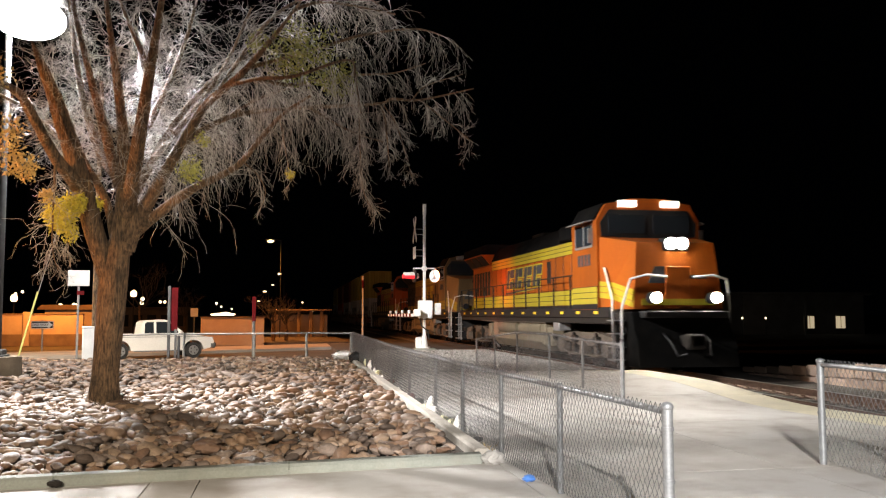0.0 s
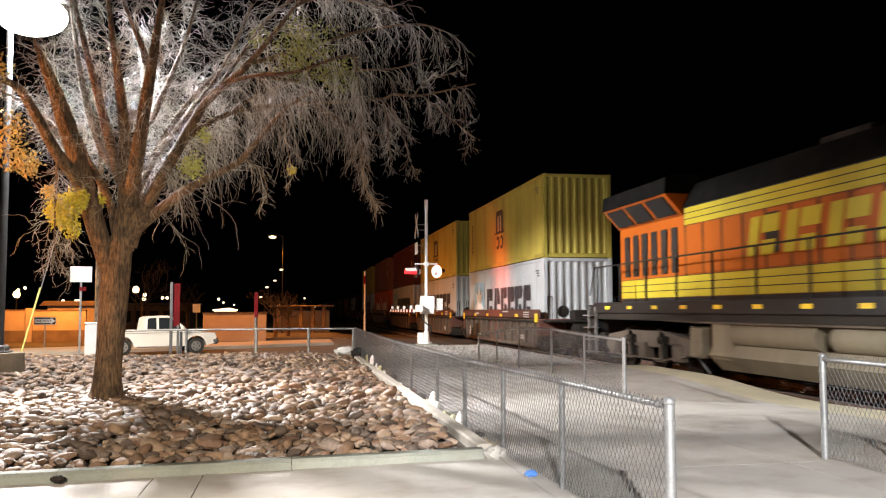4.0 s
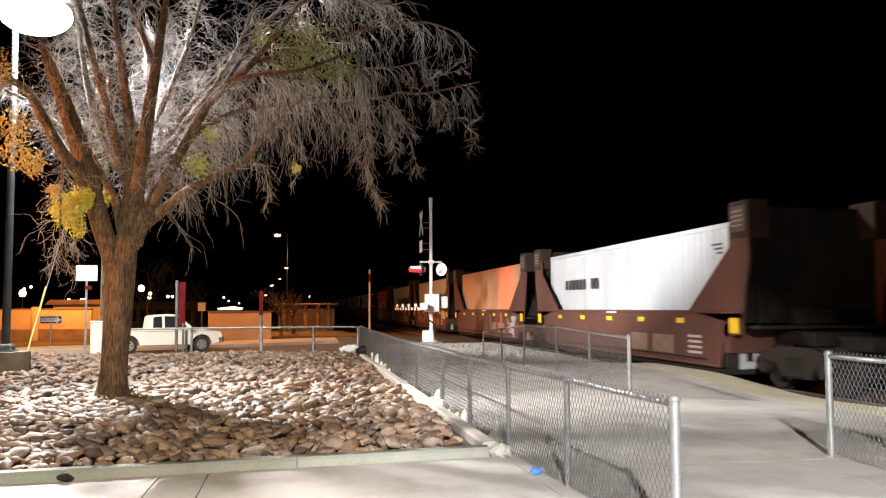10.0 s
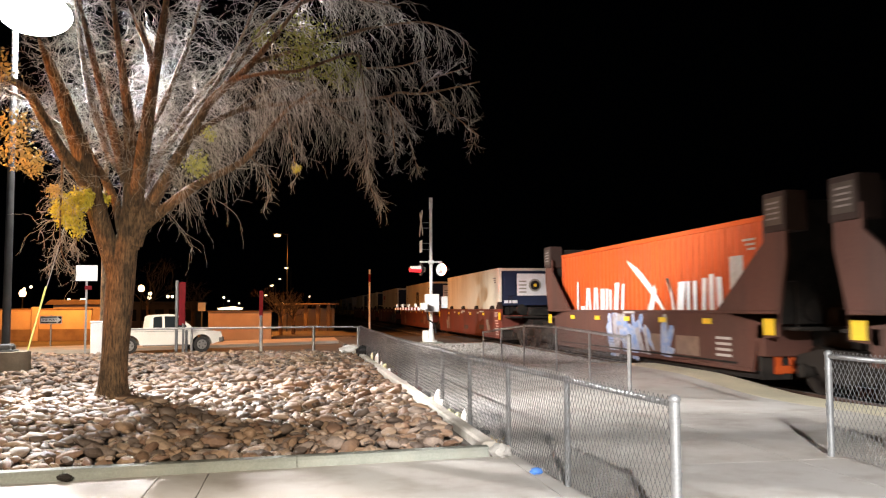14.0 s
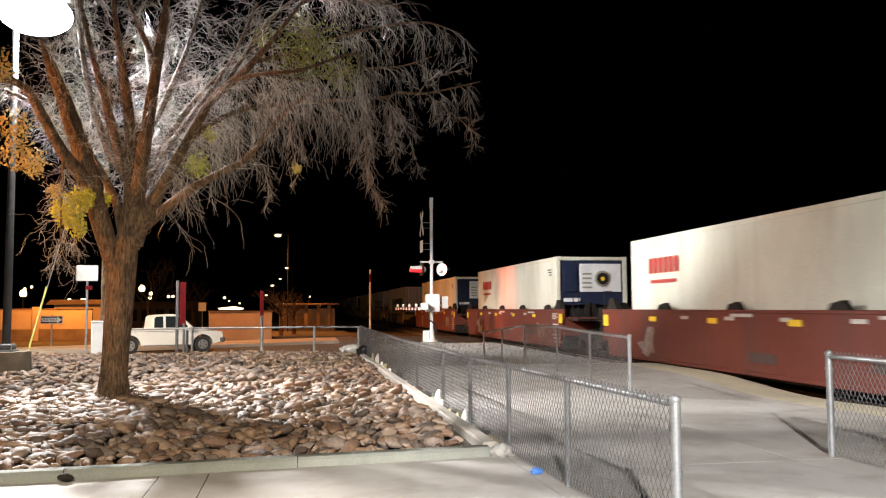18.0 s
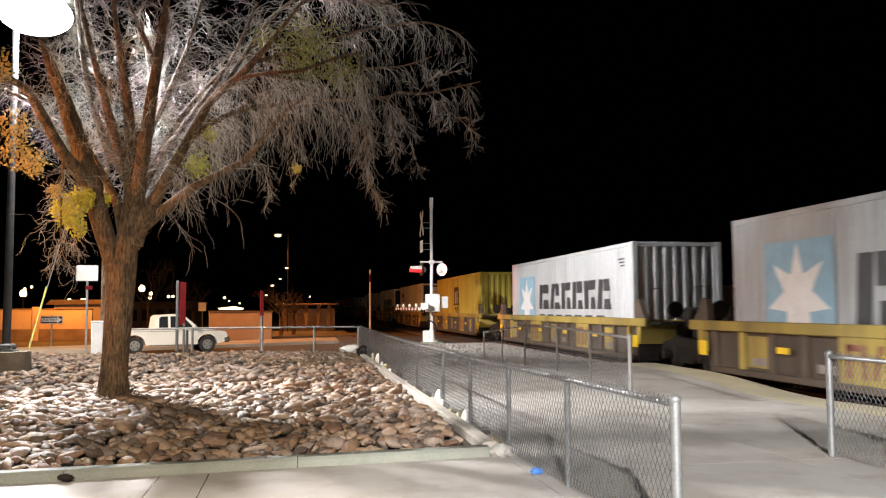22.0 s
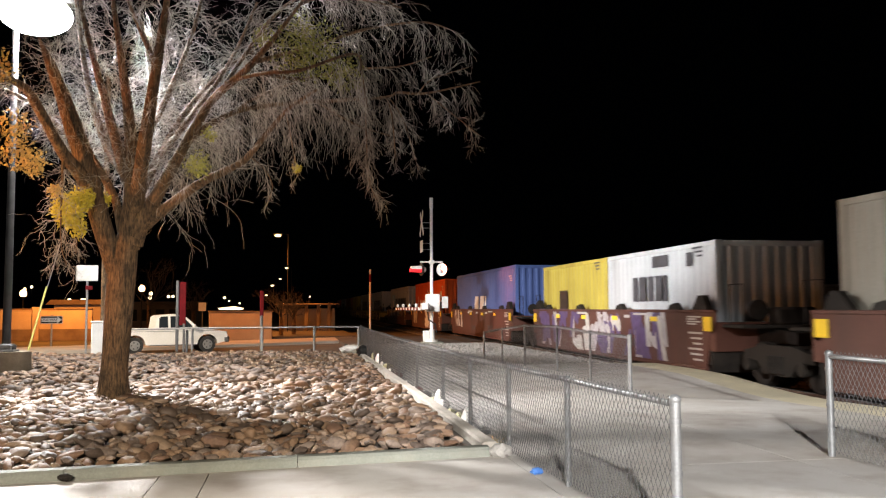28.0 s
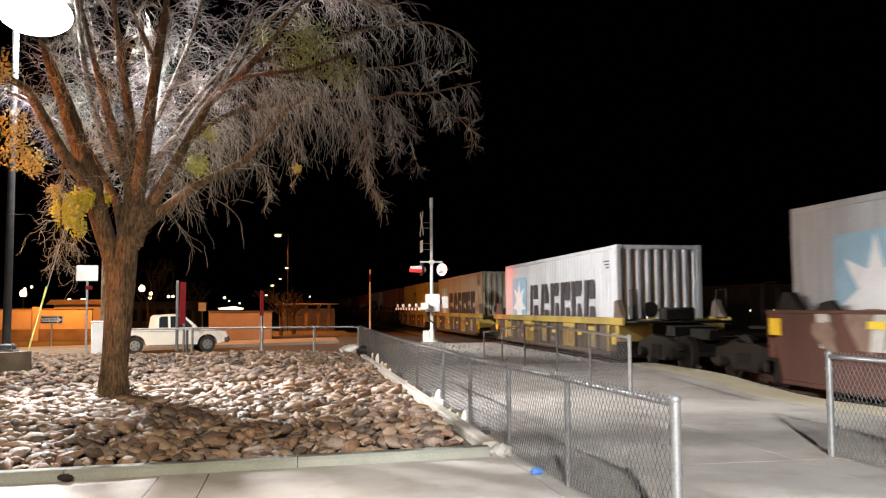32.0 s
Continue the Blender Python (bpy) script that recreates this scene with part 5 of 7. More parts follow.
        b = Build().prism([(y - s * 0.2, 0.80), (y - s * 0.2, 1.12), (y - s * 1.6, 1.02), (y - s * 1.6, 0.80)], "x", -0.55, 0.55)
        part("end_platform", b, DARKSTEEL, car)
        b = Build().box(-1.35, min(y - s * 0.3, y - s * 1.1), 1.1, 1.35, max(y - s * 0.3, y - s * 1.1), 1.16, 0.01)
        part("deck_grating", b, DARKSTEEL, car)
        for k in (-1.2, 1.2):
            part("grab_iron", Build().pipe([(k, y - s * 0.35, 1.14), (k, y - s * 0.35, 1.95), (k, y - s * 0.85, 1.95), (k, y - s * 0.85, 1.14)], 0.016), DARKSTEEL, car)
        part("brake_gear", Build().box(-0.5, min(y - s * 0.5, y - s * 0.9), 1.16, 0.35, max(y - s * 0.5, y - s * 0.9), 1.5, 0.05).tube((-0.75, y - s * 0.6, 1.45), (-0.75, y - s * 0.66, 1.45), 0.2, n=14), DARKSTEEL, car)
        if kind == "b":
            y -= s * 0.26
            for k in (-1, 1):
                o = [(y + s * 1.7, hi), (y - s * 0.05, 2.65), (y - s * 0.05, 3.05), (y - s * 0.75, 3.05), (y - s * 0.75, 2.4), (y - s * 0.42, 1.2), (y + s * 0.26, hi - 0.2)]
                xa, xb = (W - 0.08, W - 0.02) if k > 0 else (-W + 0.02, -W + 0.08)
                part("bulkhead_gusset", Build().prism(o, "x", xa, xb), body, car)
                xa, xb = (W - 0.42, W + 0.0) if k > 0 else (-W, -W + 0.42)
                part("bulkhead_post", Build().box(xa, min(y - s * 0.1, y - s * 0.8), 2.80, xb, max(y - s * 0.1, y - s * 0.8), 3.50, 0.02), PAINT["bulkhead_dark"], car)
                part("vent_panel", plate(rect(min(y - s * 0.18, y - s * 0.72), 2.92, max(y - s * 0.18, y - s * 0.72), 3.40), 0.012), PAINT["shade"], car, place=pose(-W - 0.002 if k < 0 else W + 0.014, 0, 0))
                for q in range(4):
                    part("louver", plate(rect(min(y - s * 0.25, y - s * 0.62), 3.02 + 0.09 * q, max(y - s * 0.25, y - s * 0.62), 3.05 + 0.09 * q)), PATCHLIGHT, car, place=pose(-W - 0.014 if k < 0 else W + 0.020, 0, 0))
            part("bulkhead", Build().box(-W + 0.1, min(y - s * 0.15, y - s * 0.35), 1.2, W - 0.1, max(y - s * 0.15, y - s * 0.35), 3.4, 0.02), DARKSTEEL, car)
        if kind in "ce":
            part("guide", Build().prism([(y + s * 0.05, hi), (y + s * 0.75, hi), (y + s * 0.45, hi + 0.3), (y + s * 0.25, hi + 0.3)], "x", -W + 0.02, -W + 0.16), DARKSTEEL, car)
            part("guide", Build().prism([(y + s * 0.05, hi), (y + s * 0.75, hi), (y + s * 0.45, hi + 0.3), (y + s * 0.25, hi + 0.3)], "x", W - 0.16, W - 0.02), DARKSTEEL, car)
        if kind == "d":
            for k in (-1, 1):
                part("guide", Build().prism([(y - s * 0.5, hi), (y + s * 0.15, hi), (y + s * 0.1, hi + 0.42), (y - s * 0.1, hi + 0.46), (y - s * 0.3, hi + 0.15)], "x", k * 1.38 - 0.07, k * 1.38 + 0.07), PAINT["ribbed"], car)
    bogie(car, 0.0)
    if last:
        bogie(car, length)
    part("coupling", Build().box(-0.16, -0.8, 0.72, 0.16, 0.8, 0.98, 0.03), DARKSTEEL, car)
    # reflectors and lines of stencilled marks on the near side
    x = -W - 0.001
    zz = hi - 0.28 if kind != "d" else hi - 0.55
    n, shift = (7, 0.48) if kind == "b" else (6, 0.0)
    for i in range(1, n - 1):
        y = y0 + 0.2 - shift + (y1 - y0 - 0.4 + 2 * shift) * i / (n - 1)
        marks(car, x if kind != "d" else -W + 0.008, [(y - 0.19, zz + 0.01, y + 0.19, zz + 0.12)], REFLECT, "reflector")
    marks(car, x, [(y0 - 0.15 - shift, zz - 0.15, y0 + 0.2 - shift, zz + 0.14), (y1 - 0.2 + shift, zz - 0.15, y1 + 0.15 + shift, zz + 0.14)], REFLECT, "reflector")
    if kind == "a":
        marks(car, x, [(y0 + 0.9, hi - 0.12 - 0.08 * k, y0 + 1.6, hi - 0.08 - 0.08 * k) for k in range(3)], STENCIL)
        marks(car, x, [(5.5, hi - 0.1, 6.4, hi - 0.05), (10.6, hi - 0.2, 11.2, hi - 0.12)], STENCIL)
        marks(car, -W + 0.095, [(3.3, 0.45, 4.1, 0.62), (y1 - 1.6, 0.4, y1 - 0.9, 0.8)], STENCIL)
    elif kind == "b":
        part("bottom_bar", Build().box(-W - 0.005, y0 + 0.7, lo + 0.1, -W + 0.02, y1 - 0.7, lo + 0.135), DARKSTEEL, car)
        marks(car, x + 0.02, [(y0 + 0.9, 0.55 + 0.11 * k, y0 + 1.5, 0.60 + 0.11 * k) for k in range(4)], STENCIL)
        marks(car, x + 0.02, [(y0 + 2.2, 0.5, y0 + 3.3, 0.9), (y0 + 3.6, 0.5, y0 + 4.6, 0.9)], SPRAY_TAN)
        marks(car, x, [(y0 + 5.5, hi - 0.08, y0 + 6.2, hi - 0.03)], STENCIL)
    elif kind in "ce":
        for i in range(4):
            y = y0 + 1.6 + 3.15 * i
            part("lock_bracket", shared("lock_bracket", DARKSTEEL, lambda: Build().prism([(-0.26, 0), (0.26, 0), (0.18, 0.10), (-0.10, 0.15)], "x", 0.0, 0.12)), DARKSTEEL, car, place=pose(-W + 0.004, y, hi + 0.004))
        marks(car, x + 0.02, [(y0 + 4.1 + 1.9 * i, hi - 0.20, y0 + 4.45 + 1.9 * i, hi - 0.13) for i in range(4)], STENCIL)
        marks(car, x + 0.02, [(y0 + 0.35 + 0.2 * (k % 2), hi - 0.16 - 0.05 * k, y0 + 0.95, hi - 0.13 - 0.05 * k) for k in range(4)], STENCIL)
        marks(car, x + 0.02, [(y0 + 3.0, 0.55, y0 + 4.0, 0.75), (y0 + 6.5, 0.50, y0 + 7.4, 0.68)], PATCH)
        marks(car, x + 0.02, [(y0 + 0.3, 0.95 - 0.11 * k, y0 + 0.9 - 0.1 * (k % 3), 0.99 - 0.11 * k) for k in range(6)], STENCIL)
        marks(car, x, [(y0 + 3.0, hi - 0.13, y0 + 3.8, hi - 0.08), (y0 + 7.2, hi - 0.13, y0 + 8.0, hi - 0.07)], STENCIL)
    for a, b, c, d, mats, q in paint_on:
        spray(car, x + (0.02 if kind in "bce" else 0), a, b, c, d, rng, mats, q)
    return car


# ---- engines ----


def engine(u, hood, letter, lit):
    """A six-axle diesel freight engine; its front coupler at y = 0, the nose towards the camera."""
    words = {"orange": "orange, black and yellow diesel freight engine", "fade": "faded tan-orange diesel freight engine with yellow stripes"}[hood]
    e = thing("locomotive", words + (", headlights lit" if lit else ""), "locomotive", "engines of the train")
    on_train(e, u)
    P, S, K = PAINT[hood], PAINT["worn" if hood == "fade" else "stripe"], BLACKPAINT
    roof = surface("engine_roof", (0.007, 0.007, 0.007), (0.013, 0.012, 0.011), 2, 0.95, 0, 0.1, 30, shine=0.0)
    # frame and walkway
    part("frame", Build().box(-1.42, 0.95, 1.25, 1.42, 21.4, 1.58, 0.03), PAINT["under"], e)
    for s in (-1, 1):
        part("side_sill", Build().box(s * 1.42 - 0.06, 1.5, 1.42, s * 1.42 + 0.06, 20.9, 1.70, 0.015), K, e)
        for i in range(13):
            part("sill_reflector", Build().box(s * 1.485 - 0.004, 2.3 + 1.45 * i, 1.52, s * 1.485 + 0.004, 2.6 + 1.45 * i, 1.60), REFLECT, e)
    part("walkway", Build().box(-1.44, 0.95, 1.585, 1.44, 21.4, 1.64), DARKSTEEL, e)
    # long hood with doors and stripes
    HW = 0.98
    hood_ob = part("long_hood", Build().prism([(-HW, 1.64), (HW, 1.64), (HW, 3.78), (HW - 0.14, 4.1), (-HW + 0.14, 4.1), (-HW, 3.78)], "y", 4.25, 20.1), P, e)
    part("hood_roof", Build().prism([(-HW - 0.012, 3.80), (HW + 0.012, 3.80), (HW - 0.13, 4.13), (HW - 0.3, 4.36), (-HW + 0.3, 4.36), (-HW + 0.13, 4.13)], "y", 4.3, 16.4), roof, hood_ob)
    for s in (-1, 1):
        for z0, z1 in ((1.80, 1.945), (1.965, 2.105), (2.125, 2.26)):
            part("stripe", Build().box(s * (HW + 0.004) - 0.004, 4.3, z0, s * (HW + 0.004) + 0.004, 20.05, z1), S, hood_ob)
        for z0, z1 in ((3.40, 3.515), (3.535, 3.65), (3.67, 3.775)):
            part("stripe", Build().box(s * (HW + 0.004) - 0.004, 4.3, z0, s * (HW + 0.004) + 0.004, 16.35, z1), S, hood_ob)
        for z0, z1, y1 in ((1.795, 2.275, 20.06), (3.39, 3.80, 16.38)):
            part("stripe_backing", Build().box(s * (HW + 0.002) - 0.003, 4.29, z0, s * (HW + 0.002) + 0.003, y1, z1), K, hood_ob)
        part("sill_stripe", Build().box(s * (HW + 0.003) - 0.003, 4.3, 1.66, s * (HW + 0.003) + 0.003, 20.05, 1.79), K, hood_ob)
        for i in range(14):
            y = 5.0 + 0.81 * i
            part("hood_door", Build().box(s * (HW + 0.012) - 0.012, y, 2.30, s * (HW + 0.012) + 0.012, y + 0.74, 3.36, 0.008), P, hood_ob)
            part("door_seam", Build().box(s * (HW + 0.010) - 0.008, y + 0.748, 2.28, s * (HW + 0.010) + 0.008, y + 0.80, 3.38), K, hood_ob)
        for y in (4.45, 7.9, 12.6):
            part("intake", Build().box(s * (HW + 0.018) - 0.012, y, 2.55, s * (HW + 0.018) + 0.012, y + 0.42, 3.3, 0.006), K, hood_ob)
        # radiator grilles near the rear
        for i in range(6):
            part("grille", Build().box(s * (HW + 0.02) - 0.012, 16.7 + 0.55 * i, 2.35, s * (HW + 0.02) + 0.012, 17.0 + 0.55 * i, 3.4, 0.006), K, hood_ob)
        if hood == "fade":
            part("rear_panel", Build().box(s * (HW + 0.006) - 0.006, 16.45, 2.115, s * (HW + 0.007) + 0.006, 20.08, 3.8), PAINT["soot"], hood_ob, "sooty brown rear panel")
    # radiator housing, overhanging at the rear
    part("radiator", Build().prism([(-1.46, 4.12), (1.46, 4.12), (1.42, 4.48), (1.2, 4.56), (-1.2, 4.56), (-1.42, 4.48)], "y", 16.35, 20.2), roof, e)
    part("radiator_flare", Build().prism([(-0.99, 3.62), (0.99, 3.62), (1.43, 4.12), (-1.43, 4.12)], "y", 16.4, 20.15), PAINT["soot"] if hood == "fade" else P, e)
    for s in (-1, 1):
        for i in range(3):
            part("radiator_screen", Build().prism([(s * 1.02, 3.69), (s * 1.36, 4.07), (s * 1.42, 4.06), (s * 1.08, 3.67)], "y", 16.55 + 1.2 * i, 17.55 + 1.2 * i), K, e)
    part("blower_housing", Build().box(-1.15, 4.3, 3.8, 1.15, 6.6, 4.3, 0.06), roof, e)
    part("exhaust_stack", Build().box(-0.35, 10.9, 4.35, 0.35, 12.3, 4.58, 0.03), DARKSTEEL, e)
    part("horn", Build().tube((0, 7.4, 4.36), (0, 7.4, 4.6), 0.03).tube((0.0, 7.3, 4.6), (0, 7.0, 4.6), 0.03, 0.09).tube((0.15, 7.4, 4.55), (0.15, 7.05, 4.55), 0.03, 0.08), GALV, e)
    # lettering in plain blocks along the hood
    for s in (-1, 1):
        xs = s * (HW + 0.028)
        for i in range(4):
            y = 13.7 - 1.22 * i
            for grow, m, q in ((0.05, S, 0.0), (0.0, letter, 0.006)):
                if grow and letter is S:
                    continue
                for a0, a1, z0, z1 in ((0.0, 0.34, 2.52, 3.26), (0.42, 0.98, 2.94, 3.26), (0.46, 0.90, 2.52, 2.80)):
                    lean = 0.24
                    o = [(y - a0 - lean * (z - 2.52) + d * grow, z + f * grow) for d, z, f in ((1, z0, -1), (1, z1, 1))] + [(y - a1 - lean * (z - 2.52) - d * grow, z + f * grow) for d, z, f in ((1, z1, 1), (1, z0, -1))]
                    part("logo_block", Build().prism(o, "x", xs - 0.004 + s * q - 0.002, xs + 0.004 + s * q), m, e)
        if hood == "orange" and lit:
            part("logo_bar", Build().prism([(13.9, 2.30), (13.9, 2.36), (11.4, 2.44), (9.0, 2.46), (11.4, 2.36)], "x", xs - 0.004, xs + 0.004), letter, e)
            part("logo_bar", Build().prism([(12.6, 2.34), (11.2, 2.40), (9.4, 2.42), (11.2, 2.36)], "x", xs - 0.008, xs + 0.008), S, e)
    # cab
    cab = part("cab", Build().prism([(-1.48, 1.64), (1.48, 1.64), (1.50, 4.05), (1.22, 4.52), (0.5, 4.68), (-0.5, 4.68), (-1.22, 4.52), (-1.50, 4.05)], "y", 2.28, 4.3), P, e)
    part("cab_roof", Build().prism([(-1.53, 4.10), (1.53, 4.10), (1.25, 4.56), (0.5, 4.72), (-0.5, 4.72), (-1.25, 4.56)], "y", 2.46, 4.36), roof, cab)
    for s in (-1, 1):
        for y0, y1 in ((2.62, 3.22), (3.30, 3.92)):
            w = part("side_window", Build().box(s * 1.505 - 0.008, y0, 3.42, s * 1.505 + 0.008, y1, 4.0, 0.005), WINDOW, cab)
            part("window_frame", Build().box(s * 1.512 - 0.01, y0 - 0.05, 3.36, s * 1.512 + 0.01, y0 - 0.005, 4.05).box(s * 1.512 - 0.01, y1 + 0.005, 3.36, s * 1.512 + 0.01, y1 + 0.05, 4.05)
                 .box(s * 1.512 - 0.01, y0 - 0.05, 3.35, s * 1.512 + 0.01, y1 + 0.05, 3.41), GALV, w)
        part("sun_visor", Build().prism([(s * 1.5, 4.08), (s * 1.78, 4.02), (s * 1.78, 4.05), (s * 1.5, 4.12)], "y", 2.5, 4.0), GALV, cab)
        part("mirror", Build().box(s * 1.62 - 0.07, 2.42, 3.45, s * 1.62 + 0.07, 2.46, 3.85), GALV, cab)
        for z0, z1 in ((1.80, 1.945), (1.965, 2.105), (2.125, 2.26)):
            part("stripe", Build().box(s * 1.492 - 0.006, 2.3, z0, s * 1.492 + 0.006, 4.28, z1), S, cab)
        part("stripe_backing", Build().box(s * 1.488 - 0.006, 2.29, 1.795, s * 1.488 + 0.006, 4.29, 2.275), K, cab)
        part("sill_stripe", Build().box(s * 1.489 - 0.006, 2.3, 1.65, s * 1.489 + 0.006, 4.28, 1.79), K, cab)
        for i in range(4):
            part("marking", Build().box(s * 1.50 - 0.006, 2.80 + 0.27 * i, 2.86, s * 1.50 + 0.006, 2.97 + 0.27 * i, 3.18), LOGO_DARK, cab)
    # windscreen in a dark band
    part("brow", Build().prism([(-1.36, 3.64), (0, 3.56), (1.36, 3.64), (1.40, 4.0), (1.14, 4.36), (-1.14, 4.36), (-1.40, 4.0)], "y", 2.245, 2.285), K, cab)
    for x0, x1 in ((-1.18, -0.12), (0.12, 1.18)):
        part("windscreen", Build().box(x0, 2.225, 3.70, x1, 2.25, 4.22, 0.008), WINDOW, cab)
    for x0, x1 in ((-0.88, -0.36), (0.36, 0.88)):
        part("number_board", Build().box(x0, 2.20, 4.44, x1, 2.32, 4.62, 0.01), BOARDLIGHT if lit else PATCHLIGHT, cab, "lit number board" if lit else "")
    # nose
    nose = part("nose", Build().add(
        [(-1.42, 2.28, 1.64), (1.42, 2.28, 1.64), (1.42, 2.28, 3.60), (-1.42, 2.28, 3.60), (-1.2, 0.52, 1.64), (1.2, 0.52, 1.64), (1.05, 0.68, 3.34), (-1.05, 0.68, 3.34)],
        [(0, 3, 2, 1), (4, 5, 6, 7), (0, 4, 7, 3), (1, 2, 6, 5), (3, 7, 6, 2), (0, 1, 5, 4)]), P, e)
    part("nose_door", Build().box(-0.36, 0.505, 1.7, 0.3, 0.56, 2.72, 0.01), P, nose)
    part("nose_band", Build().box(-1.0, 0.50, 1.74, 1.0, 0.53, 1.90), S, nose)
    part("nose_logo", Build().prism([(-0.8, 2.3), (-0.15, 2.3), (0.1, 2.42), (0.8, 2.42), (0.72, 2.5), (0.0, 2.5), (-0.3, 2.72), (-0.62, 2.72)], "y", 0.54, 0.58), LOGO_DARK, nose)
    for s in (-1, 1):
        for z0, z1 in ((1.96, 2.10), (2.12, 2.26), (2.28, 2.40)):
            q = [(s * 1.432, 2.26), (s * 1.345, 1.56), (s * 1.212, 0.56)]
            b = Build()
            for (xa, ya), (xb, yb), drop, drop2 in ((q[0], q[1], 0.0, 0.06), (q[1], q[2], 0.06, 0.28)):
                k = s * 0.008
                lean = 0.085
                pts = []
                for x0, y0, dr in ((xa, ya, drop), (xb, yb, drop2)):
                    for z in (z0 - dr, z1 - dr):
                        w = x0 - s * (z - 1.64) * lean * (2.28 - y0) / 1.76
                        pts += [(w - k, y0, z), (w + k, y0, z)]
                b.add(pts, [(0, 1, 3, 2), (4, 6, 7, 5), (0, 4, 5, 1), (2, 3, 7, 6), (0, 2, 6, 4), (1, 5, 7, 3)])
            part("nose_stripe", b, S, nose)
    hl = part("headlight_housing", Build().box(-0.36, 0.60, 3.12, 0.36, 0.95, 3.46, 0.04), K, nose)
    for x in (-0.15, 0.15):
        part("headlight", Build().tube((x, 0.585, 3.31), (x, 0.61, 3.31), 0.145, n=16), HEADLIGHT if lit else WINDOW, hl, "bright glowing headlight" if lit else "")
    # pilot, steps, ditch lights, coupler
    pilot = part("pilot", Build().prism([(1.5, 0.22), (1.5, 1.58), (0.45, 1.58), (0.30, 1.1), (0.12, 0.9), (-0.02, 0.22)], "x", -1.30, 1.30), roof, e)
    part("anticlimber", Build().box(-1.1, 0.05, 1.42, 1.1, 0.5, 1.60, 0.03), K, pilot)
    for s in (-1, 1):
        d = part("ditch_light", Build().tube((s * 0.80, 0.1, 1.92), (s * 0.80, 0.4, 1.92), 0.15, n=16), K, pilot)
        part("lens", Build().tube((s * 0.80, 0.08, 1.92), (s * 0.80, 0.105, 1.92), 0.13, n=16), DITCHLIGHT if lit else WINDOW, d, "bright glowing lens" if lit else "")
        for i in range(4):
            part("step", Build().box(s * 1.42 - 0.22, 0.75, 0.35 + 0.33 * i, s * 1.42 + 0.06, 1.25, 0.38 + 0.33 * i), GALV, pilot)
        part("step_side", Build().box(s * 1.46 - 0.03, 1.25, 0.3, s * 1.46 + 0.03, 1.3, 1.6).box(s * 1.46 - 0.03, 0.7, 0.3, s * 1.46 + 0.03, 0.75, 1.6), GALV, pilot)
        part("front_handrail", Build().pipe([(s * 1.46, 0.72, 0.9), (s * 1.46, 0.68, 1.7), (s * 1.30, 0.5, 2.4), (s * 0.9, 0.42, 2.5), (s * 0.35, 0.42, 2.45)], 0.03), WHITEPAINT, pilot)
        part("front_handrail", Build().pipe([(s * 1.46, 1.3, 1.0), (s * 1.46, 1.32, 1.9), (s * 1.40, 2.0, 2.75)], 0.03), WHITEPAINT, pilot)
        part("step_side", Build().box(s * 1.46 - 0.03, 20.75, 0.3, s * 1.46 + 0.03, 20.8, 1.6).box(s * 1.46 - 0.03, 21.3, 0.3, s * 1.46 + 0.03, 21.35, 1.6), GALV, e)
        for i in range(4):
            part("step", Build().box(s * 1.42 - 0.22, 20.8, 0.35 + 0.33 * i, s * 1.42 + 0.06, 21.3, 0.38 + 0.33 * i), GALV, e)
        # handrails along the walkway
        for i in range(11):
            y = 4.7 + 1.6 * i
            part("stanchion", Build().tube((s * 1.43, y, 1.66), (s * 1.43, y, 2.66), 0.027, n=6), K, e)
        part("handrail", Build().pipe([(s * 1.43, 4.5, 2.66), (s * 1.43, 20.9, 2.66), (s * 1.43, 21.3, 1.9)], 0.019), K, e)
    for y, d in ((-0.5, -1), (21.8, 1)):
        part("coupler", Build().box(-0.17, min(y, y - d * 0.95), 0.72, 0.17, max(y, y - d * 0.95), 1.0, 0.04).box(-0.26, min(y, y - d * 0.3), 0.66, 0.2, max(y, y - d * 0.3), 1.04, 0.05), DARKSTEEL, e)
        for x in (-0.55, 0.5):
            part("air_hose", Build().pipe([(x, y - d * 0.8, 1.05), (x, y - d * 0.4, 0.85), (x * 0.8, y - d * 0.2, 0.5), (x * 0.5, y - d * 0.1, 0.55)], 0.028), BLACKPAINT, e)
    part("rear_wall", Build().box(-0.95, 20.1, 1.64, 0.95, 20.16, 3.6), P, e)
    part("rear_pilot", Build().box(-1.40, 20.9, 0.35, 1.40, 21.42, 1.3, 0.04), K, e)
    # tank and air reservoirs
    part("fuel_tank", Build().prism([(-1.30, 0.82), (1.30, 0.82), (1.40, 0.6), (1.1, 0.3), (-1.1, 0.3), (-1.40, 0.6)], "y", 7.7, 14.6), PAINT["tank"], e)
    for s in (-1, 1):
        for y in (8.0, 11.1):
            part("air_reservoir", Build().tube((s * 1.16, y, 1.04), (s * 1.16, y + 2.7, 1.04), 0.24, n=16), PAINT["tank"], e)
        for y0, y1, z1 in ((13.75, 14.55, 1.28), (7.45, 8.0, 1.22), (6.7, 7.3, 1.1), (15.0, 15.5, 1.15)):
            part("tank_box", Build().box(s * 1.12 - 0.24, y0, 0.5, s * 1.12 + 0.24, y1, z1, 0.04), PAINT["tank"], e)
        part("air_pipe", Build().pipe([(s * 1.38, 2.2, 1.32), (s * 1.38, 7.2, 1.32), (s * 1.38, 7.4, 1.25), (s * 1.38, 15.2, 1.25), (s * 1.38, 20.4, 1.34)], 0.03), PAINT["dusty"], e)
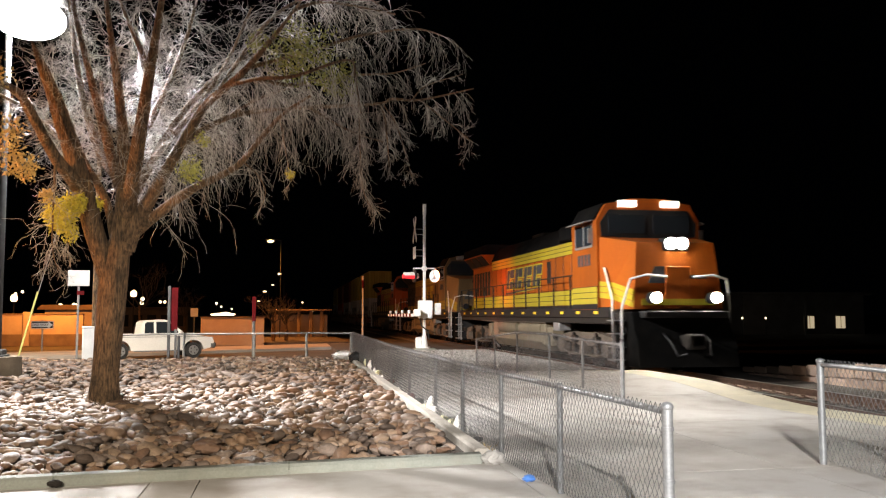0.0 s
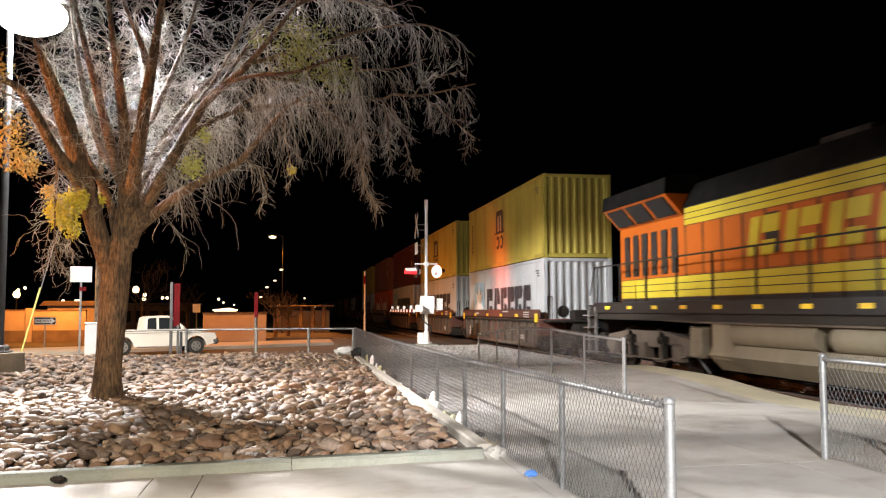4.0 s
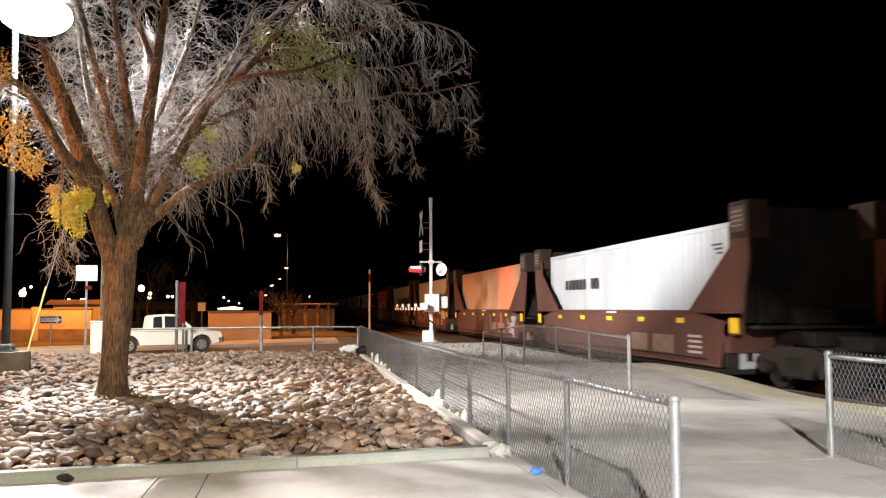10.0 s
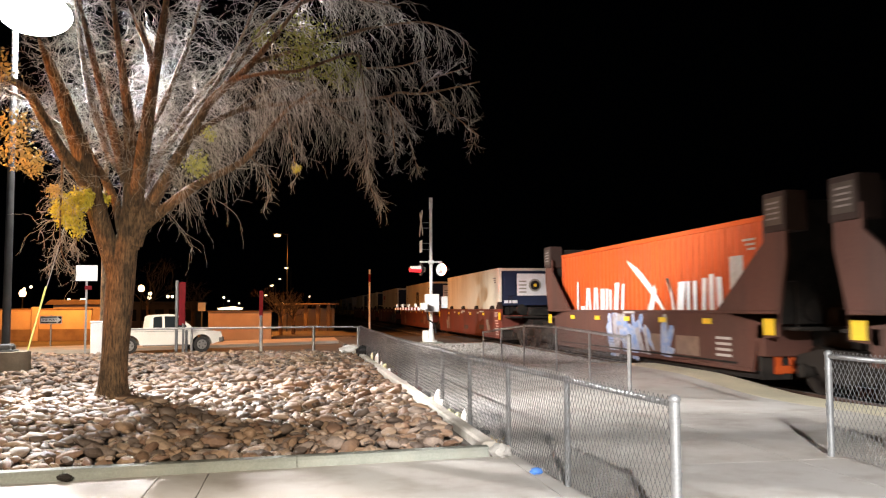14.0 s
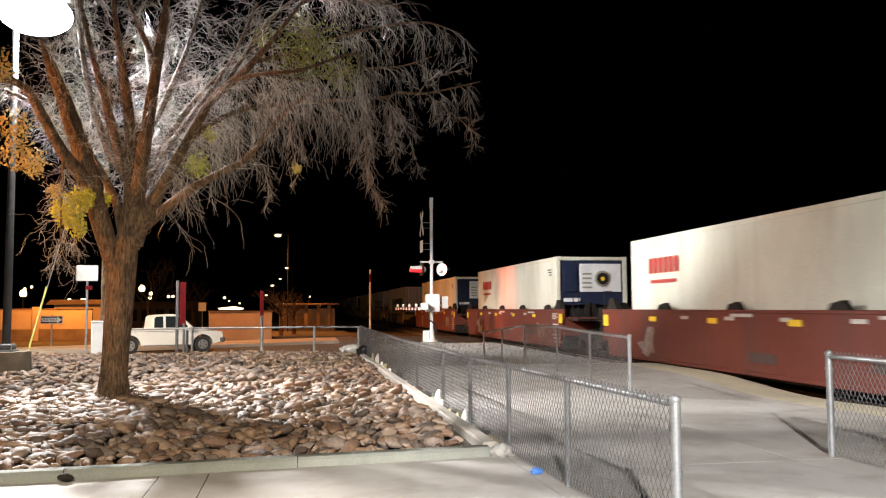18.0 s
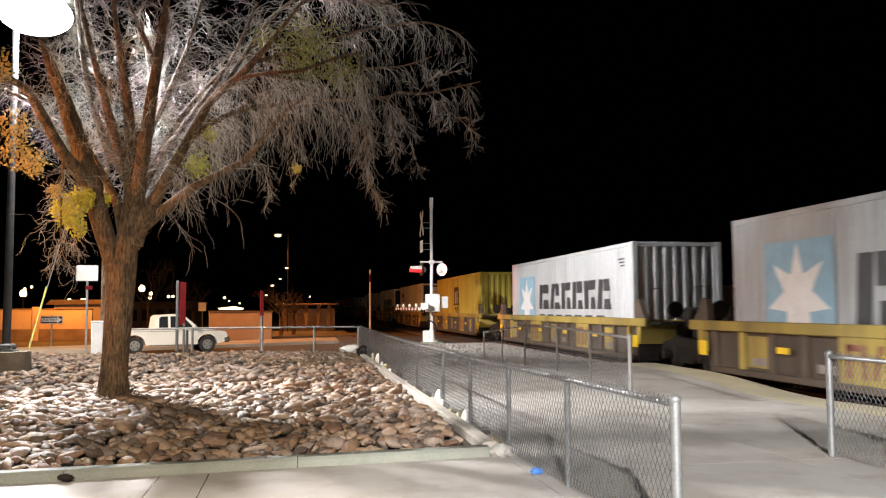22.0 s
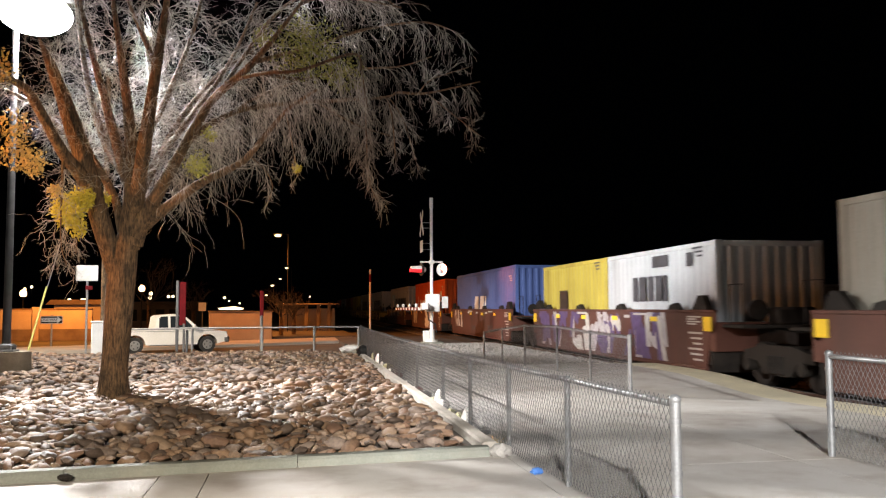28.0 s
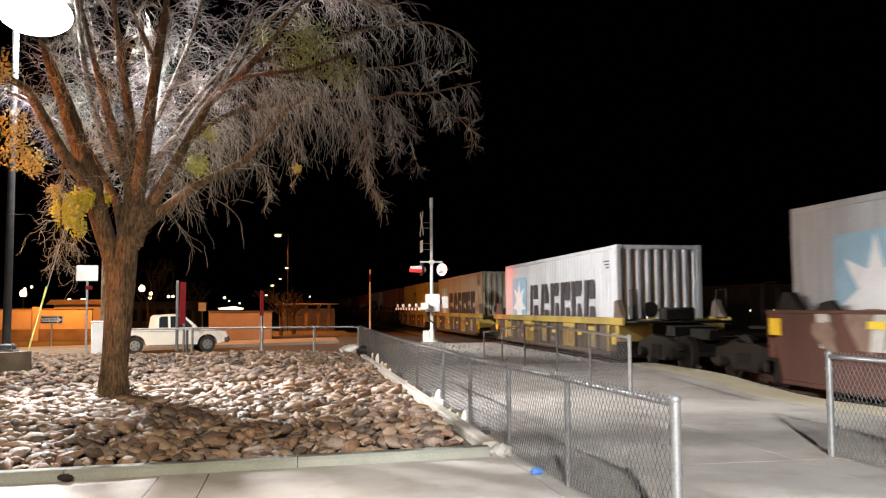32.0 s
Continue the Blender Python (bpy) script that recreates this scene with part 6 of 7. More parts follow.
        part("equipment_box", Build().box(s * 1.2 - 0.2, 5.9, 1.0, s * 1.2 + 0.2, 6.5, 1.42, 0.02), GALV, e)
    # three-axle trucks
    for yc in (4.15, 18.15):
        tr = part("truck_frame", Build().box(-0.9, -2.2, 0.6, 0.9, 2.2, 0.95, 0.05), PAINT["under"], e, place=pose(0, yc, 0))
        for s in (-1, 1):
            o = [(-2.55, 0.55), (-2.45, 0.85), (-1.0, 1.0), (1.0, 1.0), (2.45, 0.85), (2.55, 0.55), (2.2, 0.45), (1.5, 0.72), (0.5, 0.62), (-0.5, 0.62), (-1.5, 0.72), (-2.2, 0.45)]
            part("side_frame", Build().prism(o, "x", s * 1.12 - 0.09, s * 1.12 + 0.09), PAINT["dusty"], tr)
            for a in (-0.92, 0.92):
                part("spring_pack", Build().tube((s * 1.16, a, 0.36), (s * 1.16, a, 0.66), 0.10, n=10).box(s * 1.16 - 0.14, a - 0.26, 0.30, s * 1.16 + 0.14, a + 0.26, 0.37, 0.02), PAINT["dusty"], tr)
                part("damper", Build().tube((s * 1.27, a - 0.34, 0.42), (s * 1.27, a - 0.16, 0.98), 0.045, n=8), DARKSTEEL, tr)
            part("brake_rod", Build().pipe([(s * 1.26, -2.3, 0.50), (s * 1.26, -1.2, 0.36), (s * 1.26, 1.2, 0.36), (s * 1.26, 2.3, 0.50)], 0.028), PAINT["dusty"], tr)
            part("sand_pipe", Build().pipe([(s * 1.18, -2.6, 1.0), (s * 1.18, -2.66, 0.5), (s * 0.85, -2.55, 0.15)], 0.025), GALV, tr)
            for a in (-1.85, 0, 1.85):
                part("axle_box", Build().box(s * 1.17 - 0.14, a - 0.2, 0.34, s * 1.17 + 0.14, a + 0.2, 0.74, 0.04), PAINT["dusty"], tr)
                part("brake_cylinder", Build().tube((s * 1.25, a + 0.5, 0.8), (s * 1.25, a + 0.85, 0.8), 0.1, n=10), PAINT["under"], tr)
        for a in (-1.85, 0, 1.85):
            part("wheelset", shared(("wheelset", 0.53), DARKSTEEL, lambda: wheelset(0.53)), DARKSTEEL, tr, place=pose(0, a, 0.53))
    return e


engine(19.3, "orange", LOGO_DARK, True)
engine(41.9, "fade", PAINT["worn"], False)
engine(64.2, "orange", PAINT["stripe"], False)

# ---- make-up of the train ----
rngt = random.Random(3)
FLOOR_A, FLOOR = 0.39, 0.30
for i, (u, up, down, mark) in enumerate(((90.5, "yellow", "white", "gate"), (106.05, "yellow", "white", "gate"), (121.6, "maroon", "white", "code"),
                                         (137.15, "brown", "red", "code"), (152.8, "yellow", "white", "gate"))):
    well_car(u - 1.7, u + 13.9, "a", i == 0, i == 4, rngt)
    container(u, down, "wave" if down == "red" else "star", FLOOR_A)
    container(u, up, mark, FLOOR_A + 2.9)
for i, (u, c, mark) in enumerate(((172.6, "white", "small"), (187.9, "tan", "none"), (203.5, "white", "bars"), (219.1, "white", "star"), (234.4, "red", "wave"))):
    on = {1: [(2.2, 6.8, 0.5, 1.2, (SPRAY_TAN, SPRAY_WHITE), 5)], 3: [(9.5, 12.5, 0.4, 1.2, (SPRAY_WHITE, PATCHLIGHT), 16), (3.0, 5.5, 0.7, 1.2, (SPRAY_TAN, PATCHLIGHT), 9)],
          4: [(5.0, 9.0, 0.35, 1.25, (SPRAY_BLUE, SPRAY_WHITE, SPRAY_BLUE), 26)], 2: [(6.0, 12.5, 0.75, 1.08, (SPRAY_TAN, PATCHLIGHT, PATCH), 26), (2.0, 3.2, 1.02, 1.32, (STENCIL, SPRAY_WHITE), 7)]}.get(i, [])
    well_car(u - 1.6, u + 13.9, "b", i == 0, i == 4, rngt, on)
    container(u, c, mark, FLOOR)
for i, (u, mark) in enumerate(((255.2, "none"), (273.5, "gate_big"), (291.7, "red_mark"), (310.2, "red_mark"), (328.3, "blue_mark"))):
    well_car(u - 3.0, u + 15.1, "c", True, i == 4, rngt, [(3.6, 4.2, 0.6, 0.9, (SPRAY_TAN, PATCHLIGHT), 3), (13.2, 14.0, 0.5, 0.95, (PATCHLIGHT, SPRAY_TAN), 4)])
    container(u, "reefer", mark, FLOOR, reefer=True)
for i, (u, c, mark, reef) in enumerate(((349.6, "white", "star", False), (366.8, "white", "star_text", False), (385.0, "yellow", "gate_big", False), (403.6, "reefer", "red_mark", True), (420.5, "reefer", "star", True))):
    well_car(u - 2.5, u + 14.75, "d", True, i == 4, rngt)
    container(u, c, mark, FLOOR, reefer=reef)
for i, (u, c, mark) in enumerate(((440.8, "grey", "star"), (457.0, "", ""), (473.0, "blue", "slant"), (489.0, "red", "wave"), (505.1, "white", "star"))):
    on = {0: [(4.5, 8.5, 0.8, 1.35, (SPRAY_TAN, STENCIL), 10)], 1: [(3.2, 13.5, 0.4, 1.35, (SPRAY_WHITE, SPRAY_PURPLE, STENCIL, SPRAY_PURPLE), 54)],
          2: [(11.2, 13.6, 0.7, 1.3, (STENCIL, SPRAY_TAN), 12)], 3: [(4.4, 7.6, 0.35, 1.35, (LOGO_WHITE, SPRAY_WHITE, LOGO_WHITE), 34), (11.5, 13.4, 0.6, 1.3, (SPRAY_WHITE, STENCIL), 12)],
          4: [(3.5, 13.0, 0.95, 1.35, (SPRAY_TAN, STENCIL, SPRAY_TAN), 30)]}[i]
    well_car(u - 1.9, u + 14.1, "e", i == 0, i == 4, rngt, on)
    if i == 1:
        container(u, "white", "worn", FLOOR, height=2.591, length=6.058, label="white twenty foot shipping container with worn dark lettering")
        container(u + 6.13, "yellow", "gate_small", FLOOR, height=2.591, length=6.058, label="yellow twenty foot shipping container on the train")
    else:
        container(u, c, mark, FLOOR)
tail = (("white", "star"), ("grey", "star"), ("yellow", "gate_big"), ("brown", "code"), ("white", "star"), ("red", "wave"), ("maroon", "code"), ("tan", "code"), ("white", "star"))
for i, (c, mark) in enumerate(tail):
    u = 525.4 + 16.6 * i
    well_car(u - 2.2, u + 14.4, "d" if i < 3 else "e", True, i in (2, 8), rngt)
    container(u, c, mark, FLOOR)

# ---- yard lamp, poles and signs ----
SIGNRED = surface("sign_red", (0.15, 0.010, 0.014), (0.11, 0.010, 0.012), 4, 0.8, 0, 0.05, 40, shine=0.08)
SIGNYELLOW = surface("guard_yellow", (0.60, 0.55, 0.14), (0.5, 0.45, 0.12), 4, 0.5, 0, 0.05, 40)
GREYPAINT = surface("grey_paint", (0.13, 0.13, 0.135), (0.10, 0.10, 0.105), 4, 0.6, 0.0, 0.05, 40, (0.2, 0.18, 0.16), 2, 0.4)
FOOTING = surface("tan_concrete", (0.30, 0.25, 0.19), (0.22, 0.18, 0.14), 3, 0.9, 0, 0.3, 50, (0.14, 0.11, 0.08), 2, 0.5)
YARDPAINT = surface("dark_pole_paint", (0.05, 0.05, 0.052), (0.035, 0.035, 0.037), 4, 0.8, 0.0, 0.05, 40)
BULB = glow("white_lamp_glow", (1.0, 0.98, 0.95), 40)
SODIUMGLOW = glow("amber_lamp_glow", (1.0, 0.60, 0.30), 7.0)
FARGLOW = glow("far_lamp_glow", (1.0, 0.74, 0.46), 4.5)
REDGLOW = glow("red_signal_glow", (1.0, 0.03, 0.04), 0.9)

yard = thing("yard_lamp", "tall grey pole lamp with a bright white head", "lamp", place=(-5.95, 18.9, 0.0))
part("pedestal", Build().tube((0, 0, -0.1), (0, 0, 0.56), 0.50, 0.48, n=20), FOOTING, yard, "round tan concrete footing")
part("base_plate", Build().box(-0.2, -0.2, 0.56, 0.2, 0.2, 0.60, 0.01).box(-0.15, -0.15, 0.60, 0.15, 0.15, 0.72, 0.03), GREYPAINT, yard)
for a in (-0.14, 0.14):
    for b in (-0.14, 0.14):
        part("bolt", Build().tube((a, b, 0.6), (a, b, 0.68), 0.018, n=6), GALV, yard)
part("pole", Build().tube((0, 0, 0.7), (0, 0, 8.3), 0.085, 0.06, n=16), YARDPAINT, yard)
part("arm", Build().pipe([(0, 0, 8.2), (0.2, -0.15, 8.3), (0.5, -0.4, 8.3)], 0.045, 8), GREYPAINT, yard)
head = part("lamp_head", Build().box(-0.2, -0.6, 8.14, 1.1, 0.35, 8.34, 0.05), YARDPAINT, yard)
# glowing ball far larger than a lens, giving the lamp's glare a shape
part("lens", Build().ball((0.42, -0.12, 7.72), 0.74, 24, 0.56, 12), BULB, head, "oversized white lens standing in for the lamp's glare")

util = thing("utility_pole", "grey utility pole behind the cobbles", "pole", place=(-6.01, 28.08, -0.3))
part("pole", Build().tube((0, 0, -0.1), (0, 0, 9.2), 0.09, 0.07, n=14), BARK, util)
part("conduit", Build().tube((0.17, -0.05, 0.0), (0.17, -0.05, 3.1), 0.03, n=8), WHITEPAINT, util)
part("guy_wire", Build().tube((-0.95, -4.4, 0.45), (-0.05, -0.1, 8.8), 0.012, n=6), GALV, util)
part("guy_guard", Build().tube((-0.96, -4.43, 0.40), (-0.755, -3.46, 2.35), 0.026, n=10), SIGNYELLOW, util, "yellow plastic guy wire guard")

cab1 = thing("utility_cabinet", "slim white utility marker cabinet", "cabinet", place=(-5.88, 26.75, -0.1))
part("body", Build().box(-0.16, -0.12, 0, 0.17, 0.12, 1.12, 0.02), WHITEPAINT, cab1)
part("lid", Build().box(-0.18, -0.14, 1.12, 0.19, 0.14, 1.18, 0.02), WHITEPAINT, cab1)


def post_sign(name, label, foot, top, sign, material, post_r=0.03):
    s = thing(name, label, "sign", place=foot)
    part("post", Build().box(-post_r, -post_r * 0.6, -0.1, post_r, post_r * 0.6, top - foot[2], 0.006), GALV, s)
    w, h, z = sign
    p = part("sign_plate", Build().box(-w / 2, -0.04, z - foot[2] - h / 2, w / 2, -0.025, z - foot[2] + h / 2, 0.004), material, s)
    return s, p


sw, plate1 = post_sign("street_sign", "blank white sign on a steel post", (-6.24, 26.9, -0.1), 2.75, (0.62, 0.47, 2.52), WHITEPAINT)
part("placard", Build().box(-0.04, -0.045, 2.12, 0.16, -0.03, 2.24), SIGNRED, sw)
one, plate2 = post_sign("one_way_sign", "black one way sign with a white arrow", (-10.63, 39.6, -0.28), 1.2, (0.92, 0.34, 0.98), BLACKPAINT)
z0 = 0.98 + 0.28
for x0, x1, za, zb in ((-0.455, 0.455, z0 + 0.145, z0 + 0.165), (-0.455, 0.455, z0 - 0.165, z0 - 0.145), (-0.455, -0.435, z0 - 0.145, z0 + 0.145), (0.435, 0.455, z0 - 0.145, z0 + 0.145)):
    part("border", Build().box(x0, -0.046, za, x1, -0.041, zb), WHITEPAINT, plate2)
part("arrow", Build().prism([(-0.42, z0 - 0.09), (0.24, z0 - 0.09), (0.24, z0 - 0.15), (0.43, z0), (0.24, z0 + 0.15), (0.24, z0 + 0.09), (-0.42, z0 + 0.09)], "y", -0.047, -0.041), LOGO_WHITE, plate2)
txt = bpy.data.curves.new("one_way_text", "FONT")
txt.body, txt.size, txt.extrude, txt.align_x, txt.align_y = "ONE WAY", 0.15, 0.002, "CENTER", "CENTER"
txt.materials.append(BLACKPAINT)
tx = new("lettering", txt)
tx.parent, tx.matrix_basis = plate2, pose(-0.09, -0.051, z0, 90, 0, 0)

b1 = thing("marker_post", "grey post with a tall narrow red sheet", "marker", "marker posts", place=(-3.83, 28.55, -0.2))
part("post", Build().box(-0.045, -0.045, -0.1, 0.045, 0.045, 2.55, 0.01), GREYPAINT, b1)
part("red_sheet", Build().box(0.06, -0.03, 1.1, 0.27, 0.03, 2.5, 0.008), SIGNRED, b1, "dark red sheet")
part("second_post", Build().box(0.18, -0.04, -0.1, 0.25, 0.04, 1.15, 0.008), GREYPAINT, b1)
b2 = thing("marker_post", "slim post with a red upper half", "marker", "marker posts", place=(-1.12, 28.05, -0.2))
part("post", Build().tube((0, 0, -0.1), (0, 0, 1.4), 0.05, n=10), GREYPAINT, b2)
part("red_sheet", Build().box(-0.06, -0.03, 1.38, 0.06, 0.03, 2.2, 0.008), SIGNRED, b2, "red sheet")
b3 = thing("bollard", "short grey steel bollard at the street", "bollard", place=(-3.52, 28.6, -0.2))
part("body", Build().tube((0, 0, -0.1), (0, 0, 0.9), 0.045, n=10), GREYPAINT, b3)
part("cap", Build().ball((0, 0, 0.9), 0.045, 10), GREYPAINT, b3)
ys = thing("street_sign", "square amber sign plate on a thin post", "sign", place=(-6.63, 62.2, -0.42))
part("post", Build().tube((0, 0, -0.1), (0, 0, 2.2), 0.03, n=8), GREYPAINT, ys)
part("sign_plate", Build().box(-0.26, -0.05, 1.7, 0.26, -0.03, 2.3, 0.004), WHITEPAINT, ys)

# ---- white pickup ----
CARWHITE = surface("car_white", (0.80, 0.79, 0.76), (0.75, 0.74, 0.71), 1, 0.3, 0, 0.0, 40)
RUBBER = surface("tyre_rubber", (0.02, 0.02, 0.02), (0.03, 0.03, 0.03), 8, 0.85, 0, 0.2, 40)
ALLOY = surface("wheel_alloy", (0.55, 0.55, 0.55), (0.45, 0.45, 0.45), 8, 0.35, 0.8, 0.05, 40)
BUMPER = surface("bumper_grey", (0.16, 0.16, 0.165), (0.11, 0.11, 0.11), 4, 0.5, 0, 0.05, 40)
HEADLAMP = pane_material("headlamp_glass", (0.5, 0.5, 0.5), 0.1)
TAIL = surface("tail_red", (0.35, 0.02, 0.02), (0.3, 0.02, 0.02), 4, 0.3, 0, 0, 40)
PICKUP_AT = pose(-6.53, 34.43, -0.28, 0, 0, 19.0)
PICKUP_WAY = Vector((math.cos(radians(19.0)), math.sin(radians(19.0)), 0))


def arch(cx, r, n=8):
    """A wheel opening in a side outline, from back to front."""
    return [(cx - r * math.cos(math.pi * i / n), 0.34 + r * math.sin(math.pi * i / n)) for i in range(n + 1)]


def make_pickup():
    """Length along x, the rear axle at x = 0, the near side at negative y."""
    car = thing("pickup_truck", "white extended cab pickup truck waiting in the street", "pickup truck")
    car.matrix_basis = PICKUP_AT
    W = 0.83
    low = [(-1.12, 0.42), (-0.45, 0.36)] + arch(0, 0.43) + [(0.6, 0.34), (2.4, 0.34)] + arch(2.95, 0.43) + [(3.42, 0.36), (3.78, 0.46), (3.80, 0.72), (3.70, 0.86),
           (3.2, 0.95), (2.35, 1.00), (0.78, 1.01), (0.76, 0.98), (-1.14, 0.98)]
    part("lower_body", Build().prism(low, "y", -W, W), CARWHITE, car)
    cabs = [(0.80, 1.0), (0.86, 1.50), (0.98, 1.58), (1.75, 1.62), (1.98, 1.57), (2.62, 1.0)]
    b = Build()
    v = [(x, s * (W - 0.02 - 0.13 * (z - 1.0) / 0.6), z) for s in (-1, 1) for x, z in cabs]
    n = len(cabs)
    b.add(v, [tuple(range(n)), tuple(range(2 * n - 1, n - 1, -1))] + [(i, n + i, n + (i + 1) % n, (i + 1) % n) for i in range(n)])
    cab = part("cab", b, CARWHITE, car)

    def side_pane(name, outline, s):
        vs = [(x, s * (W - 0.012 - 0.13 * (z - 1.0) / 0.6), z) for x, z in outline]
        vs += [(x, y - s * 0.02, z) for x, y, z in vs]
        k = len(outline)
        part(name, Build().add(vs, [tuple(range(k)), tuple(range(2 * k - 1, k - 1, -1))] + [(i, k + i, k + (i + 1) % k, (i + 1) % k) for i in range(k)]), WINDOW, cab)
    for s in (-1, 1):
        side_pane("rear_window", [(0.95, 1.06), (0.97, 1.46), (1.05, 1.52), (1.32, 1.53), (1.32, 1.06)], s)
        side_pane("door_window", [(1.42, 1.06), (1.42, 1.53), (1.85, 1.53), (1.96, 1.48), (2.38, 1.06)], s)
        door = part("door", Build().prism([(1.38, 0.42), (2.34, 0.42), (2.36, 0.99), (1.38, 0.99)], "y", s * W - 0.006, s * W + 0.006), CARWHITE, car)
        part("handle", Build().box(1.46, s * (W + 0.015) - 0.012, 0.86, 1.62, s * (W + 0.015) + 0.012, 0.89, 0.005), CARWHITE, door)
        part("mirror", Build().box(2.30, s * (W + 0.1) - 0.09, 1.03, 2.42, s * (W + 0.1) + 0.09, 1.18, 0.02), CARWHITE, car)
        part("side_trim", Build().box(-1.1, s * (W + 0.006) - 0.006, 0.90, 3.4, s * (W + 0.006) + 0.006, 0.915), BUMPER, car)
        part("rocker", Build().box(0.55, s * (W - 0.03) - 0.03, 0.30, 2.42, s * (W - 0.03) + 0.03, 0.36, 0.01), BUMPER, car)
        part("headlamp", Build().box(3.62, s * 0.68 - 0.13, 0.72, 3.78, s * 0.68 + 0.13, 0.88, 0.03), HEADLAMP, car)
        part("tail_lamp", Build().box(-1.16, s * 0.75 - 0.07, 0.62, -1.1, s * 0.75 + 0.07, 0.92, 0.01), TAIL, car)
        part("bed_rail", Build().box(-1.12, s * 0.77 - 0.06, 0.97, 0.76, s * 0.77 + 0.06, 1.02, 0.012), CARWHITE, car)
    ws = [(2.58, 1.03), (1.99, 1.55)]
    part("windscreen", Build().add([(ws[0][0] + 0.012, -0.72, ws[0][1]), (ws[0][0] + 0.012, 0.72, ws[0][1]), (ws[1][0] + 0.012, 0.62, ws[1][1]), (ws[1][0] + 0.012, -0.62, ws[1][1]),
                                    (ws[0][0] - 0.03, -0.72, ws[0][1]), (ws[0][0] - 0.03, 0.72, ws[0][1]), (ws[1][0] - 0.03, 0.62, ws[1][1]), (ws[1][0] - 0.03, -0.62, ws[1][1])],
                                   [(0, 1, 2, 3), (7, 6, 5, 4), (0, 4, 5, 1), (1, 5, 6, 2), (2, 6, 7, 3), (3, 7, 4, 0)]), WINDOW, cab)
    part("front_bumper", Build().box(3.62, -0.84, 0.40, 3.90, 0.84, 0.66, 0.06), BUMPER, car)
    part("rear_bumper", Build().box(-1.28, -0.8, 0.42, -1.12, 0.8, 0.60, 0.03), BUMPER, car)
    part("grille", Build().box(3.76, -0.5, 0.68, 3.82, 0.5, 0.84, 0.01), BUMPER, car)
    wheels = []
    for x in (0.0, 2.95):
        for s in (-1, 1):
            w = part("wheel", Build().tube((0, -0.1, 0), (0, 0.1, 0), 0.335, n=24), RUBBER, car, place=pose(x, s * 0.74, 0.335))
            part("rim", Build().tube((0, s * 0.085, 0), (0, s * 0.112, 0), 0.215, 0.2, n=20), ALLOY, w)
            for k in range(5):
                a = 2 * math.pi * k / 5
                part("rim_opening", Build().tube((0.13 * math.cos(a), s * 0.105, 0.13 * math.sin(a)), (0.13 * math.cos(a), s * 0.116, 0.13 * math.sin(a)), 0.035, n=8), BUMPER, w)
            wheels.append((w, x, s))
    return car, wheels


pickup, pickup_wheels = make_pickup()
pickup.scale = (0.93, 0.93, 0.93)

# ---- walls and buildings beyond the street ----
wall = thing("street_wall", "tan stucco street wall in amber light", "wall", kind="structure")
part("panel", Build().box(-5.1, 51.4, -0.42, -1.45, 51.75, 1.22, 0.02), STUCCO, wall)
part("coping", Build().box(-5.15, 51.35, 1.22, -1.40, 51.8, 1.29, 0.02), DARKSTUCCO, wall)
low = thing("boundary_wall", "low amber-lit stucco boundary wall with dark pillars", "wall", kind="structure")
for i in range(9):
    x0 = -42 + 3.35 * i
    part("panel", Build().box(x0 + 0.2, 53.3, -0.42, x0 + 3.15, 53.55, 1.42, 0.02), STUCCO, low)
    part("pillar", Build().box(x0 - 0.2, 53.2, -0.42, x0 + 0.2, 53.65, 1.6, 0.03), DARKSTUCCO if i % 2 else STUCCO, low)
    part("plinth", Build().box(x0 + 0.2, 53.22, -0.42, x0 + 3.15, 53.3, 0.28, 0.015), DARKSTUCCO, low)
    part("coping", Build().box(x0 + 0.2, 53.25, 1.42, x0 + 3.15, 53.6, 1.5, 0.015), DARKSTUCCO, low)
kiosk = thing("gate_house", "small flat-roofed stucco building behind the wall", "building")
part("wall", Build().box(-15.2, 57.0, -0.42, -12.3, 60.0, 1.75, 0.02), STUCCO, kiosk)
part("roof", Build().prism([(-15.6, 1.75), (-11.9, 1.75), (-12.2, 2.05), (-15.3, 2.05)], "y", 56.6, 60.4), DARKSTUCCO, kiosk)
DARKWALL = surface("dark_building", (0.14, 0.12, 0.10), (0.10, 0.085, 0.07), 1.0, 0.9, 0, 0.3, 40)
shed = thing("street_building", "low dark building under distant lamps", "building")
part("wall", Build().box(-17.5, 84, -0.42, -9.5, 90, 1.9, 0.03), DARKWALL, shed)
part("roof", Build().box(-17.9, 83.6, 1.9, -9.1, 90.4, 2.15, 0.04), DARKWALL, shed)
for i in range(6):
    w = part("window", Build().box(-17.0 + 1.25 * i, 83.94, 0.3, -16.2 + 1.25 * i, 84.02, 1.4), WINDOW, shed)
    part("frame", Build().box(-17.06 + 1.25 * i, 83.9, 0.22, -16.14 + 1.25 * i, 83.97, 0.3), DARKSTUCCO, w)
WARMPANE = glow("lit_window_glow", (1.0, 0.80, 0.50), 0.55)
far = thing("far_building", "dark low building with two lit windows across the tracks", "building")
part("wall", Build().box(39.5, 68.6, -0.42, 51.5, 78.0, 3.1, 0.03), DARKWALL, far)
part("roof", Build().box(39.0, 68.1, 3.1, 52.0, 78.5, 3.35, 0.05), DARKWALL, far)
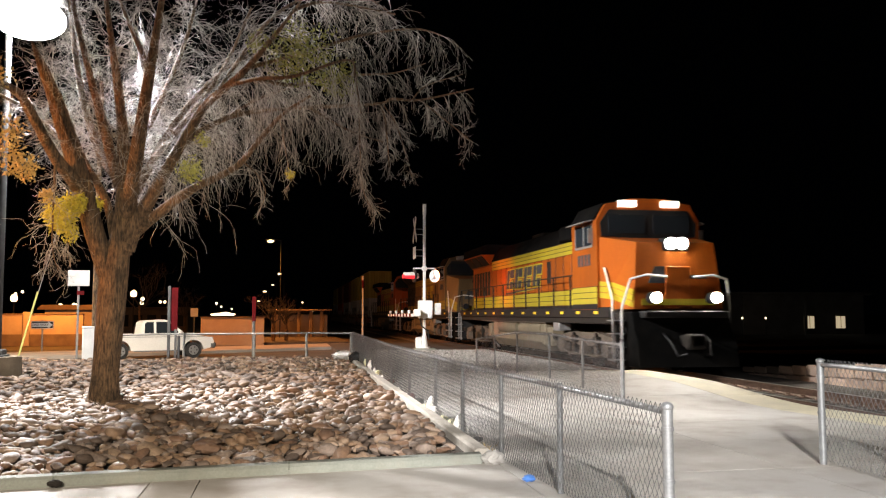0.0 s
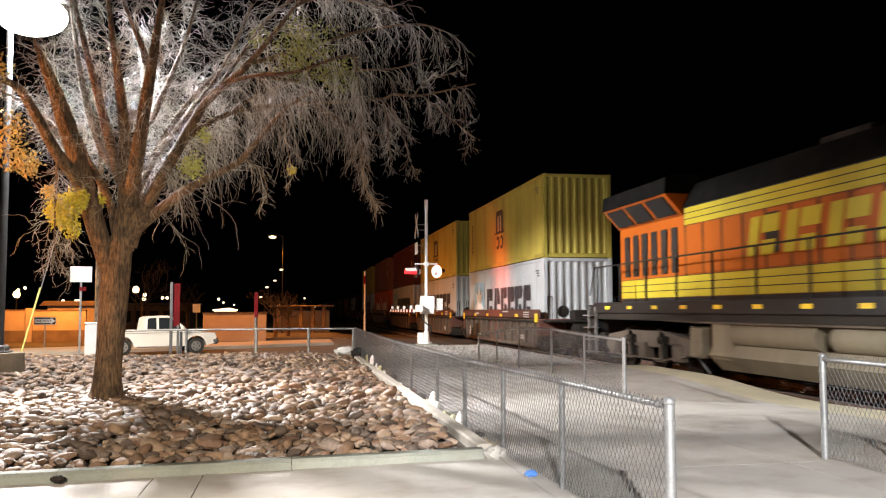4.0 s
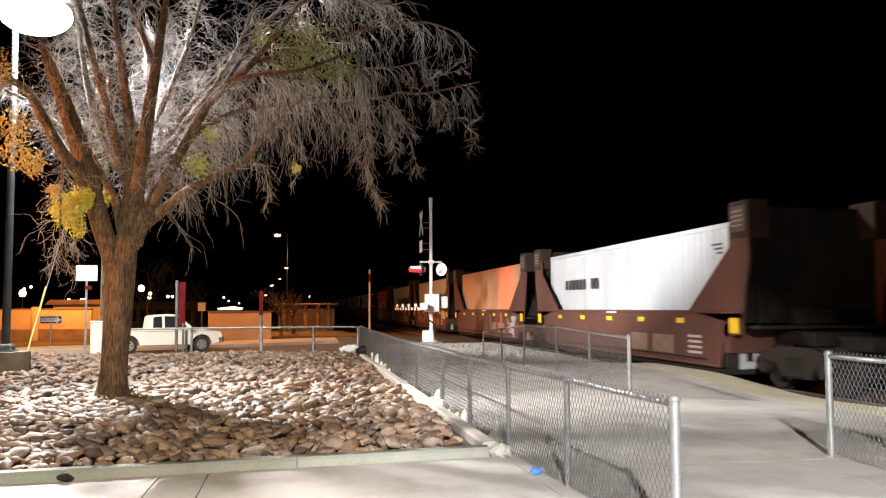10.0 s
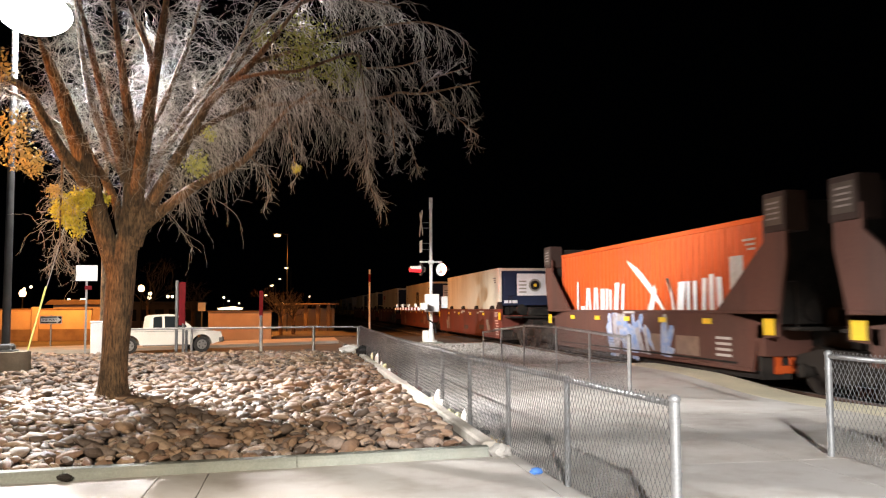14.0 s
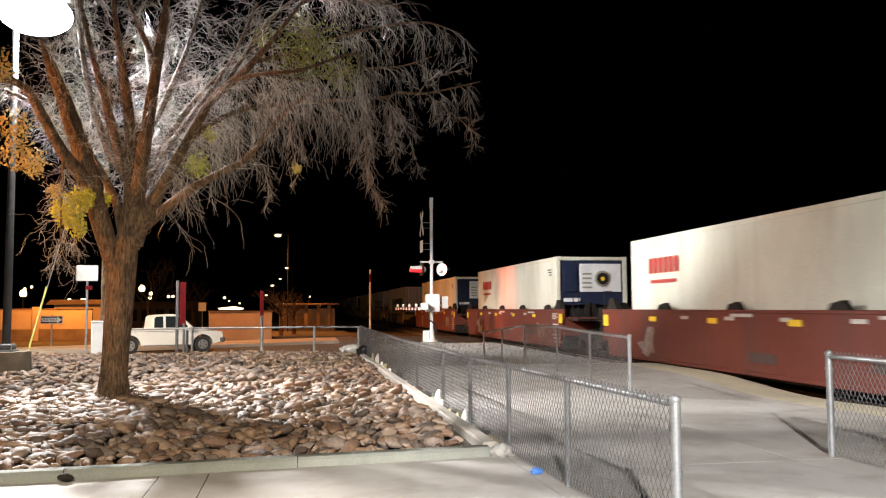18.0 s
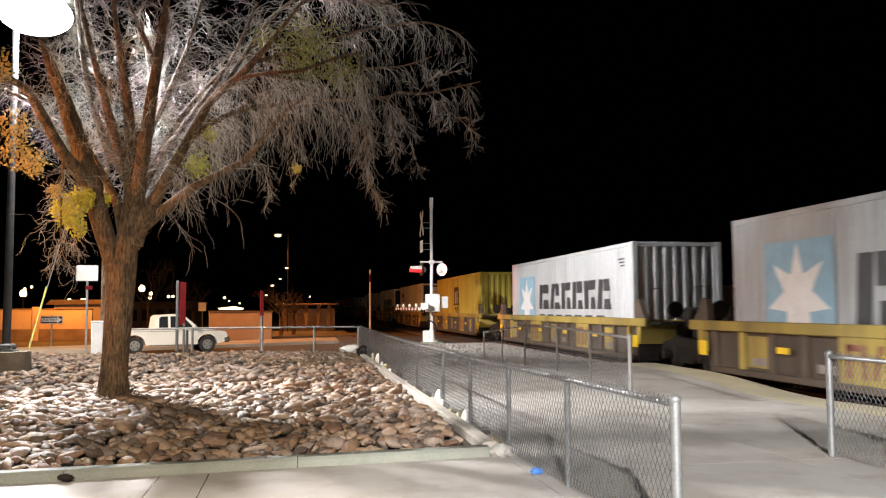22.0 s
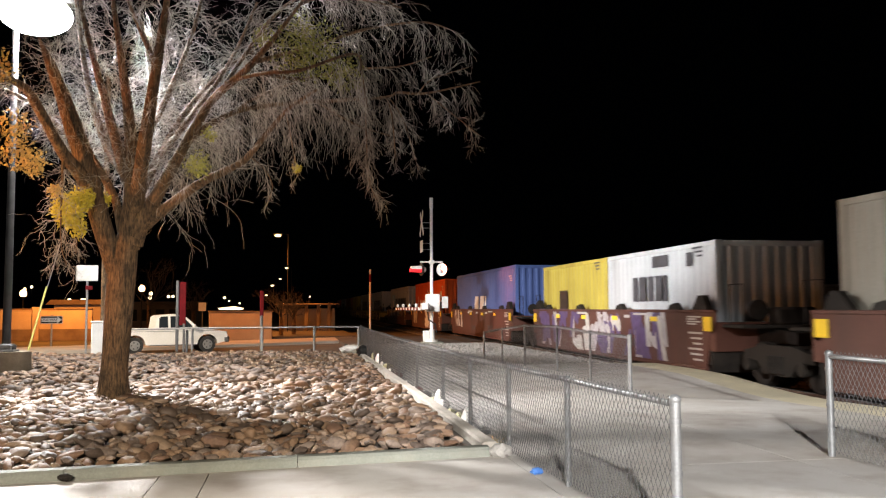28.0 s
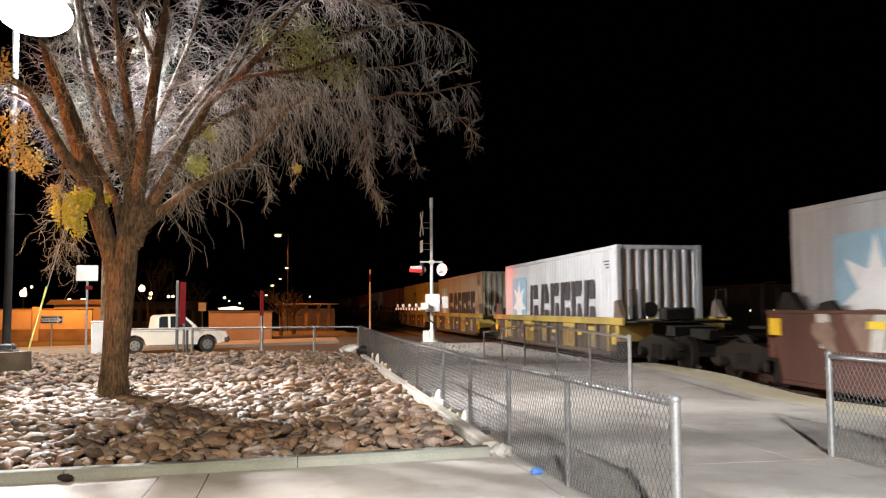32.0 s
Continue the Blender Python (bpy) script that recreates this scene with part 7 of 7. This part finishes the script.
for x0, x1 in ((45.5, 46.4), (48.6, 49.5)):
    w = part("window", Build().box(x0, 68.54, 0.12, x1, 68.62, 1.2), WARMPANE, far, "warm lit window")
    part("frame", Build().box(x0 - 0.06, 68.52, 0.02, x1 + 0.06, 68.6, 0.12).box((x0 + x1) / 2 - 0.02, 68.51, 0.12, (x0 + x1) / 2 + 0.02, 68.56, 1.2), DARKSTUCCO, w)
part("canopy_post", Build().box(44.2, 66.5, -0.42, 44.4, 66.7, 2.6, 0.02), DARKWALL, far)


def street_lamp(label, foot, z, head, group, glowing, r=0.06):
    """A pole with a short arm and a glowing head; head is its place beside the pole."""
    s = thing("street_lamp", label, "street lamp", group, place=foot)
    h = z - foot[2]
    part("pole", Build().tube((0, 0, 0), (0, 0, h + 0.1), r, r * 0.7, n=8), BLACKPAINT, s)
    part("arm", Build().pipe([(0, 0, h + 0.05), (head * 0.5, 0, h + 0.15), (head, 0, h + 0.12)], r * 0.6), BLACKPAINT, s)
    hd = part("lamp_head", Build().box(head - 0.32, -0.2, h + 0.02, head + 0.32, 0.2, h + 0.14, 0.04), GREYPAINT, s)
    part("lens", Build().ball((head, 0, h + 0.02), 0.25, 12, 0.5), glowing, hd, "glowing amber lens")
    return s


street_lamp("tall street lamp with an amber head", (-0.65, 62.9, -0.42), 6.8, -0.75, "street lamps", SODIUMGLOW, 0.035)
for x, y, z, hd in ((-0.69, 111.7, 6.7, -0.6), (-2.3, 152.8, 6.7, -0.6), (-2.88, 122.4, 4.7, -0.55), (-4.4, 143.2, 3.65, -0.6)):
    street_lamp("distant street lamp with a white glow", (x, y, -0.42), z, hd, "street lamps", FARGLOW, 0.05)


def globe_lamp(x, y, z, r):
    s = thing("globe_lamp", "post lamp with a glowing amber globe", "street lamp", "globe lamps", place=(x, y, -0.42))
    part("pole", Build().tube((0, 0, 0), (0, 0, z + 0.42 - r), 0.05, 0.04, n=8), BLACKPAINT, s)
    part("collar", Build().tube((0, 0, z + 0.42 - r - 0.06), (0, 0, z + 0.42 - r + 0.05), 0.12, n=10), BLACKPAINT, s)
    part("globe", Build().ball((0, 0, z + 0.42), r, 14, 1.15, 8), SODIUMGLOW, s, "glowing amber globe")


globe_lamp(-10.89, 62.85, 2.9, 0.22)
globe_lamp(-17.63, 58.97, 2.5, 0.22)
globe_lamp(-13.5, 95.0, 1.75, 0.28)
globe_lamp(-18.5, 113.0, 1.9, 0.3)
for i, (x, y, z, r) in enumerate(((-8.48, 103.2, 2.76, 0.14), (-9.5, 123.7, 2.55, 0.13), (-8.7, 133.8, 2.28, 0.12), (-15.4, 94.2, 3.1, 0.2), (-17.2, 104.7, 2.8, 0.22), (-18.04, 125.1, 3.23, 0.2),
                                  (-17.4, 125.0, 3.23, 0.2), (-25.3, 101.0, 2.47, 0.22), (-24.0, 101.5, 2.5, 0.22), (-37.3, 128.4, 4.7, 0.2), (-38.2, 128.4, 4.4, 0.2), (-24.8, 106, 2.65, 0.1), (5.98, 222.8, 2.33, 0.2),
                                  (-3.0, 201.9, 2.63, 0.2), (2.79, 180.9, 3.94, 0.16), (38.5, 67.0, 1.05, 0.07), (40.7, 67.0, 1.05, 0.08))):
    s = thing("distant_lamp", "tiny distant lamp on a thin post", "street lamp", "distant lamps", place=(x, y, -0.42))
    part("pole", Build().tube((0, 0, 0), (0, 0, z + 0.42 - r), 0.03, n=6), BLACKPAINT, s)
    part("bulb", Build().ball((0, 0, z + 0.42), r, 10), FARGLOW, s)
# made-up roof on posts that glows, for a distant glow of unknown source
canopy = thing("far_glow_roof", "distant roof shape added for a bright white glow", "canopy", place=(-7.3, 97.9, -0.42))
part("roof", Build().prism([(-1.1, 1.75), (1.1, 1.75), (1.3, 1.9), (0.4, 2.1), (-1.3, 1.9)], "y", -1.5, 1.5), FARGLOW, canopy, "glowing roof shape standing in for a distant glow")
for x in (-0.9, 0.9):
    part("post", Build().tube((x, 0, 0), (x, 0, 1.76), 0.06, n=8), GREYPAINT, canopy)


FARTWIG = surface("dark_twig_bark", (0.055, 0.045, 0.038), (0.035, 0.03, 0.025), 5, 0.9, 0, 0.0, 60)


def bare_tree(x, y, h, seed):
    """A small leafless tree far off."""
    rg = random.Random(seed)
    t = thing("bare_tree", "small bare tree in the dark beyond the street", "tree", "far trees", place=(x, y, -0.42))
    trunk = Build()
    limb_mesh(trunk, [Vector((0, 0, 0, 0.14)), Vector((0.05, 0, h * 0.2, 0.11)), Vector((0.0, 0.05, h * 0.42, 0.08))], 8)
    part("trunk", trunk, BARK, t)
    crown = Build()

    def grow(p, d, length, r, depth):
        pts = [Vector((*p, r))]
        q = p
        for i in range(3):
            d = (d + Vector((rg.gauss(0, 0.2), rg.gauss(0, 0.2), rg.gauss(0.03, 0.12)))).normalized()
            q = q + d * length / 3
            pts.append(Vector((*q, r * (1 - 0.25 * (i + 1)))))
        limb_mesh(crown, pts, 4)
        if depth:
            for _ in range(4):
                grow(pts[rg.choice((1, 2, 3))].to_3d(), (d + Vector((rg.gauss(0, 0.6), rg.gauss(0, 0.6), rg.gauss(0.1, 0.4)))).normalized(), length * 0.62, r * 0.5, depth - 1)
    for i in range(6):
        grow(Vector((0, 0, h * 0.36)), Vector((rg.gauss(0, 0.7), rg.gauss(0, 0.7), 0.9)).normalized(), h * 0.36, 0.05, 3)
    tagged(part("crown", crown, FARTWIG, t), kind="stuff")


bare_tree(-11.0, 66.0, 6.0, 1)
bare_tree(-1.0, 55.5, 3.6, 2)
bare_tree(-0.2, 56.5, 3.2, 4)
bare_tree(-8.2, 70.0, 4.6, 6)
hedge = thing("street_planter", "amber-lit low shop front with dark pillars", "building")
part("wall", Build().box(-1.3, 65.0, -0.42, 2.9, 67.0, 1.42, 0.03), STUCCO, hedge)
for x in (-1.2, -0.3, 0.6, 1.5, 2.3):
    part("pillar", Build().box(x, 64.3, -0.42, x + 0.26, 64.6, 1.68, 0.03), DARKSTUCCO, hedge)
part("roof", Build().box(-1.6, 64.1, 1.68, 3.2, 67.2, 1.80, 0.03), DARKSTUCCO, hedge)

# ---- level crossing signal ----
SILVERPAINT = surface("silver_mast_paint", (0.92, 0.92, 0.92), (0.86, 0.86, 0.86), 14, 0.35, 0.0, 0.05, 60, (0.45, 0.43, 0.40), 9, 0.25)
sig = thing("crossing_signal", "silver level crossing signal mast with flashers and gate", "crossing signal", place=(5.42, 33.9, 0.0))
part("foundation", Build().box(-0.42, -0.4, -0.4, 0.42, 0.4, 0.05, 0.03), KERB, sig)
part("base", Build().tube((0, 0, 0.05), (0, 0, 0.12), 0.24, n=16).tube((0, 0, 0.1), (0, 0, 0.55), 0.14, 0.10, n=16).box(-0.36, -0.1, 0.05, -0.1, 0.1, 0.5, 0.03), WHITEPAINT, sig)
part("mast", Build().tube((0, 0, 0.5), (0, 0, 5.9), 0.066, 0.06, n=14), SILVERPAINT, sig)
part("mast_cap", Build().tube((0, 0, 5.5), (0, 0, 5.93), 0.074, n=14), SILVERPAINT, sig)
part("gate_motor", Build().box(-0.24, -0.28, 1.25, 0.30, 0.22, 1.98, 0.03), SILVERPAINT, sig, "silver gate motor box")
part("relay_box", Build().box(0.40, -0.18, 1.4, 0.66, 0.14, 1.88, 0.02), WHITEPAINT, sig)
part("box_bracket", Build().box(0.2, -0.05, 1.58, 0.42, 0.05, 1.68), GALV, sig)
part("cable", Build().pipe([(-0.2, -0.2, 1.25), (-0.16, -0.26, 0.95), (0.1, -0.3, 0.75), (0.15, -0.3, 0.4)], 0.03), BLACKPAINT, sig)
part("counterweight", Build().box(-0.5, -0.75, 1.34, -0.24, -0.25, 1.62, 0.03), SILVERPAINT, sig)
arm = part("gate_arm", Build().box(-0.48, 0.1, 1.32, -0.42, 8.6, 1.44, 0.01), WHITEPAINT, sig, "lowered white gate arm with red bands")
for i in range(8):
    part("band", Build().box(-0.484, 0.6 + i, 1.318, -0.416, 1.05 + i, 1.442), SIGNRED, arm)
for i in range(4):
    part("gate_lamp", Build().box(-0.5, 1.2 + 2.2 * i, 1.45, -0.40, 1.35 + 2.2 * i, 1.6, 0.02), WHITEPAINT, arm)
part("crossarm", Build().tube((-0.46, 0, 3.29), (0.46, 0, 3.29), 0.03, n=10).box(-0.11, -0.09, 3.20, 0.11, 0.09, 3.37, 0.03), SILVERPAINT, sig)
for s, lit, face in ((-1, True, Vector((-0.97, -0.24, 0))), (1, False, Vector((0.74, 0.67, 0)))):
    c = Vector((s * 0.42, -0.03, 2.98))
    f = part("flasher", Build().tube(c - face * 0.02, c + face * 0.02, 0.26, n=24), BLACKPAINT if lit else SILVERPAINT, sig)
    up = Vector((0, 0, 0.05))
    part("hood", Build().tube(c + up + face * 0.02, c + up + face * 0.46, 0.10, 0.085, n=16), SILVERPAINT if lit else BLACKPAINT, f)
    part("lens", Build().tube(c - up * 0.5 + face * 0.02, c - up * 0.5 + face * (0.50 if lit else 0.06), 0.10, 0.08, n=16), REDGLOW if lit else GALV, f, "red signal lens" if lit else "")
    part("lamp_back", Build().tube(c - face * 0.17, c - face * 0.02, 0.10, 0.15, n=16), SILVERPAINT, f)
    part("bracket", Build().tube((c.x, c.y, 3.0), (c.x, 0, 3.30), 0.03, n=8), GALV, f)
for z in (4.9, 4.68, 4.05, 3.8):
    part("sign_bracket", Build().tube((-0.07, 0, z), (-0.36, 0, z), 0.015, n=6), GALV, sig)
cb = part("crossbuck", Build().box(-0.40, -0.62, 4.76, -0.385, 0.62, 4.96), WHITEPAINT, sig, "white crossbuck boards seen on edge", place=pose(0, 0, 0))
cb.matrix_basis = Matrix.Translation((-0.39, 0, 4.86)) @ Matrix.Rotation(radians(48), 4, "X") @ Matrix.Translation((0.39, 0, -4.86))
cb2 = part("crossbuck", Build().box(-0.42, -0.62, 4.76, -0.405, 0.62, 4.96), WHITEPAINT, sig)
cb2.matrix_basis = Matrix.Translation((-0.41, 0, 4.86)) @ Matrix.Rotation(radians(-48), 4, "X") @ Matrix.Translation((0.41, 0, -4.86))
part("track_sign", Build().box(-0.42, -0.35, 3.68, -0.405, 0.35, 4.16), WHITEPAINT, sig)
tp = thing("signal_post", "thin pale post beyond the crossing", "post", place=(4.65, 54.1, -0.3))
part("post", Build().tube((0, 0, -0.1), (0, 0, 4.2), 0.07, 0.06, n=10), WHITEPAINT, tp)
part("band", Build().tube((0, 0, 3.4), (0, 0, 3.9), 0.075, n=10), SIGNRED, tp)

# ---- small things along the fence ----
QUARTZ = surface("white_quartz", (0.78, 0.76, 0.74), (0.66, 0.63, 0.6), 9, 0.6, 0, 0.4, 40)
REDSTONE = surface("red_stone", (0.22, 0.03, 0.035), (0.14, 0.02, 0.02), 9, 0.6, 0, 0.4, 40)
CREAMSTONE = surface("cream_stone", (0.62, 0.60, 0.36), (0.5, 0.47, 0.3), 9, 0.6, 0, 0.4, 40)
DARKSTONE = surface("dark_stone", (0.07, 0.06, 0.055), (0.04, 0.035, 0.03), 9, 0.8, 0, 0.4, 40)
rq = random.Random(21)


def upright_stone(x, y, w, h, material, label):
    vs, fs = rock_shape(rq.randrange(999))
    out = []
    for a, b, c in vs:
        k = 1 - 0.35 * max(0, c)
        out.append((a * w * k, b * w * k, (c + 0.28) * h * 1.7))
    solid("upright_stone", Build().add(out, fs), material, label, "stone", "stones along the fence", place=(x, y, 0.0)).rotation_euler = (0.1 * rq.gauss(0, 1), 0.1 * rq.gauss(0, 1), rq.uniform(0, 6))


for x, y, w, h, m, l in ((2.0, 22.0, 0.22, 0.30, CREAMSTONE, "pale cream stone standing by the fence"), (1.98, 20.6, 0.22, 0.36, QUARTZ, "white quartz stone standing by the fence"),
                         (2.0, 19.6, 0.16, 0.22, QUARTZ, "small white quartz stone by the fence"), (2.0, 18.7, 0.2, 0.24, CREAMSTONE, "pale cream stone standing by the fence"),
                         (1.99, 17.9, 0.22, 0.17, QUARTZ, "small white quartz stone by the fence"), (2.05, 17.0, 0.16, 0.16, REDSTONE, "dark red stone by the fence"),
                         (1.97, 15.2, 0.22, 0.13, QUARTZ, "small white quartz stone by the fence"), (1.98, 14.2, 0.2, 0.12, QUARTZ, "small white quartz stone by the fence"),
                         (2.02, 13.9, 0.12, 0.14, REDSTONE, "dark red stone by the fence"), (2.02, 13.2, 0.2, 0.13, DARKSTONE, "dark lump of stone by the fence"),
                         (2.0, 12.3, 0.17, 0.12, CREAMSTONE, "pale cream stone standing by the fence"), (1.98, 11.72, 0.17, 0.30, QUARTZ, "tall white quartz stone by the fence"),
                         (2.0, 11.5, 0.16, 0.16, QUARTZ, "small white quartz stone by the fence"), (2.0, 10.95, 0.16, 0.12, CREAMSTONE, "pale cream stone standing by the fence"),
                         (2.03, 10.45, 0.15, 0.15, CREAMSTONE, "pale cream stone standing by the fence"), (2.02, 10.0, 0.17, 0.26, QUARTZ, "tall white quartz stone by the fence"),
                         (2.1, 9.6, 0.09, 0.2, QUARTZ, "slim grey-white stone by the fence"), (2.08, 9.3, 0.2, 0.06, DARKSTONE, "dark lump of stone by the fence")):
    upright_stone(x, y, w, h, m, l)


def crumpled(name, label, category, place, size, seed, material, scale=(1, 1, 0.5)):
    """A crumpled piece of sheet: an uneven closed lump with sharp folds."""
    rg = random.Random(seed)
    bm = bmesh.new()
    bmesh.ops.create_icosphere(bm, subdivisions=3, radius=0.5)
    off = Vector((rg.uniform(0, 50), 3, 7))
    vs = []
    for v in bm.verts:
        k = 1 + 0.5 * abs(noise.noise(v.co * 4 + off)) - 0.25 * abs(noise.noise(v.co * 9 + off))
        vs.append((v.co.x * k * size * scale[0], v.co.y * k * size * scale[1], (v.co.z * k + 0.4) * size * scale[2]))
    fs = [tuple(v.index for v in f.verts) for f in bm.faces]
    bm.free()
    solid(name, Build().add(vs, fs), material, label, category, place=place)


BAG = surface("plastic_bag", (0.42, 0.40, 0.37), (0.33, 0.31, 0.29), 9, 0.4, 0, 0.1, 40)
BLUE = surface("blue_wrapper_plastic", (0.10, 0.25, 0.62), (0.06, 0.17, 0.5), 9, 0.35, 0, 0.1, 40)
crumpled("plastic_bag", "crumpled white plastic bag at the kerb's end", "bag", (1.93, 7.93, 0.0), 0.19, 1, BAG, (1.1, 0.8, 0.7))
crumpled("blue_wrapper", "crumpled bright blue wrapper under the fence", "litter", (2.03, 7.05, 0.0), 0.085, 2, BLUE, (1.2, 0.9, 0.7))
crumpled("white_sack", "white sack lying on the corner of the bed", "sack", (1.62, 25.7, 0.08), 0.5, 3, QUARTZ, (1.2, 0.9, 0.5))
crumpled("black_bag", "black plastic bag against the fence", "bag", (1.93, 24.3, 0.05), 0.42, 4, BLACKPAINT, (1, 0.9, 0.8))
crumpled("drain_stub", "dark rusty drain stub in the kerb", "drain", (-1.87, 7.47, 0.02), 0.085, 5, DARKSTEEL, (1.3, 0.8, 0.7))
rg = random.Random(8)
tuft = Build()
for i in range(60):
    a = rg.uniform(0, 6.28)
    c = Vector((1.97 + rg.gauss(0, 0.05), 8.55 + rg.gauss(0, 0.12), 0.0))
    d = Vector((math.cos(a) * 0.6, math.sin(a) * 0.6, rg.uniform(0.3, 1))).normalized() * rg.uniform(0.05, 0.14)
    tuft.pipe([c, c + d * 0.6 + Vector((0, 0, 0.01)), c + d], 0.0025, 3, 0.001)
tagged(solid("dry_weeds", tuft, LEAVES["orange"], "dry weeds and leaf litter at the fence foot", "weeds"), kind="stuff")

# loose crushed stone between the paving and the track
rgs = random.Random(31)
loose_v, loose_f = [], []
OCTA = ((0, 2, 4), (2, 1, 4), (1, 3, 4), (3, 0, 4), (2, 0, 5), (1, 2, 5), (3, 1, 5), (0, 3, 5))
for i in range(5200):
    x, y = rgs.uniform(2.2, 8.0), rgs.uniform(20.7, 33.5) if i % 3 else rgs.triangular(20.7, 27.0, 21.5)
    s = rgs.uniform(0.018, 0.05)
    n = len(loose_v)
    q = Matrix.Rotation(rgs.uniform(0, 6.28), 3, "Z") @ Matrix.Rotation(rgs.gauss(0, 0.5), 3, "X")
    c = Vector((x, y, -0.03 + rise(x, y) + 0.35 * s))
    for p in ((1, 0, 0), (-1, 0, 0), (0, 0.8, 0), (0, -0.9, 0), (0.1, 0, 0.7), (0, 0.1, -0.7)):
        loose_v.append(tuple(c + q @ (Vector(p) * s * rgs.uniform(0.8, 1.25))))
    loose_f += [tuple(n + k for k in f) for f in OCTA]
me = bpy.data.meshes.new("loose_gravel")
me.from_pydata(loose_v, [], loose_f)
PALEGRAVEL = surface("pale_crushed_stone", (0.46, 0.44, 0.41), (0.20, 0.185, 0.17), 14, 0.9, 0, 0.2, 60)
me.materials.append(PALEGRAVEL)
solid("loose_gravel", me, PALEGRAVEL, "loose pale crushed stone beside the track", "gravel", kind="stuff")


def motions():
    """The whole train runs past at one speed; the pickup creeps forward once."""
    for ob, u, z in MOVERS:
        walk(ob, [(t, pose(TRACK_X, u - SPEED * t, RAIL_Z + z)) for t in (0.0, 16.0, 32.0)])
    creep = [(0.0, 0.0), (9.0, 0.02), (17.5, 0.03), (18.2, 0.05), (19.0, 0.12), (19.6, 0.19), (20.2, 0.215), (22.0, 0.22), (32.0, 0.22)]
    walk(pickup, [(t, Matrix.Translation(PICKUP_WAY * d) @ PICKUP_AT) for t, d in creep])
    for w, x, s in pickup_wheels:
        walk(w, [(t, pose(x, s * 0.74, 0.335, 0, math.degrees(d / 0.335), 0)) for t, d in creep])


motions()
